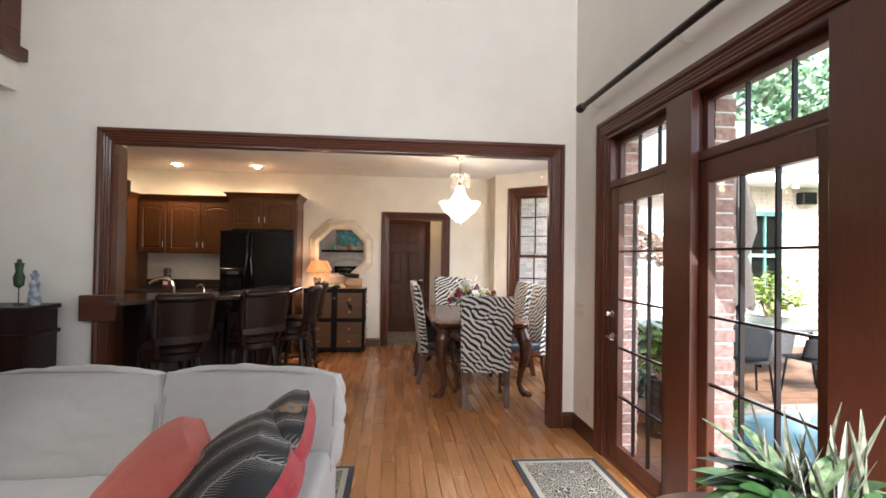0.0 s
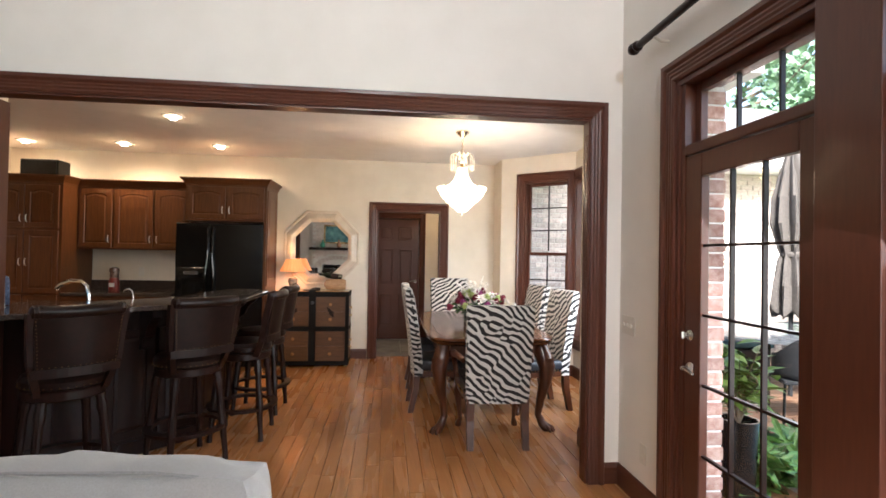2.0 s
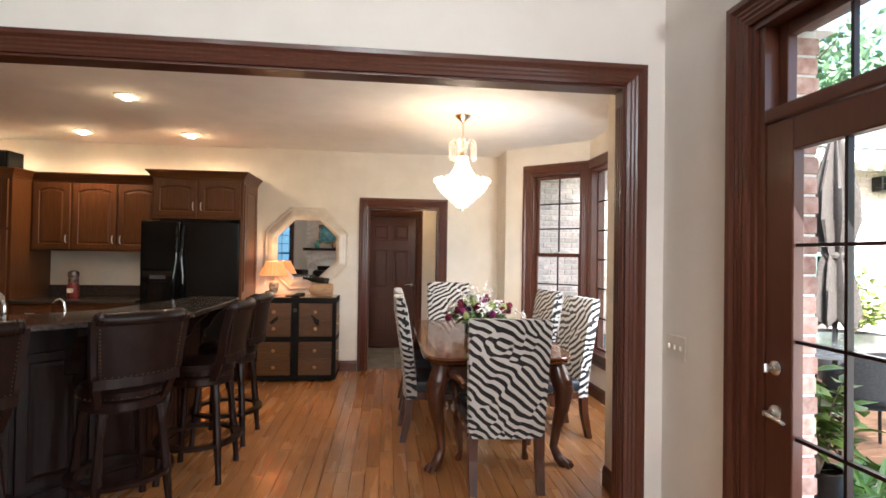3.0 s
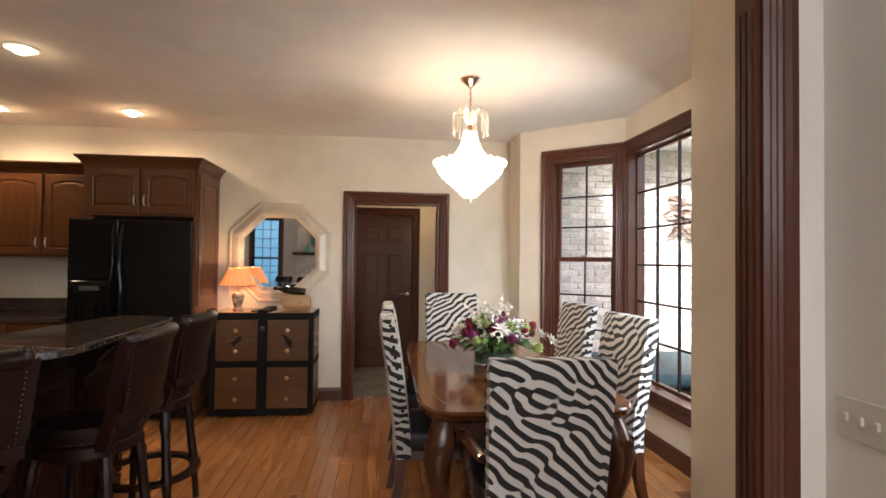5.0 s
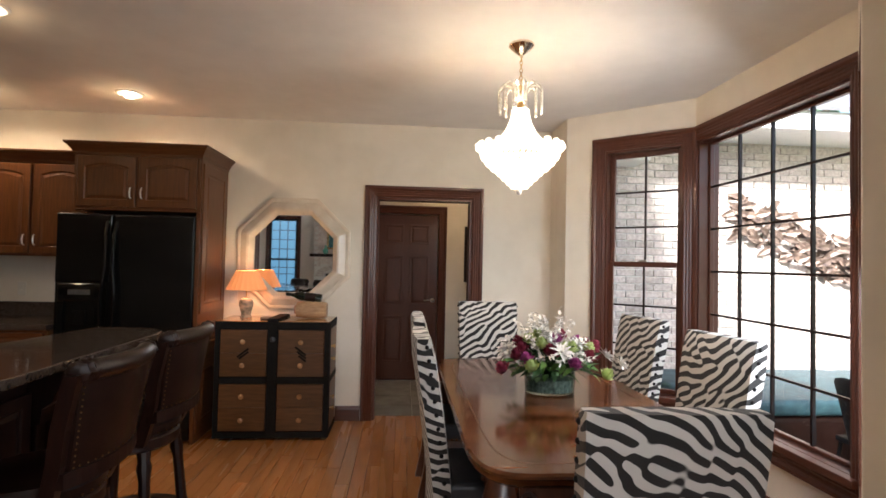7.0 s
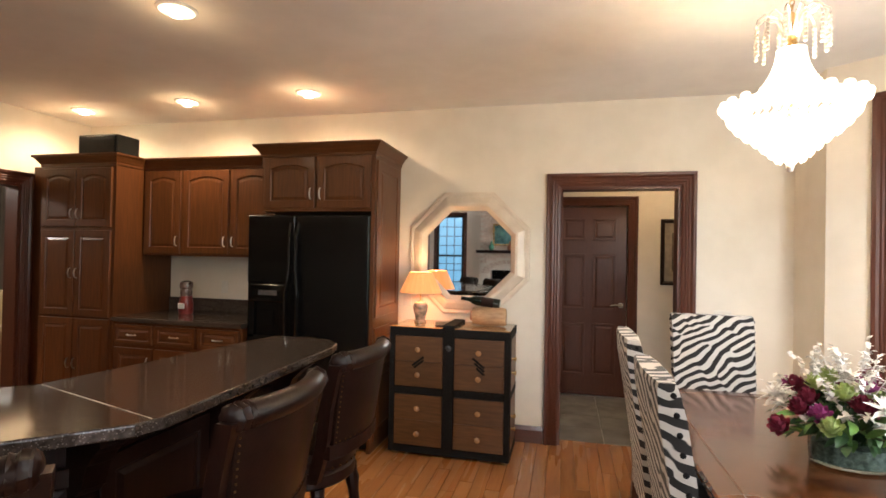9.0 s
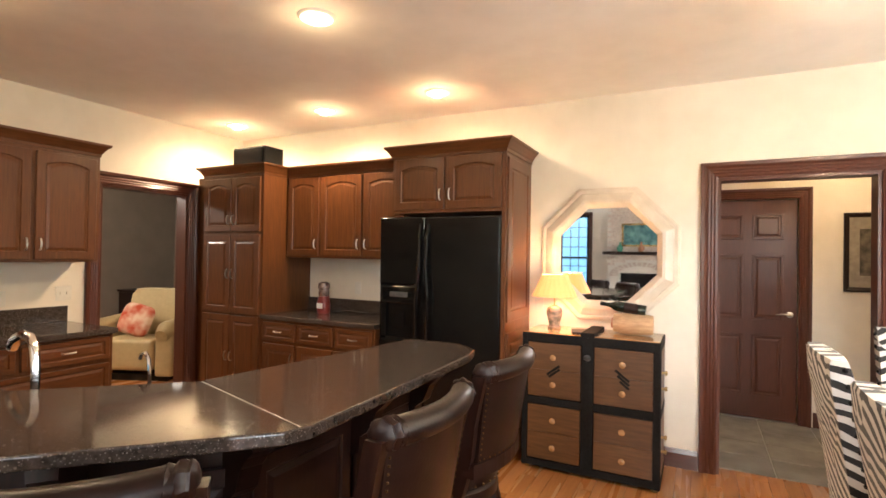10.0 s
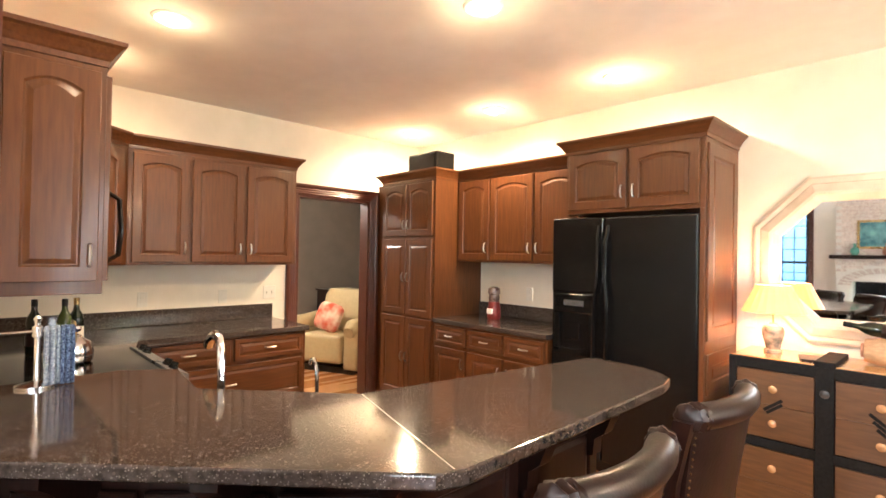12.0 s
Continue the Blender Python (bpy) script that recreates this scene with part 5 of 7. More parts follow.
for i in range(300):
    a, el = rnd.uniform(0, 360), rnd.uniform(-30, 70)
    rr = rnd.uniform(0.03, 0.22)
    leaf_blade(fol if i % 3 else fol2, pose(0, 0, 0.13) @ pose(0, 0, 0, 0, 0, a) @ pose(0, rr, rnd.uniform(-0.02, 0.12 - 0.3 * rr), el, rnd.uniform(-40, 40), 0), rnd.uniform(0.05, 0.10), rnd.uniform(0.018, 0.035), 0.3)
part("foliage", fol, LEAFD, vs)
part("foliage", fol2, LEAF, vs)
spr = bmesh.new()
for i in range(44):
    a, el, L = rnd.uniform(0, 6.28), rnd.uniform(0.2, 1.35), rnd.uniform(0.20, 0.31)
    d = Vector((math.cos(a) * math.cos(el), math.sin(a) * math.cos(el), math.sin(el)))
    p0 = Vector((0, 0, 0.14))
    tube(spr, [p0 + d * L * 0.4, p0 + d * L], 0.0016, 4)
    for k in range(16):
        q = p0 + d * L * (0.66 + 0.024 * k)
        leaf_blade(spr, Matrix.Translation(q) @ pose(0, 0, 0, rnd.uniform(-40, 60), 0, rnd.uniform(0, 360)), 0.026, 0.019, 0.3, 0.3, 2)
part("sprig_spray", spr, FCOL["white"], vs)

# chandelier
ch = thing("chandelier", pose(0.83, 6.27, 0), "lit crystal basket chandelier on a short chain", "chandelier")
bm = bmesh.new()
lathe(bm, [(0.072, CZ - 0.001), (0.072, CZ - 0.012), (0.055, CZ - 0.03), (0.025, CZ - 0.055), (0.012, CZ - 0.065), (0.010, CZ - 0.075)], 24)
part("canopy", bm, surf("polished_brass_chrome", (0.62, 0.54, 0.42), (0.72, 0.64, 0.52), 20, 0.12, metal=1.0), ch, smooth=True)
bm = bmesh.new()
for k in range(7):
    z = CZ - 0.085 - k * 0.022
    ring = [(0.008 * math.cos(t) * (1 if k % 2 else 0), 0.008 * math.cos(t) * (0 if k % 2 else 1), z + 0.014 * math.sin(t)) for t in [i * math.pi / 5 for i in range(11)]]
    tube(bm, ring, 0.0026, 5)
part("chain", bm, BRASS, ch, smooth=True)
bm = bmesh.new()
lathe(bm, [(0.010, CZ - 0.235), (0.016, CZ - 0.25), (0.012, CZ - 0.29), (0.020, CZ - 0.36), (0.014, CZ - 0.40), (0.018, 2.12), (0.010, 1.88)], 12)
part("stem", bm, BRASS, ch, smooth=True)
crown_c = bmesh.new()
for k in range(12):
    a = 2 * math.pi * k / 12
    c, s = math.cos(a), math.sin(a)
    tube(crown_c, [(0.02 * c, 0.02 * s, CZ - 0.33), (0.05 * c, 0.05 * s, CZ - 0.25), (0.09 * c, 0.09 * s, CZ - 0.232), (0.118 * c, 0.118 * s, CZ - 0.255), (0.122 * c, 0.122 * s, CZ - 0.27)], 0.006, 6)
    drops = bmesh.new()
    for j in range(7):
        sphere(drops, (0.122 * c, 0.122 * s, CZ - 0.283 - j * 0.018), 0.0095, 6, 1.1)
    part("crystal_strand", drops, CRYSTALD, ch, smooth=True)
part("crystal_crown", crown_c, CRYSTALD, ch, smooth=True)
neck = bmesh.new()
for k in range(20):
    a = 2 * math.pi * k / 20
    for j in range(13):
        t = j / 12
        r = 0.045 + 0.075 * t ** 2.2 + 0.01 * t
        sphere(neck, (r * math.cos(a), r * math.sin(a), CZ - 0.385 - 0.185 * t), 0.0085 + 0.004 * t, 6)
part("crystal_neck", neck, CRYSTAL, ch)
rings = bmesh.new()
for r, z, n in ((0.222, 2.085, 46), (0.214, 2.058, 44), (0.190, 2.026, 40), (0.160, 1.996, 34), (0.124, 1.968, 28), (0.096, 1.940, 22), (0.068, 1.914, 16), (0.045, 1.892, 11)):
    for k in range(n):
        a = 2 * math.pi * (k + 0.5 * (n % 4)) / n
        lathe(rings, [(0.003, z + 0.017), (0.0145, z + 0.004), (0.010, z - 0.012), (0.002, z - 0.024)], 6, r * math.cos(a), r * math.sin(a))
part("crystal_basket", rings, CRYSTAL, ch)
rim = bmesh.new()
for k in range(22):
    a = 2 * math.pi * k / 22
    sphere(rim, (0.238 * math.cos(a), 0.238 * math.sin(a), 2.105), 0.020, 8)
tube(rim, [(0.232 * math.cos(t), 0.232 * math.sin(t), 2.098) for t in [2 * math.pi * i / 32 for i in range(33)]], 0.008, 6)
part("crystal_rim", rim, CRYSTAL, ch, smooth=True)
bm = bmesh.new()
sphere(bm, (0, 0, 1.853), 0.016, 10, 1.3)
tube(bm, [(0, 0, 1.87), (0, 0, 1.90)], 0.003, 5)
part("pendant_drop", bm, CRYSTALD, ch, smooth=True)

# trunk chest
tk = thing("trunk_chest", pose(-0.84, 8.0, 0), "wooden crate trunk chest with black leather straps and knobs", "chest")
W2, D, H = 0.445, 0.41, 0.945
part("body", box(-W2, W2, -D + 0.012, 0, 0.03, H - 0.022, 0.004), DARKW, tk)
part("top", box(-W2, W2, -D, 0, H - 0.022, H, 0.008), surf("lacquered_top", (0.30, 0.16, 0.06), (0.42, 0.24, 0.10), 8, 0.18, stretch=(0.7, 5, 5), coat=0.6, blotch=0.15), tk)
for x0, x1 in ((-0.405, -0.045), (0.045, 0.405)):
    for z0, z1 in ((0.075, 0.445), (0.505, 0.875)):
        for half in (0, 1):
            za, zb = z0 + half * (z1 - z0) / 2, z0 + (half + 1) * (z1 - z0) / 2
            dw = part("drawer", box(x0, x1, -D - 0.004, -D + 0.012, za + 0.001, zb - 0.001, 0.0015, 1), PINE, tk)
            bm = bmesh.new()
            lathe(bm, [(0.010, 0), (0.008, 0.012), (0.020, 0.022), (0.021, 0.028), (0.012, 0.034)], 14)
            part("knob", bm, surf("turned_knob_wood", (0.34, 0.17, 0.07), (0.44, 0.24, 0.11), 20, 0.25, coat=0.4) if "turned_knob_wood" not in MATS else MATS["turned_knob_wood"], dw, smooth=True, m=pose((x0 + x1) / 2, -D - 0.004, (za + zb) / 2, 90))
for x0, x1, z0, z1 in ((-W2 - 0.002, -0.41, 0.02, H - 0.01), (0.41, W2 + 0.002, 0.02, H - 0.01), (-0.038, 0.038, 0.02, H - 0.01)):
    part("strap", box(x0, x1, -D - 0.008, -D + 0.01, z0, z1, 0.003), BLACKL, tk)
for z0, z1 in ((0.02, 0.068), (0.45, 0.50), (0.88, H - 0.005)):
    part("strap", box(-W2 - 0.003, W2 + 0.003, -D - 0.006, -D + 0.01, z0, z1, 0.003), BLACKL, tk)
part("top_strap", box(-0.045, 0.045, -D - 0.012, -0.02, H - 0.012, H + 0.022, 0.006), BLACKL, tk)
bm = bmesh.new()
lathe(bm, [(0.022, 0), (0.020, 0.006), (0.008, 0.009)], 16)
part("lock", bm, surf("dull_iron", (0.05, 0.05, 0.05), (0.09, 0.09, 0.09), 40, 0.45, metal=0.8), tk, m=pose(0, -D - 0.008, 0.80, 90))
for z0, z1 in ((0.02, 0.07), (0.45, 0.50), (0.88, H - 0.002)):
    part("side_strap", box(W2, W2 + 0.006, -D + 0.004, 0, z0, z1, 0.002), BLACKL, tk)
part("side_strap", box(W2, W2 + 0.006, -D + 0.004, -D + 0.05, 0.07, 0.88, 0.002), BLACKL, tk)
part("side_panel", box(W2, W2 + 0.004, -D + 0.05, -0.01, 0.07, 0.88, 0.001), PINE, tk)
for z in (0.24, 0.33, 0.64, 0.74):
    bm = bmesh.new()
    lathe(bm, [(0.009, 0), (0.008, 0.016), (0.017, 0.024), (0.012, 0.034)], 12)
    part("side_knob", bm, BRASS, tk, smooth=True, m=pose(W2 + 0.006, -D + 0.08, z, 0, 90))
for x, zs, tilt in ((-0.225, 0.695, -38), (0.225, 0.705, 38)):
    for k in range(3 if x > 0 else 2):
        part("stencil_bar", box(-0.06 + 0.018 * k, 0.05, -D - 0.0055, -D - 0.0038, -0.008, 0.008), BLACKL, tk, m=Matrix.Translation((x, 0, zs - 0.024 * k)) @ pose(0, 0, 0, 0, tilt, 0))
for sx in (-1, 1):
    for y in (-D + 0.03, -0.03):
        bm = bmesh.new()
        lathe(bm, [(0.018, 0), (0.022, 0.015), (0.018, 0.03)], 12)
        part("foot", bm, BRASS, tk, smooth=True, m=pose(sx * (W2 - 0.03), y, 0))

# lamp, wine holder, book on the trunk
lp = thing("table_lamp", pose(-1.13, 7.84, H), "lit table lamp with orange pleated shade and painted urn base", "lamp")
bm = bmesh.new()
lathe(bm, [(0.045, 0), (0.048, 0.012), (0.036, 0.02), (0.042, 0.05), (0.056, 0.10), (0.058, 0.13), (0.048, 0.155), (0.022, 0.165), (0.02, 0.172)], 20)
part("base", bm, surf("painted_porcelain", (0.10, 0.12, 0.10), (0.50, 0.40, 0.30), 22, 0.25, detail=3), lp, smooth=True)
bm = bmesh.new()
tube(bm, [(0, 0, 0.165), (0, 0, 0.30)], 0.006, 8)
part("stem", bm, BRASS, lp)
bm = bmesh.new()
lathe(bm, [(0.165, 0.235), (0.090, 0.395)], 44, caps=False)
for i, v in enumerate(bm.verts):
    f = 1.0 + (0.012 if i % 2 else -0.012)
    v.co.x *= f
    v.co.y *= f
sd = part("shade", bm, SHADE, lp, "pleated orange fabric shade")
sd.visible_shadow = True
bk = thing("notebook", pose(-0.93, 7.74, H, 0, 0, 14), "slim dark notebook lying on the trunk", "book")
part("cover", box(-0.05, 0.05, -0.09, 0.09, 0.0, 0.012, 0.003), LEATHER, bk)
wh = thing("wine_holder", pose(-0.58, 7.82, H), "carved pale log wine-bottle holder", "wine holder")
bm = bmesh.new()
loft(bm, [[(x, r * 0.85 * math.cos(a) + 0.01 * math.sin(x * 40), 0.075 + r * math.sin(a)) for a in [2 * math.pi * k / 14 for k in range(14)]] for x, r in ((-0.13, 0.045), (-0.128, 0.062), (-0.06, 0.072), (0.02, 0.075), (0.10, 0.070), (0.128, 0.062), (0.13, 0.04))])
part("log", bm, surf("pale_driftwood", (0.36, 0.20, 0.10), (0.55, 0.36, 0.20), 14, 0.5, 0.3, stretch=(0.6, 4, 4), blotch=0.25), wh, smooth=True)
bm = bmesh.new()
lathe(bm, [(0.036, 0), (0.036, 0.012), (0.02, 0.014), (0.018, 0.008), (0.001, 0.006)], 14)
part("knot", bm, TERRA, wh, m=pose(-0.131, 0, 0.075, 0, -90), smooth=True)


def bottle(name, m, label, gm, capm):
    b = thing(name, m, label, "bottle")
    bm = bmesh.new()
    lathe(bm, [(0.034, 0), (0.037, 0.006), (0.037, 0.18), (0.032, 0.205), (0.016, 0.235), (0.0135, 0.26), (0.0135, 0.285)], 18)
    part("glass", bm, gm, b, smooth=True)
    bm = bmesh.new()
    lathe(bm, [(0.0145, 0.262), (0.0150, 0.30), (0.012, 0.302)], 14)
    part("capsule", bm, capm, b, smooth=True)
    bm = bmesh.new()
    lathe(bm, [(0.0374, 0.05), (0.0374, 0.14)], 18, caps=False)
    part("label", bm, IVORY if "white label" in label else DARKW, b)


BGL = surf("dark_green_glass", (0.006, 0.010, 0.006), (0.012, 0.018, 0.010), 10, 0.06)
bottle("wine_bottle", pose(-0.50, 7.82, H + 0.168, 0, -83, 0), "dark wine bottle lying on the log holder", BGL, BLACKL)

# octagonal mirror
mr = thing("mirror", pose(-0.80, FY, 1.495), "octagonal wall mirror in a broad cream frame on the wall", "mirror")


def octo(r, y, k=0.414):
    return [(r * a, y, r * b) for a, b in ((-k, -1), (k, -1), (1, -k), (1, k), (k, 1), (-k, 1), (-1, k), (-1, -k))]


bm = bmesh.new()
loft(bm, [octo(0.50, 0), octo(0.50, -0.022), octo(0.485, -0.030), octo(0.46, -0.030), octo(0.452, -0.040), octo(0.405, -0.062), octo(0.385, -0.062), octo(0.352, -0.030), octo(0.348, -0.012)], True, False)
part("frame", bm, CREAMF, mr)
bm = bmesh.new()
loft(bm, [octo(0.350, -0.012), octo(0.346, -0.016)], True, True)
part("glass", bm, MIRROR, mr, "clear mirror glass")

# hall door, picture
casing("trim_hall_inner_door", 0.78, 2.03, pose(-0.17, 9.62, 0), TRIM, "mahogany casing round the panelled door", k=0.8)
hd = thing("door_3", pose(-0.17, 9.64, 0), "closed dark mahogany six-panel door", "door", "", "structure")
part("leaf", box(0.005, 0.775, 0.0, 0.045, 0.01, 2.025, 0.003), TRIM, hd)
for x0, x1 in ((0.11, 0.355), (0.425, 0.67)):
    for z0, z1 in ((0.22, 0.78), (0.92, 1.52), (1.66, 1.90)):
        raised_door("panel", x1 - x0, z1 - z0, hd, pose(x0, 0.006, z0), TRIM, 0, 0.02, 0.012)
bm = bmesh.new()
lathe(bm, [(0.028, 0), (0.026, 0.008), (0.011, 0.012), (0.010, 0.04)], 16)
tube(bm, [(0, 0, 0.042), (-0.05, 0.004, 0.046), (-0.11, -0.004, 0.04)], [0.010, 0.010, 0.007], 8)
part("lever_handle", bm, NICKEL, hd, smooth=True, m=pose(0.72, 0.0, 0.98, 90))
pc = thing("framed_picture", pose(1.13, 9.62, 1.55), "small dark-framed picture with pale mat in the hall", "picture")
bm = bmesh.new()
loft(bm, [[(x * a, y, z * b) for x, z in ((-1, -1), (1, -1), (1, 1), (-1, 1))] for a, b, y in ((0.20, 0.34, 0), (0.20, 0.34, -0.022), (0.185, 0.325, -0.028), (0.165, 0.305, -0.016), (0.160, 0.30, -0.008))], True, False)
part("frame", bm, DARKW, pc)
part("mat", box(-0.160, 0.160, -0.009, -0.004, -0.30, 0.30), surf("mat_board", (0.22, 0.19, 0.15), (0.30, 0.26, 0.21), 20, 0.8), pc)
part("print", box(-0.09, 0.09, -0.0115, -0.009, -0.20, 0.20), surf("dark_print", (0.03, 0.025, 0.02), (0.16, 0.13, 0.09), 14, 0.7, detail=3), pc)

# ---- small things on the worktops ----
bottle("wine_bottle", pose(-3.86, 4.64, 0.899), "dark wine bottle standing on the worktop", BGL, BLACKL)
bottle("wine_bottle", pose(-3.82, 4.77, 0.899), "green wine bottle with white label on the worktop", surf("olive_glass", (0.03, 0.045, 0.012), (0.05, 0.07, 0.02), 10, 0.08), BLACKL)
bottle("wine_bottle", pose(-3.87, 4.83, 0.899), "green wine bottle with white label on the worktop", BGL, BRASS)
kt = thing("kettle", pose(-3.42, 4.76, 0.913), "round chrome kettle standing on the range", "kettle")
bm = bmesh.new()
lathe(bm, [(0.075, 0), (0.085, 0.01), (0.09, 0.05), (0.075, 0.10), (0.04, 0.125), (0.038, 0.13)], 24)
part("body", bm, CHROME, kt, smooth=True)
bm = bmesh.new()
lathe(bm, [(0.037, 0.131), (0.03, 0.14), (0.008, 0.145), (0.012, 0.16), (0.006, 0.168)], 16)
part("lid", bm, CHROME, kt, smooth=True)
bm = bmesh.new()
tube(bm, [(-0.06, 0, 0.11), (-0.065, 0, 0.17), (-0.03, 0, 0.205), (0.03, 0, 0.205), (0.065, 0, 0.17), (0.06, 0, 0.11)], 0.007, 8)
part("handle", bm, BRASS, kt, smooth=True)
tw = thing("towel_stand", pose(-2.31, 4.527, 1.0555), "chrome countertop towel stand beside the wall", "towel stand")
bm = bmesh.new()
lathe(bm, [(0.055, 0), (0.055, 0.008), (0.02, 0.016), (0.008, 0.02)], 20)
part("base", bm, CHROME, tw, smooth=True)
bm = bmesh.new()
lathe(bm, [(0.008, 0.015), (0.008, 0.15), (0.014, 0.155), (0.014, 0.185), (0.008, 0.19), (0.008, 0.20), (0.012, 0.21), (0.004, 0.22)], 12)
part("post", bm, CHROME, tw, smooth=True)
bm = bmesh.new()
tube(bm, [(0, -0.10, 0.17), (0, 0.10, 0.17)], 0.006, 8)
sphere(bm, (0, -0.10, 0.17), 0.012, 8), sphere(bm, (0, 0.10, 0.17), 0.012, 8)
part("arm", bm, CHROME, tw, smooth=True)


def drape(name, m, w, h, back, mat, label):
    """A cloth hung over a bar along y."""
    d = thing(name, m, label, "towel")
    bm = bmesh.new()
    rows = []
    prof = [(0.016, -h), (0.014, -h * 0.6), (0.013, -h * 0.2), (0.008, 0.002), (0, 0.009), (-0.008, 0.002), (-0.013, -back * 0.5), (-0.016, -back)]
    for i in range(13):
        v = i / 12
        wv = 0.007 * math.sin(v * 14)
        rows.append([(x + wv * (1 if x > 0 else 0.5), w * (v - 0.5), z) for x, z in prof])
    loft(bm, rows, False, False, False)
    o = part("cloth", bm, mat, d, smooth=True)
    sd = o.modifiers.new("thickness", "SOLIDIFY")
    sd.thickness = 0.004


drape("dish_towel", pose(-2.31, 4.563, 1.228), 0.038, 0.165, 0.12, surf("grey_terry", (0.15, 0.18, 0.24), (0.42, 0.46, 0.52), 130, 0.95, 0.5), "grey-blue dish towel hung on the chrome stand")
drape("dish_towel", pose(-2.31, 4.602, 1.228), 0.036, 0.17, 0.12, surf("navy_check_cloth", (0.010, 0.022, 0.075), (0.16, 0.22, 0.34), 160, 0.95, 0.4, detail=1), "navy patterned dish towel hung on the chrome stand")

# ---- den ----
rc = thing("recliner", pose(-6.05, 7.95, 0, 0, 0, 204), "tan leather recliner with padded arms", "armchair")
part("seat", box(-0.30, 0.30, -0.12, 0.42, 0.12, 0.47, 0.06, 4), TAN_L, rc, smooth=True)
bm = bmesh.new()
loft(bm, [[(x * k, -0.10 - lean + y, z) for x, y in ((-0.34, 0.06), (-0.30, 0.12), (0.30, 0.12), (0.34, 0.06), (0.33, -0.10), (-0.33, -0.10))] for k, lean, z in ((0.95, 0, 0.30), (1, 0.03, 0.50), (1, 0.08, 0.75), (0.97, 0.12, 0.93), (0.80, 0.14, 1.0))])
part("backrest", bm, TAN_L, rc, smooth=True)
for s in (-1, 1):
    bm = bmesh.new()
    bx(bm, s * 0.42 - 0.10, s * 0.42 + 0.10, -0.22, 0.40, 0.06, 0.52, 0.03, 3)
    part("arm", bm, TAN_L, rc, smooth=True)
    bm = bmesh.new()
    tube(bm, [(s * 0.42, -0.20, 0.60), (s * 0.42, 0.10, 0.58), (s * 0.42, 0.34, 0.56), (s * 0.42, 0.44, 0.52)], [0.10, 0.105, 0.115, 0.07], 12)
    part("arm_pad", bm, TAN_L, rc, smooth=True)
part("base", box(-0.45, 0.45, -0.2, 0.36, 0.0, 0.08), BLACKAP, rc)


def pillow(name, m, w, h, t, mat, label, cat="pillow", back=None, piping=None):
    """A stuffed square cushion standing in x and z, front to -y, thickest in the middle with pinched corners."""
    c = thing(name, m, label, cat)
    n = 18

    def half(sgn):
        bm = bmesh.new()
        g = []
        for j in range(n + 1):
            row = []
            for i in range(n + 1):
                u, v = 2 * i / n - 1, 2 * j / n - 1
                e = (max(0, 1 - u * u) * max(0, 1 - v * v)) ** 0.5
                px = u * (1 - 0.15 * v ** 4 * u * u) * w / 2
                pz = v * (1 - 0.15 * u ** 4 * v * v) * h / 2
                wr = 0.010 * noise.noise(Vector((u * 3, v * 3, w * 10))) * e
                row.append(bm.verts.new((px, sgn * (t / 2 * e ** 0.72 + wr), pz)))
            g.append(row)
        for j in range(n):
            for i in range(n):
                bm.faces.new((g[j][i], g[j][i + 1], g[j + 1][i + 1], g[j + 1][i]))
        return bm
    part("front", half(-1), mat, c, smooth=True)
    part("back", half(1), back or mat, c, smooth=True)
    bm = bmesh.new()
    k = 40
    pts = []
    for i in range(k + 1):
        a = 4 * i / k
        s_, f = int(a) % 4, a - int(a)
        u, v = ((2 * f - 1, -1), (1, 2 * f - 1), (1 - 2 * f, 1), (-1, 1 - 2 * f))[s_]
        pts.append((u * (1 - 0.15 * v ** 4 * u * u) * w / 2, 0, v * (1 - 0.15 * u ** 4 * v * v) * h / 2))
    tube(bm, pts, 0.0035, 6)
    part("piping", bm, piping or back or mat, c, smooth=True)
    return c


pillow("throw_pillow", pose(-6.05, 7.95, 0, 0, 0, 204) @ pose(0.06, 0.16, 0.66, 0, 0, 180) @ pose(0, 0, 0, -16, 14, 0), 0.38, 0.36, 0.13, ORANGE, "orange and cream printed pillow on the recliner")
dk = thing("den_cabinet", pose(-7.4, 8.9, 0), "dark low wooden cabinet in the den", "cabinet")
part("body", box(-0.4, 0.4, -0.3, 0.3, 0.0, 0.86, 0.01), DARKW, dk)
part("top", box(-0.42, 0.42, -0.32, 0.32, 0.86, 0.89, 0.006), DARKW, dk)

# ---- living room ----
sofa = thing("sofa", pose(-1.79, 2.10, 0), "off-white linen slipcovered sofa with loose back cushions", "sofa")
part("base", box(-1.52, 1.50, -0.48, 0.52, 0.04, 0.30, 0.03, 3), SOFA, sofa, smooth=True)
part("back", box(-1.52, 1.50, 0.36, 0.58, 0.30, 0.72, 0.06, 4), SOFA, sofa, smooth=True)
part("arm", box(1.38, 1.545, -0.46, 0.50, 0.06, 0.56, 0.05, 4), SOFA, sofa, smooth=True)
part("arm", box(-1.72, -1.52, -0.46, 0.56, 0.06, 0.60, 0.05, 4), SOFA, sofa, smooth=True)


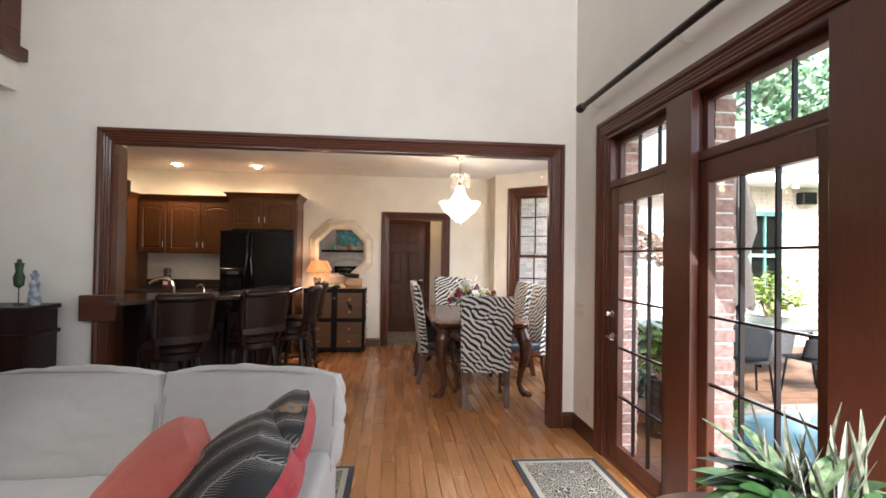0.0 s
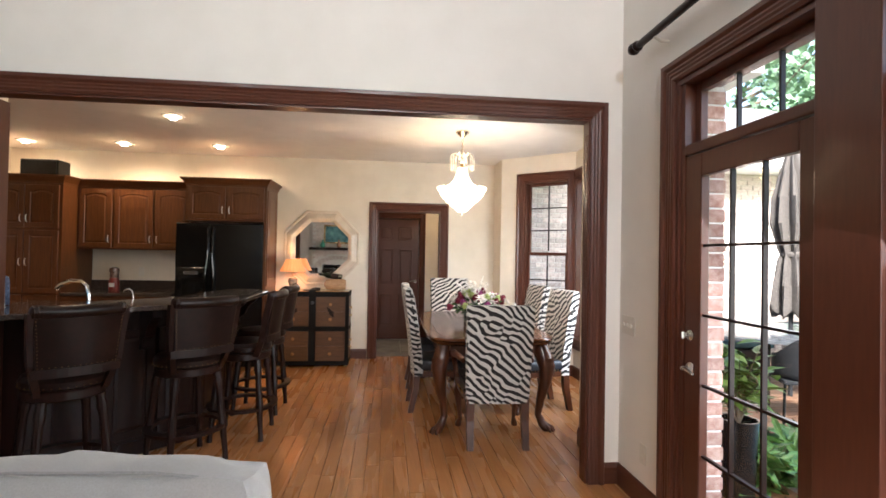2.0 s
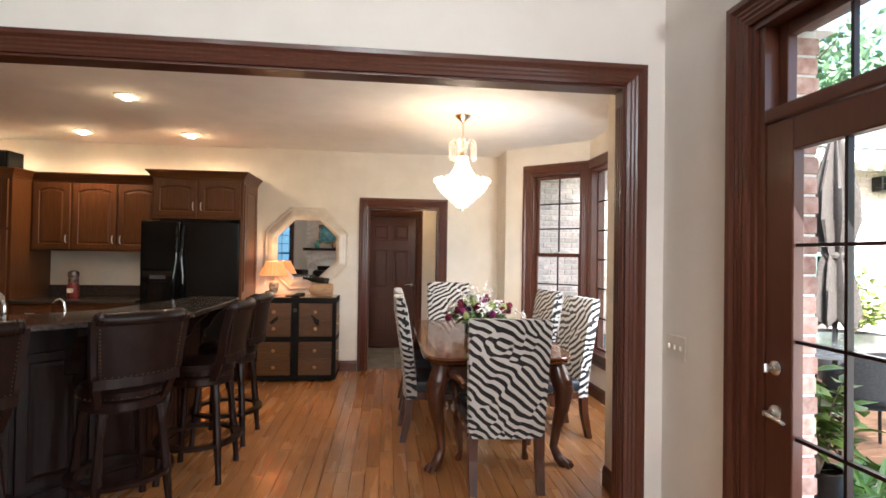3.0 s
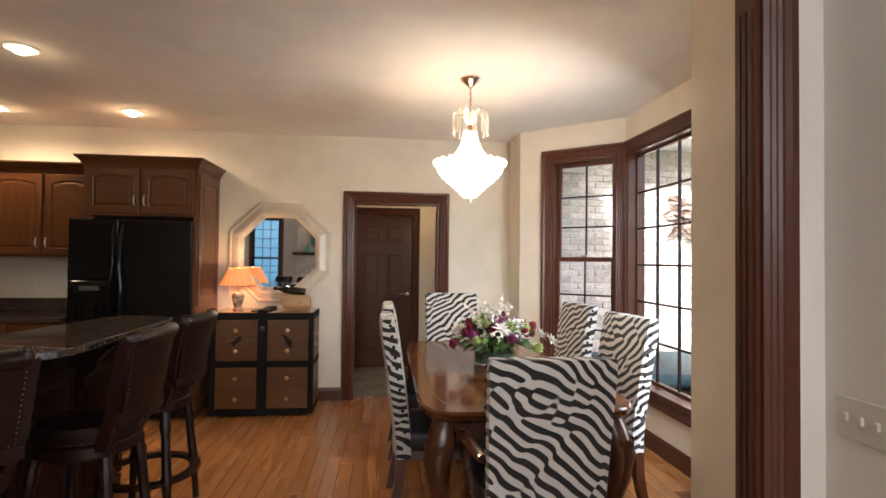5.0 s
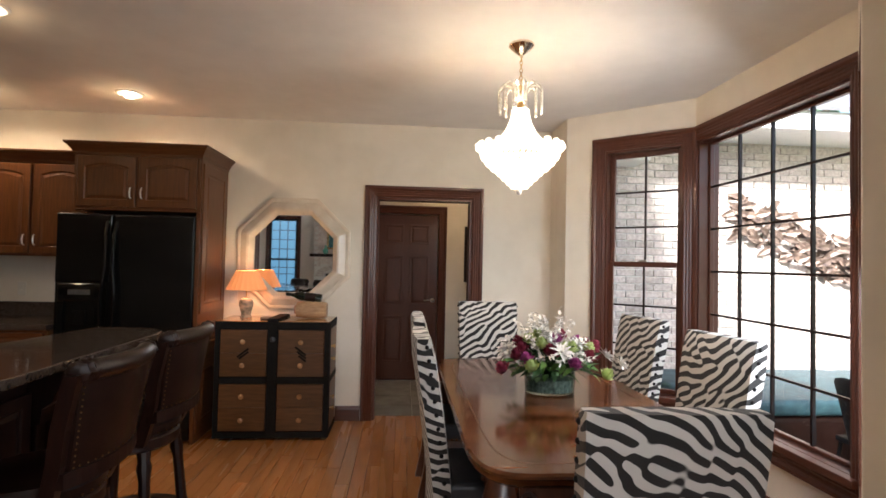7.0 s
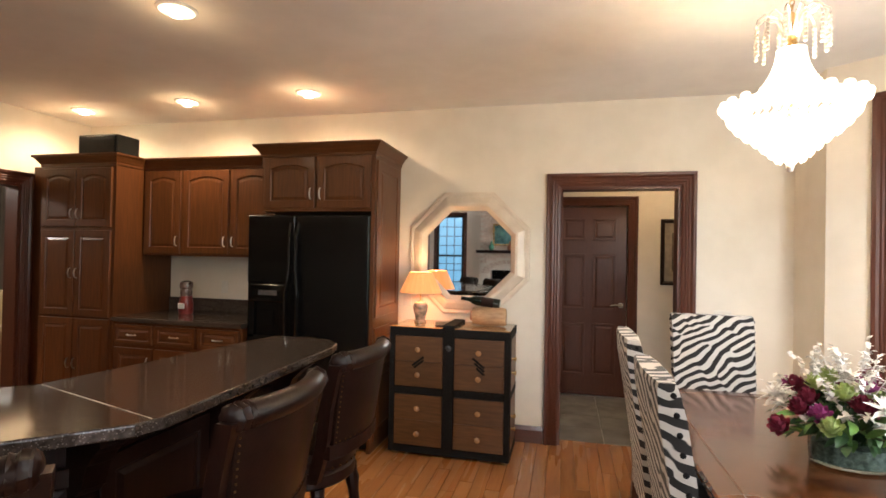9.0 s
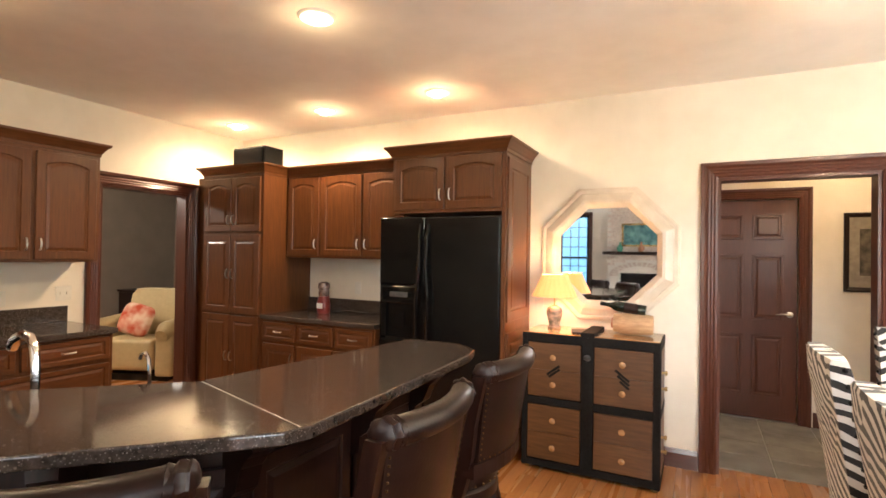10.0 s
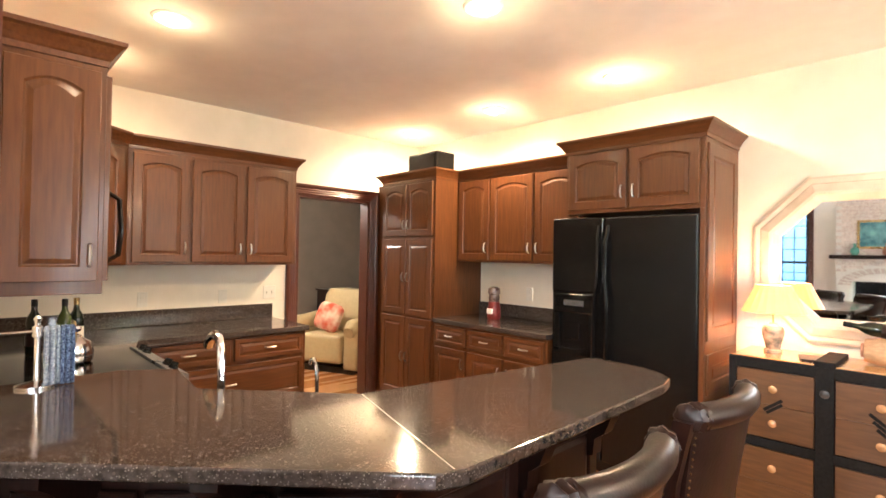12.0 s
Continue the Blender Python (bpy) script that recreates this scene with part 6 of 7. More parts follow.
def puff(x0, x1, y0, y1, z0, z1, seed):
    """A stuffed box cushion with soft wrinkled faces."""
    bm = bmesh.new()
    bx(bm, x0, x1, y0, y1, z0, z1)
    bmesh.ops.subdivide_edges(bm, edges=bm.edges[:], cuts=19, use_grid_fill=True)
    c = Vector(((x0 + x1) / 2, (y0 + y1) / 2, (z0 + z1) / 2))
    h = Vector(((x1 - x0) / 2, (y1 - y0) / 2, (z1 - z0) / 2))
    for v in bm.verts:
        q = Vector(((v.co.x - c.x) / h.x, (v.co.y - c.y) / h.y, (v.co.z - c.z) / h.z))
        for i in range(3):
            j, k = (i + 1) % 3, (i + 2) % 3
            if abs(q[i]) > 0.99:
                v.co[i] += math.copysign(0.035 * (1 - q[j] ** 2) * (1 - q[k] ** 2), q[i])
        r = max(0.0, (abs(q.x) ** 8 + abs(q.y) ** 8 + abs(q.z) ** 8) ** 0.125 - 1)
        d = v.co - c
        v.co = c + d * (1 - 0.28 * r)
        w = noise.noise(Vector((v.co.x * 5 + seed, v.co.z * 9, v.co.y * 7))) + 0.5 * noise.noise(Vector((v.co.x * 14, v.co.z * 5 + seed, v.co.y * 12)))
        fold = 1 - abs(noise.noise(Vector((v.co.x * 4 + v.co.z * 5 + seed, v.co.z * 6 - v.co.x * 3, v.co.y * 4 + seed))))
        v.co += d.normalized() * (0.011 * w - 0.014 * max(0.0, fold - 0.82) / 0.18)
    return bm


for i, (a, b) in enumerate(((-1.50, -0.76), (-0.745, 0.04))):
    part("seat_cushion", puff(a, b, -0.50, 0.28, 0.29, 0.47, i), SOFA, sofa, smooth=True)
part("seat_cushion", puff(0.05, 1.37, -0.50, 0.28, 0.29, 0.47, 5), SOFA, sofa, smooth=True)


def back_cushion(x0, x1, tilt, seed):
    m = Matrix.Translation(((x0 + x1) / 2, 0.30, 0.46)) @ pose(0, 0, 0, -11, tilt, 0)
    w, h, t = x1 - x0, 0.425, 0.20
    o = part("back_cushion", puff(-w / 2, w / 2, -t / 2, t / 2, 0, h, seed), SOFA, sofa, smooth=True, m=m)
    bm = bmesh.new()
    tube(bm, [(-w * 0.475, -t * 0.47, 0.05), (-w * 0.482, -t * 0.49, h * 0.5), (-w * 0.475, -t * 0.46, h - 0.05), (-w * 0.44, -t * 0.44, h - 0.012), (-w * 0.2, -t * 0.47, h + 0.006), (w * 0.2, -t * 0.47, h + 0.006), (w * 0.44, -t * 0.44, h - 0.012), (w * 0.475, -t * 0.46, h - 0.05), (w * 0.482, -t * 0.49, h * 0.5), (w * 0.475, -t * 0.47, 0.05)], 0.0045, 6)
    part("piping", bm, PIPING, o, smooth=True)


back_cushion(-1.50, -0.76, 0, 1.0)
back_cushion(-0.76, 0.02, 0.6, 2.2)
back_cushion(0.03, 0.80, 0, 3.1)
back_cushion(0.80, 1.56, 1.5, 4.3)


def facing(c, n, spin):
    """A frame at c whose front (-y) looks along n, turned by spin degrees about it."""
    y = -Vector(n).normalized()
    z = (Vector((0, 0, 1)) - y * y.z).normalized()
    x = y.cross(z)
    return Matrix(((x.x, y.x, z.x, c[0]), (x.y, y.y, z.y, c[1]), (x.z, y.z, z.z, c[2]), (0, 0, 0, 1))) @ pose(0, 0, 0, 0, spin, 0)


pillow("throw_pillow", facing((-0.73, 1.70, 0.66), (-0.64, -0.36, 0.68), 6), 0.50, 0.48, 0.24, CORAL, "coral red throw pillow leaning on the sofa")


def peacock():
    m = surf("peacock_feather_print", (0.010, 0.010, 0.012), (0.030, 0.028, 0.028), 60, 0.75, 0.2, sheen=0.03)
    n, l = m.node_tree.nodes, m.node_tree.links
    tc, mp = n.new("ShaderNodeTexCoord"), n.new("ShaderNodeMapping")
    mp.inputs["Rotation"].default_value = (0, radians(14), 0)
    l.new(tc.outputs["Object"], mp.inputs[0])
    sx = n.new("ShaderNodeSeparateXYZ")
    wob, wad, wsc = n.new("ShaderNodeTexNoise"), n.new("ShaderNodeVectorMath"), n.new("ShaderNodeVectorMath")
    wob.inputs["Scale"].default_value = 7.0
    wsc.operation, wsc.inputs["Scale"].default_value = "SCALE", 0.05
    l.new(mp.outputs[0], wob.inputs["Vector"]), l.new(wob.outputs["Color"], wsc.inputs[0]), l.new(mp.outputs[0], wad.inputs[0]), l.new(wsc.outputs[0], wad.inputs[1])
    l.new(wad.outputs[0], sx.inputs[0])

    def calc(op, p, q=None):
        k = n.new("ShaderNodeMath")
        k.operation = op
        for i, v in enumerate((p, q)):
            if v is None:
                continue
            if isinstance(v, (int, float)):
                k.inputs[i].default_value = v
            else:
                l.new(v, k.inputs[i])
        return k.outputs[0]
    # shafts every 10 cm with barbs that slant away from them
    side = calc("ABSOLUTE", calc("SUBTRACT", calc("FRACT", calc("MULTIPLY", sx.outputs[0], 10.0)), 0.5))
    slant = calc("SUBTRACT", calc("MULTIPLY", sx.outputs[2], 620.0), calc("MULTIPLY", side, 75.0))
    barb = calc("SINE", slant)
    near = calc("MULTIPLY", calc("SUBTRACT", 0.42, side), 1.6)
    shaft = calc("MULTIPLY", calc("LESS_THAN", side, 0.025), 2.0)
    wv = calc("MAXIMUM", calc("ADD", barb, calc("SUBTRACT", near, 0.30)), shaft)
    rp = n.new("ShaderNodeValToRGB")
    rp.color_ramp.elements[0].position, rp.color_ramp.elements[1].position = 0.74, 1.0
    rp.color_ramp.elements[0].color, rp.color_ramp.elements[1].color = (0.012, 0.012, 0.014, 1), (0.27, 0.25, 0.22, 1)
    l.new(wv, rp.inputs[0])
    vo = n.new("ShaderNodeTexVoronoi")
    vo.inputs["Scale"].default_value = 5.2
    l.new(mp.outputs[0], vo.inputs["Vector"])
    eye = n.new("ShaderNodeValToRGB")
    el = eye.color_ramp.elements
    el[0].position, el[0].color = 0.0, (0.02, 0.16, 0.17, 1)
    el[1].position, el[1].color = 0.20, (0.30, 0.10, 0.06, 1)
    for p, c in ((0.07, (0.02, 0.20, 0.22, 1)), (0.10, (0.36, 0.12, 0.05, 1)), (0.15, (0.20, 0.16, 0.08, 1))):
        e = el.new(p)
        e.color = c
    l.new(vo.outputs["Distance"], eye.inputs[0])
    lt = n.new("ShaderNodeMath")
    lt.operation, lt.inputs[1].default_value = "LESS_THAN", 0.19
    l.new(vo.outputs["Distance"], lt.inputs[0])
    mx = n.new("ShaderNodeMix")
    mx.data_type = "RGBA"
    l.new(lt.outputs[0], mx.inputs["Factor"]), l.new(rp.outputs[0], mx.inputs["A"]), l.new(eye.outputs[0], mx.inputs["B"])
    l.new(mx.outputs["Result"], n["Principled BSDF"].inputs["Base Color"])
    return m


PEA = peacock()
pillow("throw_pillow", facing((-0.48, 1.62, 0.67), (-0.70, -0.16, 0.68), 6), 0.52, 0.56, 0.32, PEA, "black peacock-feather throw pillow with crimson back", back=RED, piping=PEA)
pillow("throw_pillow", facing((-0.42, 1.78, 0.72), (-0.74, -0.18, 0.60), 14), 0.46, 0.50, 0.20, PEA, "black feather-print throw pillow with crimson back", back=RED, piping=PEA)


def rug(name, x0, x1, y0, y1, label):
    m = MATS.get("rug_pattern")
    if m is None:
        m = surf("rug_pattern", (0.020, 0.022, 0.030), (0.40, 0.36, 0.29), 26, 0.95, 0.5, detail=1.0, bscale=300)
        n, l = m.node_tree.nodes, m.node_tree.links
        vo = n.new("ShaderNodeTexVoronoi")
        vo.feature = "DISTANCE_TO_EDGE"
        vo.inputs["Scale"].default_value = 27
        tc = n.new("ShaderNodeTexCoord")
        l.new(tc.outputs["Object"], vo.inputs["Vector"])
        rp = n.new("ShaderNodeValToRGB")
        rp.color_ramp.elements[0].position, rp.color_ramp.elements[1].position = 0.04, 0.075
        rp.color_ramp.elements[0].color, rp.color_ramp.elements[1].color = (0.42, 0.38, 0.30, 1), (0.022, 0.024, 0.032, 1)
        e = rp.color_ramp.elements.new(0.20)
        e.color = (0.03, 0.03, 0.036, 1)
        e = rp.color_ramp.elements.new(0.24)
        e.color = (0.30, 0.27, 0.21, 1)
        l.new(vo.outputs["Distance"], rp.inputs[0])
        l.new(rp.outputs[0], n["Principled BSDF"].inputs["Base Color"])
        MATS["rug_pattern"] = m
    r = thing(name, pose((x0 + x1) / 2, (y0 + y1) / 2, 0), label, "rug")
    w, h = (x1 - x0) / 2, (y1 - y0) / 2
    part("field", box(-w + 0.07, w - 0.07, -h + 0.07, h - 0.07, 0.0, 0.010), m, r)
    cream = surf("rug_cream", (0.36, 0.33, 0.27), (0.46, 0.42, 0.35), 90, 0.95, 0.5)
    navy = surf("rug_dark", (0.03, 0.032, 0.04), (0.06, 0.06, 0.07), 90, 0.95, 0.5)
    for a, b, mt, zt in ((0.07, 0.035, cream, 0.0105), (0.035, 0.0, navy, 0.009)):
        bm = bmesh.new()
        for p in ((-w + b, w - b, -h + b, -h + a), (-w + b, w - b, h - a, h - b), (-w + b, -w + a, -h + a, h - a), (w - a, w - b, -h + a, h - a)):
            bx(bm, p[0], p[1], p[2], p[3], 0, zt)
        part("border", bm, mt, r)
    fr = bmesh.new()
    for i in range(int(2 * w / 0.012)):
        for s in (-1, 1):
            x = -w + 0.006 + i * 0.012
            tube(fr, [(x, s * h, 0.006), (x + 0.003, s * (h + 0.035), 0.003)], 0.0022, 4)
    part("fringe", fr, cream, r)


rug("door_mat_rug", 0.87, 1.47, 2.60, 3.54, "small patterned wool rug before the garden doors")
rug("area_rug", -2.2, -0.22, 2.78, 3.50, "dark patterned runner rug behind the sofa")

# plant on a round table
pt = thing("side_table", pose(1.00, 1.25, 0), "round pale wooden side table", "table")
bm = bmesh.new()
lathe(bm, [(0.30, 0.64), (0.345, 0.645), (0.36, 0.66), (0.355, 0.675), (0.34, 0.68)], 40)
part("tabletop", bm, PINE, pt, smooth=True)
bm = bmesh.new()
lathe(bm, [(0.16, 0), (0.17, 0.02), (0.06, 0.06), (0.035, 0.12), (0.05, 0.30), (0.03, 0.45), (0.06, 0.60), (0.10, 0.64)], 20)
part("pedestal", bm, MAHOG, pt, smooth=True)
pl = thing("potted_plant", pose(1.10, 1.25, 0.681), "leafy variegated plant in a wooden bowl on the table", "plant")
bm = bmesh.new()
lathe(bm, [(0.10, 0), (0.13, 0.01), (0.15, 0.07), (0.155, 0.10), (0.145, 0.10), (0.13, 0.06), (0.02, 0.05)], 28)
part("bowl", bm, MAHOG, pl, smooth=True)
prn = random.Random(21)
for i in range(46):
    a, el, L = prn.uniform(0, 360), prn.uniform(-8, 36), prn.uniform(0.12, 0.20)
    bm = bmesh.new()
    leaf_blade(bm, pose(0, 0, 0), L, L * prn.uniform(0.36, 0.48), prn.uniform(0.2, 0.55), 0.22, 7)
    part("leaf", bm, prn.choice((LEAFV, LEAFD, LEAFD)), pl, smooth=True, m=pose(0, 0, 0.10) @ pose(0, 0, 0, 0, 0, a) @ pose(0, prn.uniform(0.02, 0.12), prn.uniform(0, 0.07), el, prn.uniform(-25, 25), 0))
for i in range(34):
    L = prn.uniform(0.20, 0.33)
    bm = bmesh.new()
    leaf_blade(bm, pose(0, 0, 0), L, prn.uniform(0.014, 0.024), prn.uniform(0.0, 0.10), 0.5, 7)
    px, py = prn.uniform(-0.05, 0.16), prn.uniform(-0.09, 0.10)
    part("spiky_leaf", bm, STRIPED, pl, m=pose(px, py, 0.06, 0, 0, prn.uniform(0, 360)) @ pose(0, 0, 0, prn.uniform(64, 88), prn.uniform(-20, 20), 0))
for dx, dy, a, el, L, W in ((-0.07, 0.02, 62, 52, 0.24, 0.062), (-0.02, 0.0, 75, 38, 0.16, 0.075), (0.0, -0.02, -70, 48, 0.15, 0.070), (-0.03, 0.05, 20, 55, 0.17, 0.065)):
    bm = bmesh.new()
    leaf_blade(bm, pose(0, 0, 0), L, W, 0.18, 0.35, 9)
    part("broad_leaf", bm, LEAFV, pl, smooth=True, m=pose(dx, dy, 0.15, 0, 0, a) @ pose(0, 0, 0, el))

# curtain rod
rd = thing("curtain_rod", pose(1.475, -0.02, 2.625), "long dark wooden curtain rod above the garden doors", "curtain rod")
bm = bmesh.new()
tube(bm, [(0, 3.86, 0), (0, 0.3, 0)], 0.021, 12)
part("rod", bm, DARKW, rd, smooth=True)
bm = bmesh.new()
tube(bm, [(0, 3.86, 0), (0, 3.875, 0), (0, 3.89, 0), (0, 3.92, 0), (0, 3.945, 0), (0, 3.955, 0)], [0.024, 0.032, 0.026, 0.036, 0.028, 0.012], 12)
part("finial", bm, DARKW, rd, smooth=True)
for y in (3.70, 2.55, 1.4):
    bm = bmesh.new()
    tube(bm, [(0.084, y, -0.045), (0.04, y, -0.045), (0.0, y, -0.024)], 0.008, 8)
    part("bracket", bm, IVORY, rd, smooth=True)

# sideboard with two figurines
sb = thing("sideboard", pose(-3.10, 4.125, 0), "dark bow-fronted wooden sideboard against the wall", "sideboard")
ol = [(-0.62, 0), (-0.62, -0.36)] + [(-0.62 + 1.24 * i / 12, -0.36 - 0.09 * math.sin(math.pi * i / 12)) for i in range(1, 12)] + [(0.62, -0.36), (0.62, 0)]
part("body", slab(bmesh.new(), [(x * 0.96, y * 0.96) for x, y in ol], 0.08, 0.995), DARKW, sb)
part("top", slab(bmesh.new(), ol, 1.0, 1.035, 0.008), DARKW, sb)
part("waist_moulding", slab(bmesh.new(), [(x * 1.0, y * 1.0) for x, y in ol], 0.82, 0.85, 0.006), DARKW, sb)
part("plinth", slab(bmesh.new(), ol, 0.0, 0.08, 0.006), DARKW, sb)
for x in (-0.3, 0.3):
    bm = bmesh.new()
    lathe(bm, [(0.012, 0), (0.02, 0.02), (0.01, 0.03)], 12)
    part("knob", bm, BRASS, sb, smooth=True, m=pose(x, -0.42, 0.92, 90))
for x, h, mt, lb in ((-2.62, 0.33, LEAFD, "small dark green figurine on a thin stand"), (-2.515, 0.25, surf("blue_white_glaze", (0.05, 0.09, 0.20), (0.55, 0.56, 0.58), 30, 0.3), "small blue and white glazed figurine")):
    fg = bmesh.new()
    if h > 0.3:
        lathe(fg, [(0.03, 0), (0.03, 0.008), (0.004, 0.014), (0.004, 0.12), (0.03, 0.14), (0.036, 0.20), (0.022, 0.24), (0.026, 0.275), (0.028, 0.295), (0.034, 0.30), (0.016, 0.305), (0.012, 0.33)], 14)
    else:
        lathe(fg, [(0.035, 0), (0.042, 0.03), (0.036, 0.08), (0.028, 0.12), (0.036, 0.15), (0.018, 0.18), (0.024, 0.205), (0.032, 0.225), (0.016, 0.228), (0.012, 0.25)], 14)
    o = part("figurine", fg, mt, None, "", True)
    o.matrix_world = pose(x - 0.03, 3.93, 1.036)
    tagged(o, lb, "figurine")

# upper gallery edge
setting("trim_gallery", bx(bx(box(-4.4, -2.82, 3.95, OY, 2.88, 2.98, 0.01), -4.4, -2.88, 4.0, OY, 2.98, 3.10, 0.01), -3.02, -2.88, 4.0, OY, 3.10, HZ, 0.01), TRIMH, "dark mahogany gallery ledge and post")
setting("gallery_soffit", box(-4.4, -2.90, 4.0, OY, 2.66, 2.88), WALL_L, "off-white plaster edge under the gallery")

# fireplace wall, seen in the mirror
fp = thing("fireplace", pose(-1.65, -3.2, 0), "tall brick chimney breast with arched firebox", "fireplace")
bm = bmesh.new()
grid_solid(bm, [-0.85, -0.55, 0.55, 0.85], [0, 0.35, 1.05, HZ], [(-0.55, 0.55, 0.35, 1.05)], lambda u, w, k: (u, (0.02, 0.45)[k], w))
part("chimney_breast", bm, MORTAR, fp)
part("firebox", box(-0.54, 0.54, 0.03, 0.10, 0.36, 1.04), BLACKAP, fp)
part("mantel", box(-0.95, 0.95, 0.44, 0.66, 1.55, 1.64, 0.01), DARKW, fp)
part("hearth", box(-0.9, 0.9, 0.45, 0.85, 0.0, 0.33, 0.01), TILE, fp)
bm = bmesh.new()
for i in range(17):
    a0, a1 = math.pi * i / 17 + 0.02, math.pi * (i + 1) / 17 - 0.02
    q = [(-r * 0.72 * math.cos(a), 0.95 + r * 0.36 * math.sin(a)) for r, a in ((0.80, a0), (0.80, a1), (1.12, a1), (1.12, a0))]
    loft(bm, [[(x, 0.452, z) for x, z in q], [(x, 0.468, z) for x, z in q]])
part("arch_bricks", bm, BRICKP, fp)
bm = bmesh.new()
BC = []
for r in range(50):
    z = 0.36 + r * 0.075
    for k in range(12):
        x = -0.85 + k * 0.2 + (0.1 if r % 2 else 0)
        x1 = min(x + 0.192, 0.85)
        if x1 - x < 0.04 or z > 4.0:
            continue
        if abs((x + x1) / 2) < 0.86 and z < 1.36:
            if abs((x + x1) / 2) < 0.60 and z < 1.32 or ((x + x1) / 2 / 0.84) ** 2 + (max(z - 0.95, 0) / 0.44) ** 2 < 1:
                continue
        BC.append((x, x1, z))
for x, x1, z in BC:
    bx(bm, x, x1, 0.45, 0.462, z, z + 0.066)
tagged(part("bricks", bm, BRICKP, fp), "", "", "", "stuff")
pa = thing("framed_painting", pose(-1.6, -2.74, 2.10, 0, 0, 180), "teal seascape painting above the mantel", "painting")
part("frame", box(-0.52, 0.52, -0.03, 0.0, -0.32, 0.32, 0.01), BRASS, pa)
part("canvas", box(-0.47, 0.47, -0.036, -0.03, -0.27, 0.27), surf("teal_paint", (0.02, 0.12, 0.16), (0.20, 0.45, 0.46), 6, 0.6, detail=6), pa)
for x, mt in ((-1.9, surf("green_glass_glaze", (0.08, 0.32, 0.24), (0.14, 0.42, 0.32), 8, 0.12)), (-1.35, TERRA), (-0.75, MATS["green_glass_glaze"] if "green_glass_glaze" in MATS else TERRA)):
    v = thing("vase", pose(x - 0.25, -2.65, 1.641), "small glazed vase on the mantel", "vase", "vases on the mantel")
    bm = bmesh.new()
    lathe(bm, [(0.05, 0), (0.085, 0.06), (0.08, 0.12), (0.03, 0.18), (0.025, 0.24), (0.035, 0.26)], 18)
    part("body", bm, mt, v, smooth=True)
wn2 = thing("window_4", pose(-3.10, -3.2, 0, 0, 0, 180), "dark-framed living-room window with divided panes", "window", "", "structure")
bm = bmesh.new()
for p in ((0, 0.06, 0.6, 2.7), (0.79, 0.85, 0.6, 2.7), (0.06, 0.79, 2.64, 2.7), (0.06, 0.79, 0.6, 0.66), (0.06, 0.79, 1.42, 1.48)):
    bx(bm, p[0], p[1], 0.0, 0.06, p[2], p[3])
for k in (1, 2):
    bx(bm, 0.06 + 0.73 * k / 3 - 0.01, 0.06 + 0.73 * k / 3 + 0.01, 0.02, 0.045, 0.66, 2.64)
for z in (1.0, 1.2, 1.77, 2.06, 2.35):
    bx(bm, 0.06, 0.79, 0.022, 0.043, z - 0.01, z + 0.01)
part("window_frame", bm, DARKW, wn2)
casing("trim_window", 0.85, 2.1, pose(-3.10, -3.2, 0.6, 0, 0, 180), TRIM, "mahogany window casing", k=0.8, sill=True)

# emissive sheet added as the blue daylight behind window_4, hiding the sky
setting("backdrop", box(-8.0, 0.5, -6.05, -6.0, 0, 5.0), glow("blue_glow_sheet", (0.28, 0.66, 1.0), 0.13, (0.04, 0.08, 0.10)), "pale blue distance outside the back window")

# ---- outside ----
GRASS = surf("lawn", (0.06, 0.13, 0.03), (0.14, 0.24, 0.06), 14, 0.9, 0.5, blotch=0.2)
setting("ground", slab(bmesh.new(), [(1.93, -300), (400, -300), (400, 400), (-400, 400), (-400, 9.8), (1.93, 9.8)], -0.40, -0.17), GRASS, "green lawn reaching to the horizon")
setting("pavement", box(1.80, 9.5, -6.0, 8.6, -0.20, -0.14), PAVE, "pale stone patio")
wall_x("wall_wing", 8.62, 8.9, 2.02, 9.0, -0.17, 2.95, [(6.45, 7.15, 0.75, 2.35)], MORTAR, "pale mortar bed of the brick wing")
wall_y("wall_house_side", 2.02, 2.10, 8.24, 8.62, -0.17, 2.95, (), MORTAR, "short outer wall by the bay")
setting("wing_fascia", box(2.0, 9.6, 7.98, 8.02, 2.80, 2.98), WHITE, "white painted eave board")
setting("wing_soffit", box(2.0, 9.6, 8.02, 8.9, 2.80, 2.84), WHITE, "white painted soffit")
bm = bmesh.new()
loft(bm, [[(x, 7.93, 2.98), (x, 7.93, 3.02), (x, 13.0, 5.3), (x, 13.0, 5.2)] for x in (1.95, 9.7)])
setting("wing_roof", bm, SLATEG, "grey shingle roof of the wing")
wall_y("wall_wing_end", 8.9, 9.0, 8.9, 13.0, -0.17, 2.95, (), MORTAR, "outer end wall of the wing")

wg = thing("window_5", pose(6.45, 8.62, 0), "green-framed window of the brick wing", "window", "", "structure")
GREENF = surf("teal_paint_frame", (0.10, 0.24, 0.22), (0.14, 0.30, 0.27), 20, 0.5)
bm = bmesh.new()
for p in ((0, 0.07, 0.75, 2.35), (0.63, 0.70, 0.75, 2.35), (0.07, 0.63, 2.28, 2.35), (0.07, 0.63, 0.75, 0.82), (0.07, 0.63, 1.52, 1.58), (0.34, 0.36, 0.82, 2.28)):
    bx(bm, p[0], p[1], 0.02, 0.10, p[2], p[3])
part("window_frame", bm, GREENF, wg)
part("pane", box(0.07, 0.63, 0.07, 0.08, 0.82, 2.28), BLACKGL, wg)
part("window_sill", box(-0.06, 0.76, -0.05, 0.05, 0.69, 0.75, 0.005), WHITE, wg)

# brick reveals of the garden doors


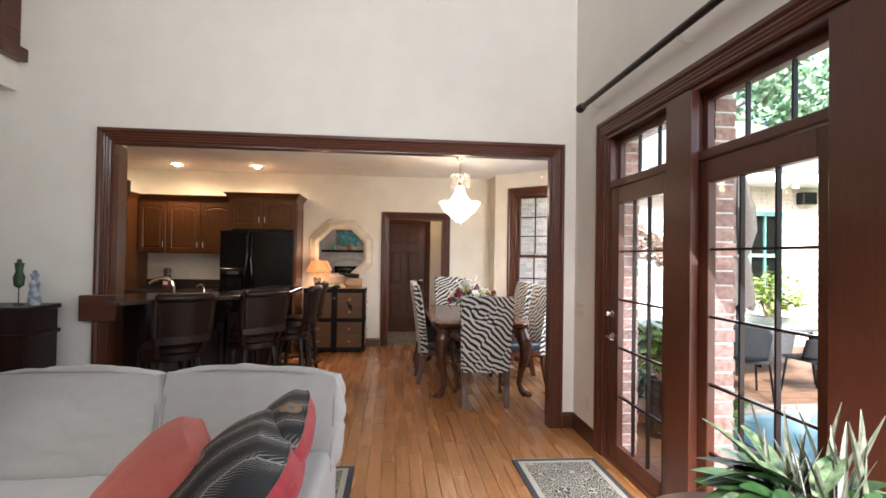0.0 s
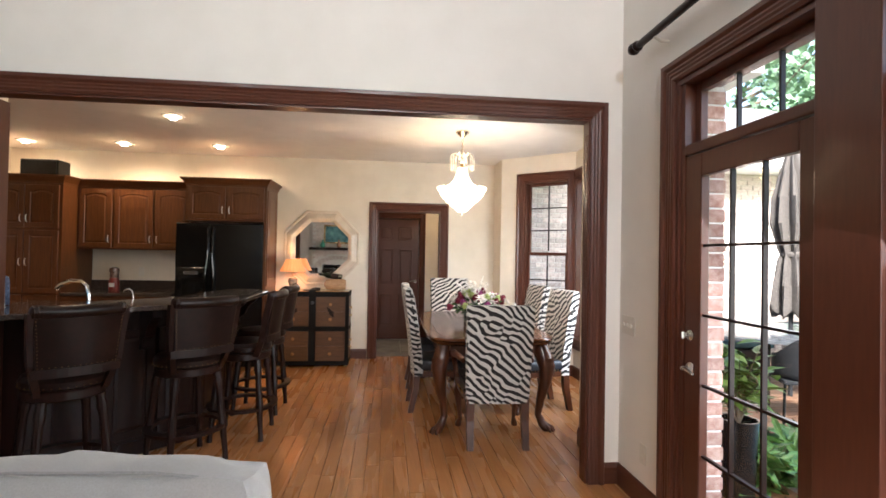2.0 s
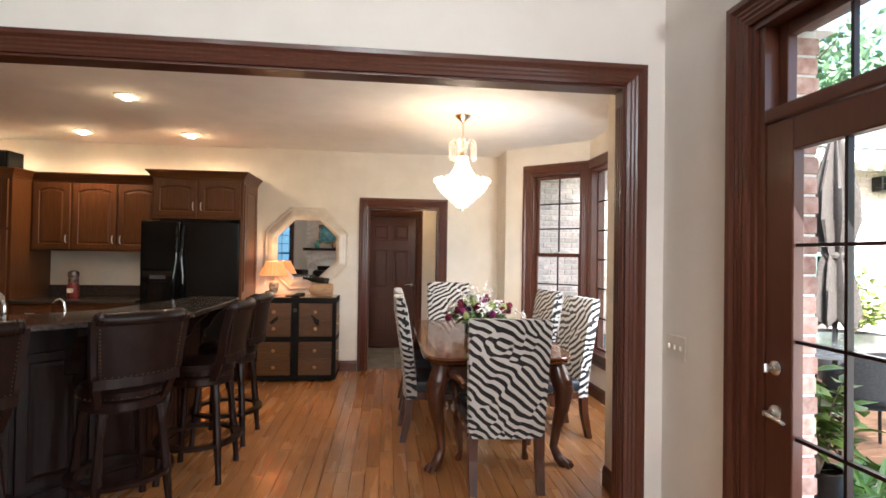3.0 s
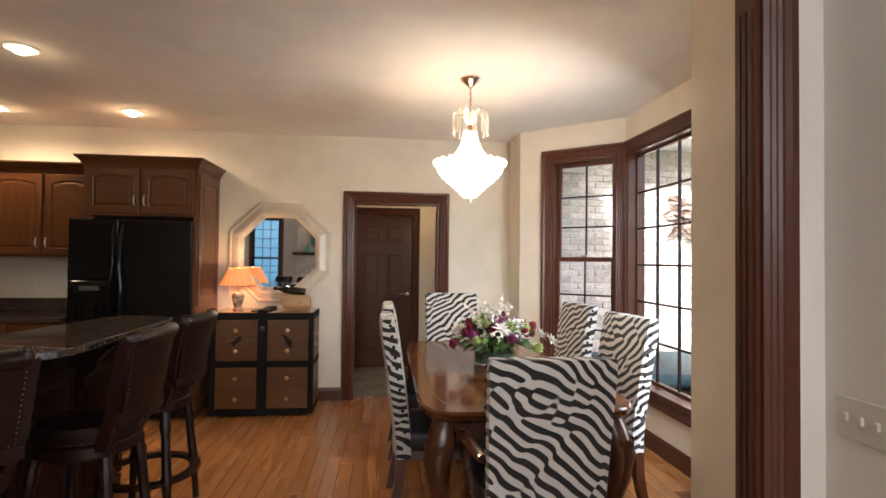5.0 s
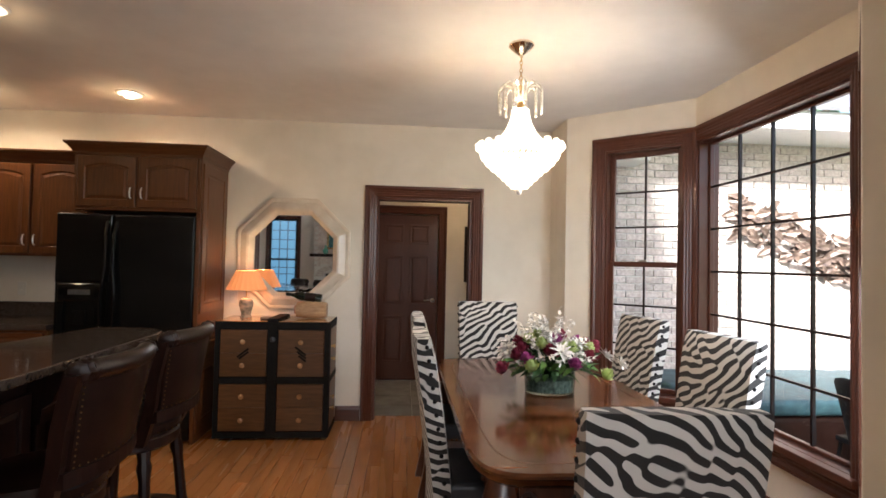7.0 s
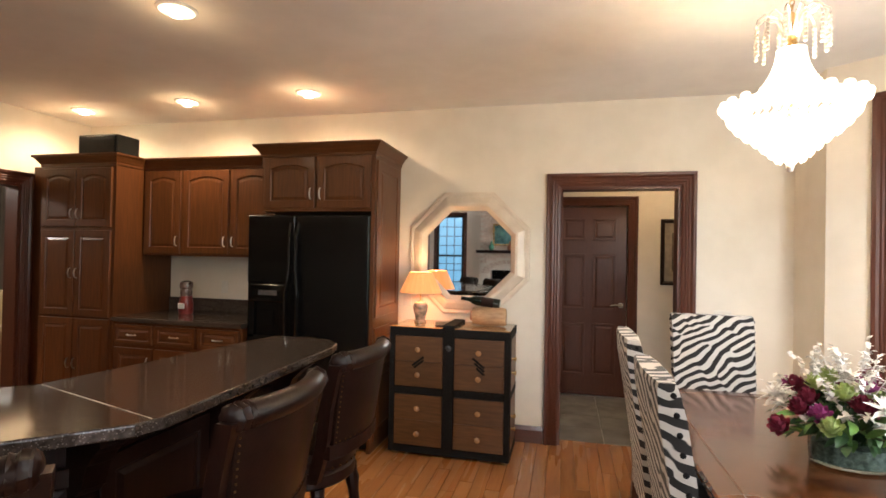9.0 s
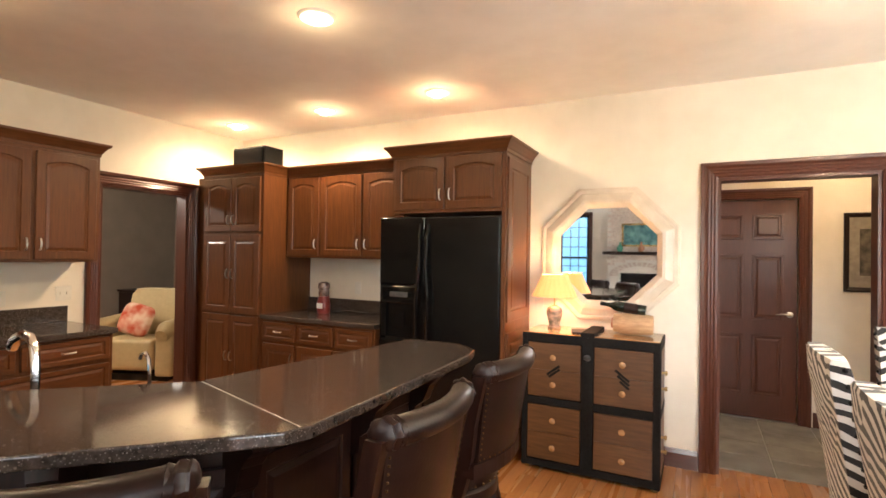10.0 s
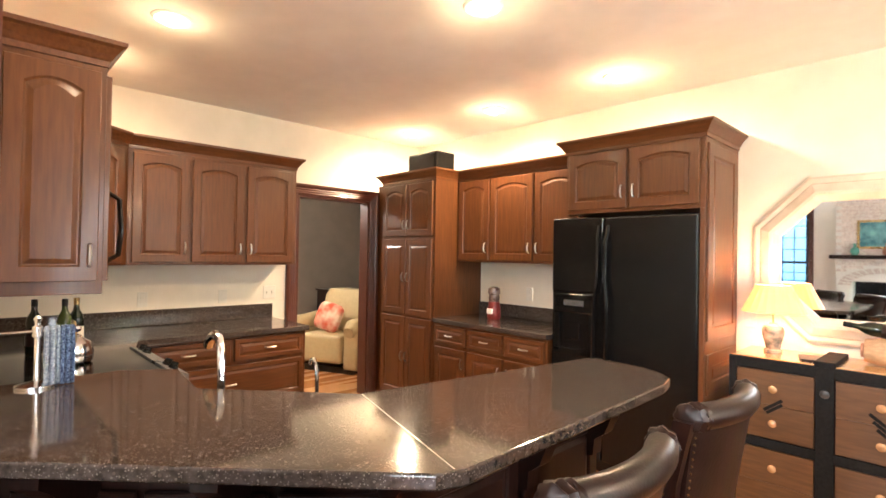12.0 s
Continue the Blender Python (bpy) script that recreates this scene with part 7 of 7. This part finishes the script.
def brick_mesh(L, d, h=0.066):
    bm = bmesh.new()
    loft(bm, [[(x, y, z) for x, y in ((e, e), (L - e, e), (L - e, d), (e, d))] for e, z in ((0.004, 0), (0.0, 0.004), (0.0, h - 0.004), (0.004, h))])
    return mesh_of(bm, "brick", BRICK)


B_HALF = brick_mesh(0.112, 0.028)
for nm, y0 in (("brick_pier_door", 3.546), ("brick_pier_post", 2.509)):
    p = thing(nm, pose(0, 0, 0), "red brick pier beside the garden doors", "brick pier")
    part("mortar_core", box(1.684, 1.788, y0 + 0.005, y0 + 0.027, -0.01, 2.305), MORTAR, p)
    for r in range(30):
        b = new("brick", B_HALF)
        b.parent = p
        b.location = (1.680 + (0.004 if r % 2 else -0.002), y0, 0.024 + 0.0755 * r)
setting("wall_outer_lintel", box(1.798, 1.898, 1.4, 4.2, 2.44, HZ), BRICK, "brick lintel course above the garden doors")
setting("wall_outer", box(1.798, 1.898, 3.975, 4.74, -0.17, HZ), BRICK, "brick outer wall beside the garden doors")

# metal leaf sculpture on the wing wall
ms = thing("wall_sculpture", pose(0, 8.60, 0), "rusted metal leaf wall sculpture on the brick wing", "wall sculpture")
srn = random.Random(8)
bm = bmesh.new()
tube(bm, [(3.75, -0.03, 1.95), (4.2, -0.04, 1.85), (4.7, -0.03, 1.60), (5.2, -0.04, 1.38)], 0.010, 6)
part("branch", bm, RUST, ms)
LF = []
for k in range(3):
    b2 = bmesh.new()
    leaf_blade(b2, pose(0, 0, 0), 0.15 + 0.02 * k, 0.075, 0.25, 0.35, 4)
    LF.append(mesh_of(b2, "leaf", RUST))
for i in range(190):
    t = srn.random()
    x = 3.72 + 1.55 * t
    z = 2.08 - 0.62 * t + srn.uniform(-0.30, 0.20) * (1 - 0.3 * abs(t - 0.5))
    o = new("leaf", LF[i % 3])
    o.parent = ms
    o.matrix_local = pose(x, -0.05 + srn.uniform(-0.03, 0.02), z, 90 + srn.uniform(-30, 30), srn.choice((90, -90)) + srn.uniform(-40, 40), srn.uniform(-25, 25))

# twin floodlight and loudspeaker under the eave
fl2 = thing("floodlight", pose(6.75, 8.0, 2.80), "white twin floodlight under the eave", "floodlight")
for s in (-0.12, 0.12):
    bm = bmesh.new()
    lathe(bm, [(0.03, 0), (0.035, -0.03), (0.055, -0.09), (0.05, -0.092)], 14)
    part("lamp_head", bm, WHITE, fl2, smooth=True, m=pose(s, 0, 0, 30))
os_ = thing("outdoor_speaker", pose(7.5, 8.55, 2.60), "black outdoor loudspeaker on the wall", "speaker")
part("case", box(-0.14, 0.14, -0.12, 0.05, -0.11, 0.11, 0.02), BLACKAP, os_)

# deck boards, pool, covered spa tub
DECK = surf("brown_deck_board", (0.105, 0.056, 0.032), (0.19, 0.105, 0.062), 9, 0.6, 0.2, stretch=(0.6, 7, 7), vary=0.15, blotch=0.15)
dk2 = tagged(new("deck"), "weathered brown wooden deck under the patio table", "", "", "structure")
DB = bmesh.new()
bx(DB, 0, 4.6, 0, 0.138, -0.14, -0.10, 0.004, 1)
DB = mesh_of(DB, "deck_board", DECK)
for i in range(24):
    o = new("deck_board", DB)
    o.parent = dk2
    o.location = (3.05, 5.13 + i * 0.1435, 0)
WATER = surf("rippled_water", (0.10, 0.20, 0.24), (0.20, 0.32, 0.36), 3, 0.05, 0.9, bscale=9, rvar=0.02)
setting("water", slab(bmesh.new(), [(3.05, 3.2), (4.9, 3.2), (4.9, 4.88), (3.35, 4.88), (3.05, 4.6)], -0.139, -0.128), WATER, "rippled pale blue water of a small garden pool")
setting("trim_pool_edge", box(3.05, 7.6, 4.90, 5.10, -0.139, -0.095, 0.01), PAVE, "pale stone pool edge beside the deck")
spa = thing("spa_tub", pose(3.9, 7.86, -0.14), "low outdoor tub under a teal fabric cover against the brick wing", "hot tub")
TEALC = surf("teal_cover_fabric", (0.018, 0.050, 0.062), (0.042, 0.105, 0.122), 12, 0.55, 0.3, blotch=0.25)
part("shell", box(-1.28, 1.28, -0.53, 0.68, 0, 0.40, 0.05, 3), DARKW, spa)
part("cover", box(-1.31, 1.31, -0.56, 0.70, 0.401, 0.53, 0.045, 3), TEALC, spa, smooth=True)
# closed umbrella, patio table, wicker chairs
um = thing("patio_umbrella", pose(4.64, 6.40, -0.10), "closed taupe patio umbrella", "umbrella")
bm = bmesh.new()
tube(bm, [(0, 0, 0), (0, 0, 2.85)], 0.024, 10)
part("pole", bm, WICKER, um)
bm = bmesh.new()
lps = []
for z, r in ((0.92, 0.15), (1.0, 0.165), (1.25, 0.145), (1.52, 0.11), (1.60, 0.09), (1.68, 0.115), (1.95, 0.165), (2.25, 0.15), (2.55, 0.09), (2.74, 0.05), (2.80, 0.02)):
    lps.append([((r * (1 + 0.34 * math.cos(8 * a + z * 2))) * math.cos(a), (r * (1 + 0.34 * math.cos(8 * a + z * 2))) * math.sin(a), z + 0.05 * math.sin(5 * a) * (1 if z < 1.1 else 0)) for a in [2 * math.pi * k / 48 for k in range(48)]])
loft(bm, lps)
part("canopy", bm, UMB, um, smooth=True)
bm = bmesh.new()
lathe(bm, [(0.105, 1.57), (0.115, 1.60), (0.105, 1.63)], 16)
part("tie_strap", bm, UMB, um)
pt2 = thing("patio_table", pose(4.64, 6.40, -0.10), "dark oval patio table", "table")
bm = bmesh.new()
lathe(bm, [(0.95, 0.68), (1.0, 0.69), (1.0, 0.72), (0.97, 0.73)], 40, sx=1.1, sy=0.8)
part("tabletop", bm, surf("slate_grey_top", (0.05, 0.055, 0.06), (0.08, 0.085, 0.09), 10, 0.25), pt2, smooth=True)
for sx in (-1, 1):
    for sy in (-1, 1):
        bm = bmesh.new()
        tube(bm, [(sx * 0.7, sy * 0.5, 0), (sx * 0.65, sy * 0.45, 0.68)], 0.03, 8)
        part("leg", bm, BLACKAP, pt2)


def wicker_chair(m):
    c = thing("patio_chair", m, "dark grey wicker patio chair with thin metal legs", "chair", "patio chairs")
    part("seat", box(-0.26, 0.26, -0.25, 0.27, 0.40, 0.44, 0.015), WICKER, c)
    bm = bmesh.new()
    rows = []
    for j in range(7):
        t = j / 6
        z = 0.44 + 0.42 * t
        rows.append([(0.28 * math.sin(a) * (1 + 0.08 * t), -0.02 - 0.27 * math.cos(a) - 0.08 * t, z - (0.20 * abs(math.sin(a)) ** 3 * t)) for a in [radians(-95 + 190 * k / 14) for k in range(15)]])
    loft(bm, rows, False, False, False)
    o = part("shell", bm, WICKER, c, smooth=True)
    md = o.modifiers.new("thickness", "SOLIDIFY")
    md.thickness = 0.018
    for sx in (-1, 1):
        for sy in (-1, 1):
            bm = bmesh.new()
            tube(bm, [(sx * 0.24, sy * 0.22, 0.41), (sx * 0.27, sy * 0.27, 0.0)], 0.013, 8)
            part("leg", bm, BLACKAP, c)
    return c


WC = wicker_chair(pose(4.0, 5.50, -0.10, 0, 0, -20))
for x, y, a in ((4.95, 5.42, 8), (5.85, 5.85, 50), (3.35, 6.4, -95)):
    copy_thing(WC, pose(x, y, -0.10, 0, 0, a))


def shrub(name, m, r, h, n, mat, label, pot=None, leaf=(0.10, 0.05), cat="plant", up=20):
    """A bush of single leaves round short twigs, with an uneven outline, in a pot if given (radius, height, material)."""
    c = thing(name, m, label, cat)
    z0 = 0.0
    if pot:
        bm = bmesh.new()
        lathe(bm, [(pot[0] * 0.75, 0), (pot[0], pot[1]), (pot[0] * 0.9, pot[1]), (pot[0] * 0.85, pot[1] - 0.04), (0.01, pot[1] - 0.04)], 24)
        part("pot", bm, pot[2], c, smooth=True)
        z0 = pot[1] - 0.03
    rn = random.Random(int(r * 1000 + n))
    bm, tw2 = bmesh.new(), bmesh.new()
    for i in range(max(6, n // 14)):
        a, q = rn.uniform(0, 6.28), rn.uniform(0.1, 1) ** 0.6
        tip = Vector((r * q * math.cos(a), r * q * math.sin(a), z0 + h * (1.05 - 0.55 * q * q) * rn.uniform(0.65, 1.1)))
        tube(tw2, [(0, 0, z0), (tip.x * 0.4, tip.y * 0.4, z0 + (tip.z - z0) * 0.6), tip], [0.008, 0.005, 0.002], 5)
        for k in range(14):
            s = rn.uniform(0.35, 1.05)
            p = Vector((tip.x * s, tip.y * s, z0 + (tip.z - z0) * s ** 0.8)) + Vector([rn.uniform(-0.05, 0.05) for _ in range(3)])
            leaf_blade(bm, Matrix.Translation(p) @ pose(0, 0, 0, 0, 0, rn.uniform(0, 360)) @ pose(0, 0, 0, rn.uniform(-20, 45) + up - 20, rn.uniform(-40, 40), 0), leaf[0] * rn.uniform(0.6, 1.25), leaf[1] * rn.uniform(0.7, 1.2), 0.3, 0.25, 3)
    part("twigs", tw2, BARK, c)
    tagged(part("leaves", bm, mat, c), "", "", "", "stuff")
    return c


shrub("potted_shrub", pose(2.22, 4.0, -0.14), 0.19, 0.50, 170, LEAFL, "bright green leafy plant in a tall pot", (0.11, 0.60, BLACKAP), (0.13, 0.065))
shrub("low_plant", pose(2.62, 4.28, -0.14), 0.36, 0.36, 260, LEAF, "low green hosta plant by the door", None, (0.22, 0.06), up=40)
shrub("low_plant", pose(2.22, 4.45, -0.14), 0.30, 0.50, 130, LEAFV, "pale striped bromeliad plant by the door", (0.14, 0.20, TERRA), (0.26, 0.035), up=50)
shrub("low_plant", pose(3.0, 4.62, -0.14), 0.32, 0.34, 200, LEAF, "low green hosta plant beside the pool", None, (0.20, 0.06), up=40)
shrub("planter_shrub", pose(6.1, 7.7, -0.10), 0.65, 0.85, 420, LEAFL, "yellow-green shrub in a dark square planter", (0.42, 0.62, surf("dark_planter", (0.03, 0.032, 0.036), (0.06, 0.062, 0.066), 30, 0.6)), (0.13, 0.06))
shrub("garden_shrub", pose(7.5, 7.2, -0.14), 0.75, 1.15, 500, LEAF, "green garden shrub beside the patio", None, (0.12, 0.055))
shrub("garden_shrub", pose(8.7, 6.4, -0.14), 0.8, 1.0, 450, LEAF, "green garden shrub beside the patio", None, (0.12, 0.055))
fz = thing("fence", pose(9.6, 0, -0.17), "black iron garden fence", "fence")
for i in range(40):
    part("post", box(-0.01, 0.01, 1.0 + i * 0.2 - 0.01, 1.0 + i * 0.2 + 0.01, 0, 1.1), BLACKAP, fz)
for z in (0.15, 1.0):
    part("rail", box(-0.015, 0.015, 0.9, 9.0, z, z + 0.03), BLACKAP, fz)


def tree(m, h, r, seed, label):
    c = thing("tree", m, label, "tree", "garden trees")
    rn = random.Random(seed)
    bm = bmesh.new()
    tube(bm, [(0, 0, 0), (0.1, 0.05, h * 0.25), (0.05, 0.15, h * 0.5), (0.2, 0.1, h * 0.8)], [0.22, 0.17, 0.12, 0.04], 10)
    tips = []
    for i in range(16):
        a, z = rn.uniform(0, 6.28), h * rn.uniform(0.28, 0.78)
        L = r * rn.uniform(0.6, 1.0) * (1.15 - abs(z / h - 0.5))
        tip = Vector((L * math.cos(a), L * math.sin(a), z + L * rn.uniform(0.15, 0.6)))
        tube(bm, [(0.08, 0.1, z), tip * 0.55 + Vector((0, 0, z * 0.45)), tip], [0.07, 0.04, 0.012], 6)
        tips += [tip, tip * 0.7 + Vector((0, 0, z * 0.3))]
    part("trunk", bm, BARK, c)
    vs2, fs = [], []
    for tip in tips:
        for k in range(90):
            p = tip + Vector((rn.gauss(0, 0.55), rn.gauss(0, 0.55), rn.gauss(0, 0.42)))
            a = pose(0, 0, 0, rn.uniform(0, 360), rn.uniform(0, 360), rn.uniform(0, 360))
            s = rn.uniform(0.10, 0.20)
            i0 = len(vs2)
            for q in ((-0.5, 0, 0), (0, -0.9, 0.1), (0.5, 0, 0), (0, 0.9, 0.1)):
                vs2.append(tuple(p + a.to_3x3() @ Vector(q) * s))
            fs.append((i0, i0 + 1, i0 + 2, i0 + 3))
    me = bpy.data.meshes.new("crown")
    me.from_pydata(vs2, [], fs)
    me.materials.append(TREE)
    o = new("crown", me)
    o.parent = c
    tagged(o, "", "", "", "stuff")


for i, (x, y, h, r) in enumerate(((13, 12.5, 8, 3.2), (14.5, 8.5, 9, 3.4), (12.5, 4.5, 7.5, 3.0), (18, 14, 11, 4), (19, 7, 10, 4), (11, 16, 9, 3.4), (17, 2, 9, 3.6))):
    tree(pose(x, y, -0.17), h, r, 40 + i, "leafy green garden tree")
# rough backdrop hill
bm = bmesh.new()
loft(bm, [[(40 + 8 * math.sin(k * 0.7), -40 + k * 5.0, z + (1.5 * math.sin(k * 1.3) if z > 0 else 0)) for k in range(24)] for z in (-0.3, 7.0)], False, False, False)
setting("backdrop", bm, TREE, "distant wooded hillside")

# bricks of the wing: the near ones singly, the rest joined
bw = tagged(new("wing_brickwork"), "weathered pale red brick courses", "brick wall", "", "structure")
B_WALL = None
rb = bmesh.new()
single = 0
brn = random.Random(3)
for r in range(40):
    z = -0.165 + r * 0.0755
    if z > 2.78:
        continue
    for k in range(36):
        x = 2.02 + k * 0.203 - (0.1 if r % 2 else 0)
        if x < 2.02 or x + 0.193 > 9.0 or (6.36 < x + 0.1 < 7.24 and 0.65 < z < 2.38):
            continue
        dy = brn.uniform(-0.004, 0.002)
        if 2.2 < x < 3.75 and 0.4 < z < 2.75 and single < 300:
            if B_WALL is None:
                b3 = bmesh.new()
                loft(b3, [[(x_, y_, z_) for x_, z_ in ((e, e), (0.193 - e, e), (0.193 - e, 0.066 - e), (e, 0.066 - e))] for e, y_ in ((0, 0.03), (0, 0.004), (0.004, 0))], False, True)
                B_WALL = mesh_of(b3, "brick", BRICKP)
            o = new("brick", B_WALL)
            o.parent = bw
            o.location = (x, 8.606 + dy, z)
            single += 1
        else:
            y0, y1 = 8.606 + dy, 8.625
            v = [rb.verts.new(p) for p in ((x, y0, z), (x + 0.193, y0, z), (x + 0.193, y0, z + 0.066), (x, y0, z + 0.066), (x, y1, z), (x + 0.193, y1, z), (x + 0.193, y1, z + 0.066), (x, y1, z + 0.066))]
            for q in ((0, 1, 2, 3), (0, 4, 5, 1), (3, 2, 6, 7), (0, 3, 7, 4), (1, 5, 6, 2)):
                rb.faces.new([v[i] for i in q])
tagged(part("brick_field", rb, BRICKP, bw), "", "", "", "stuff")

# ---- floor planks, tiles ----
fl = tagged(new("floor"), "glossy honey-oak plank floor", "", "", "structure")
PW = 0.092
prnd = random.Random(11)
MESHES = {}


def plank_mesh(L, w=PW):
    if (L, w) not in MESHES:
        bm = bmesh.new()
        g, c = 0.0008, 0.0014
        loft(bm, [[(x, y, z) for x, y in ((g + e, g + e), (w - g - e, g + e), (w - g - e, L - g - e), (g + e, L - g - e))] for e, z in ((0, -0.012), (0, -0.0018), (c, 0.0))], False, True)
        MESHES[L, w] = mesh_of(bm, "plank", FLOORW)
    return MESHES[L, w]


LENGTHS = [0.6, 0.8, 1.0, 1.3, 1.6]
singles = 0
rest = bmesh.new()
x = -6.2
while x < 2.5:
    w = min(PW, 2.5 - x)
    y = -3.2 + prnd.uniform(-1.2, 0)
    while y < FY + 0.12:
        L = prnd.choice(LENGTHS)
        a, b = max(y, -3.2), min(y + L, FY + 0.13)
        cut_x = 2.44 if y > 4.6 else 1.62
        if b - a > 0.05 and x < cut_x:
            whole = a == y and b == y + L and w == PW
            if whole and -1.0 < x < 1.35 and 1.9 < y < 7.2 and singles < 300:
                ob = new("plank", plank_mesh(L))
                ob.parent = fl
                ob.location = (x, y, 0)
                singles += 1
            else:
                vs0 = [(x + 0.0009, a + 0.0009), (x + w - 0.0009, a + 0.0009), (x + w - 0.0009, b - 0.0009), (x + 0.0009, b - 0.0009)]
                lo = [rest.verts.new((p[0], p[1], -0.012)) for p in vs0]
                hi = [rest.verts.new((p[0], p[1], 0.0)) for p in vs0]
                rest.faces.new(hi)
                for i in range(4):
                    rest.faces.new((lo[i], lo[(i + 1) % 4], hi[(i + 1) % 4], hi[i]))
        y += L
    x += PW
FLOORR = FLOORW.copy()
FLOORR.name = "oak_plank_joined"
nt = FLOORR.node_tree
geo = nt.nodes.new("ShaderNodeNewGeometry")
for lk in [lk for lk in nt.links if lk.from_node.type == "OBJECT_INFO"]:
    tgt = lk.to_socket
    nt.links.remove(lk)
    nt.links.new(geo.outputs["Random Per Island"], tgt)
tagged(part("plank_field", rest, FLOORR, fl), "", "", "", "stuff")

hf = tagged(new("hall_tiles"), "grey slate hall floor tiles", "floor tiles", "", "structure")
tm = None
for i in range(11):
    for j in range(4):
        if tm is None:
            b2 = bmesh.new()
            loft(b2, [[(sx * (0.197 - e), sy * (0.17 - e), z) for sx, sy in ((-1, -1), (1, -1), (1, 1), (-1, 1))] for e, z in ((0, -0.008), (0, -0.002), (0.004, 0.001))], False, True)
            tm = mesh_of(b2, "tile", TILE)
        t = new("tile", tm)
        t.parent = hf
        t.location = (-2.1 + 0.4 * i + 0.2, FY + 0.14 + 0.173 + 0.345 * j, 0)

for o in list(bpy.data.objects):
    if o.name.split(".")[0] in ("nailheads", "gadroon_moulding", "crystal_strand", "crystal_neck", "crystal_basket", "crystal_rim", "fringe", "sprig_spray", "foliage", "stems", "arch_bricks", "twigs"):
        o["kind"] = "stuff"
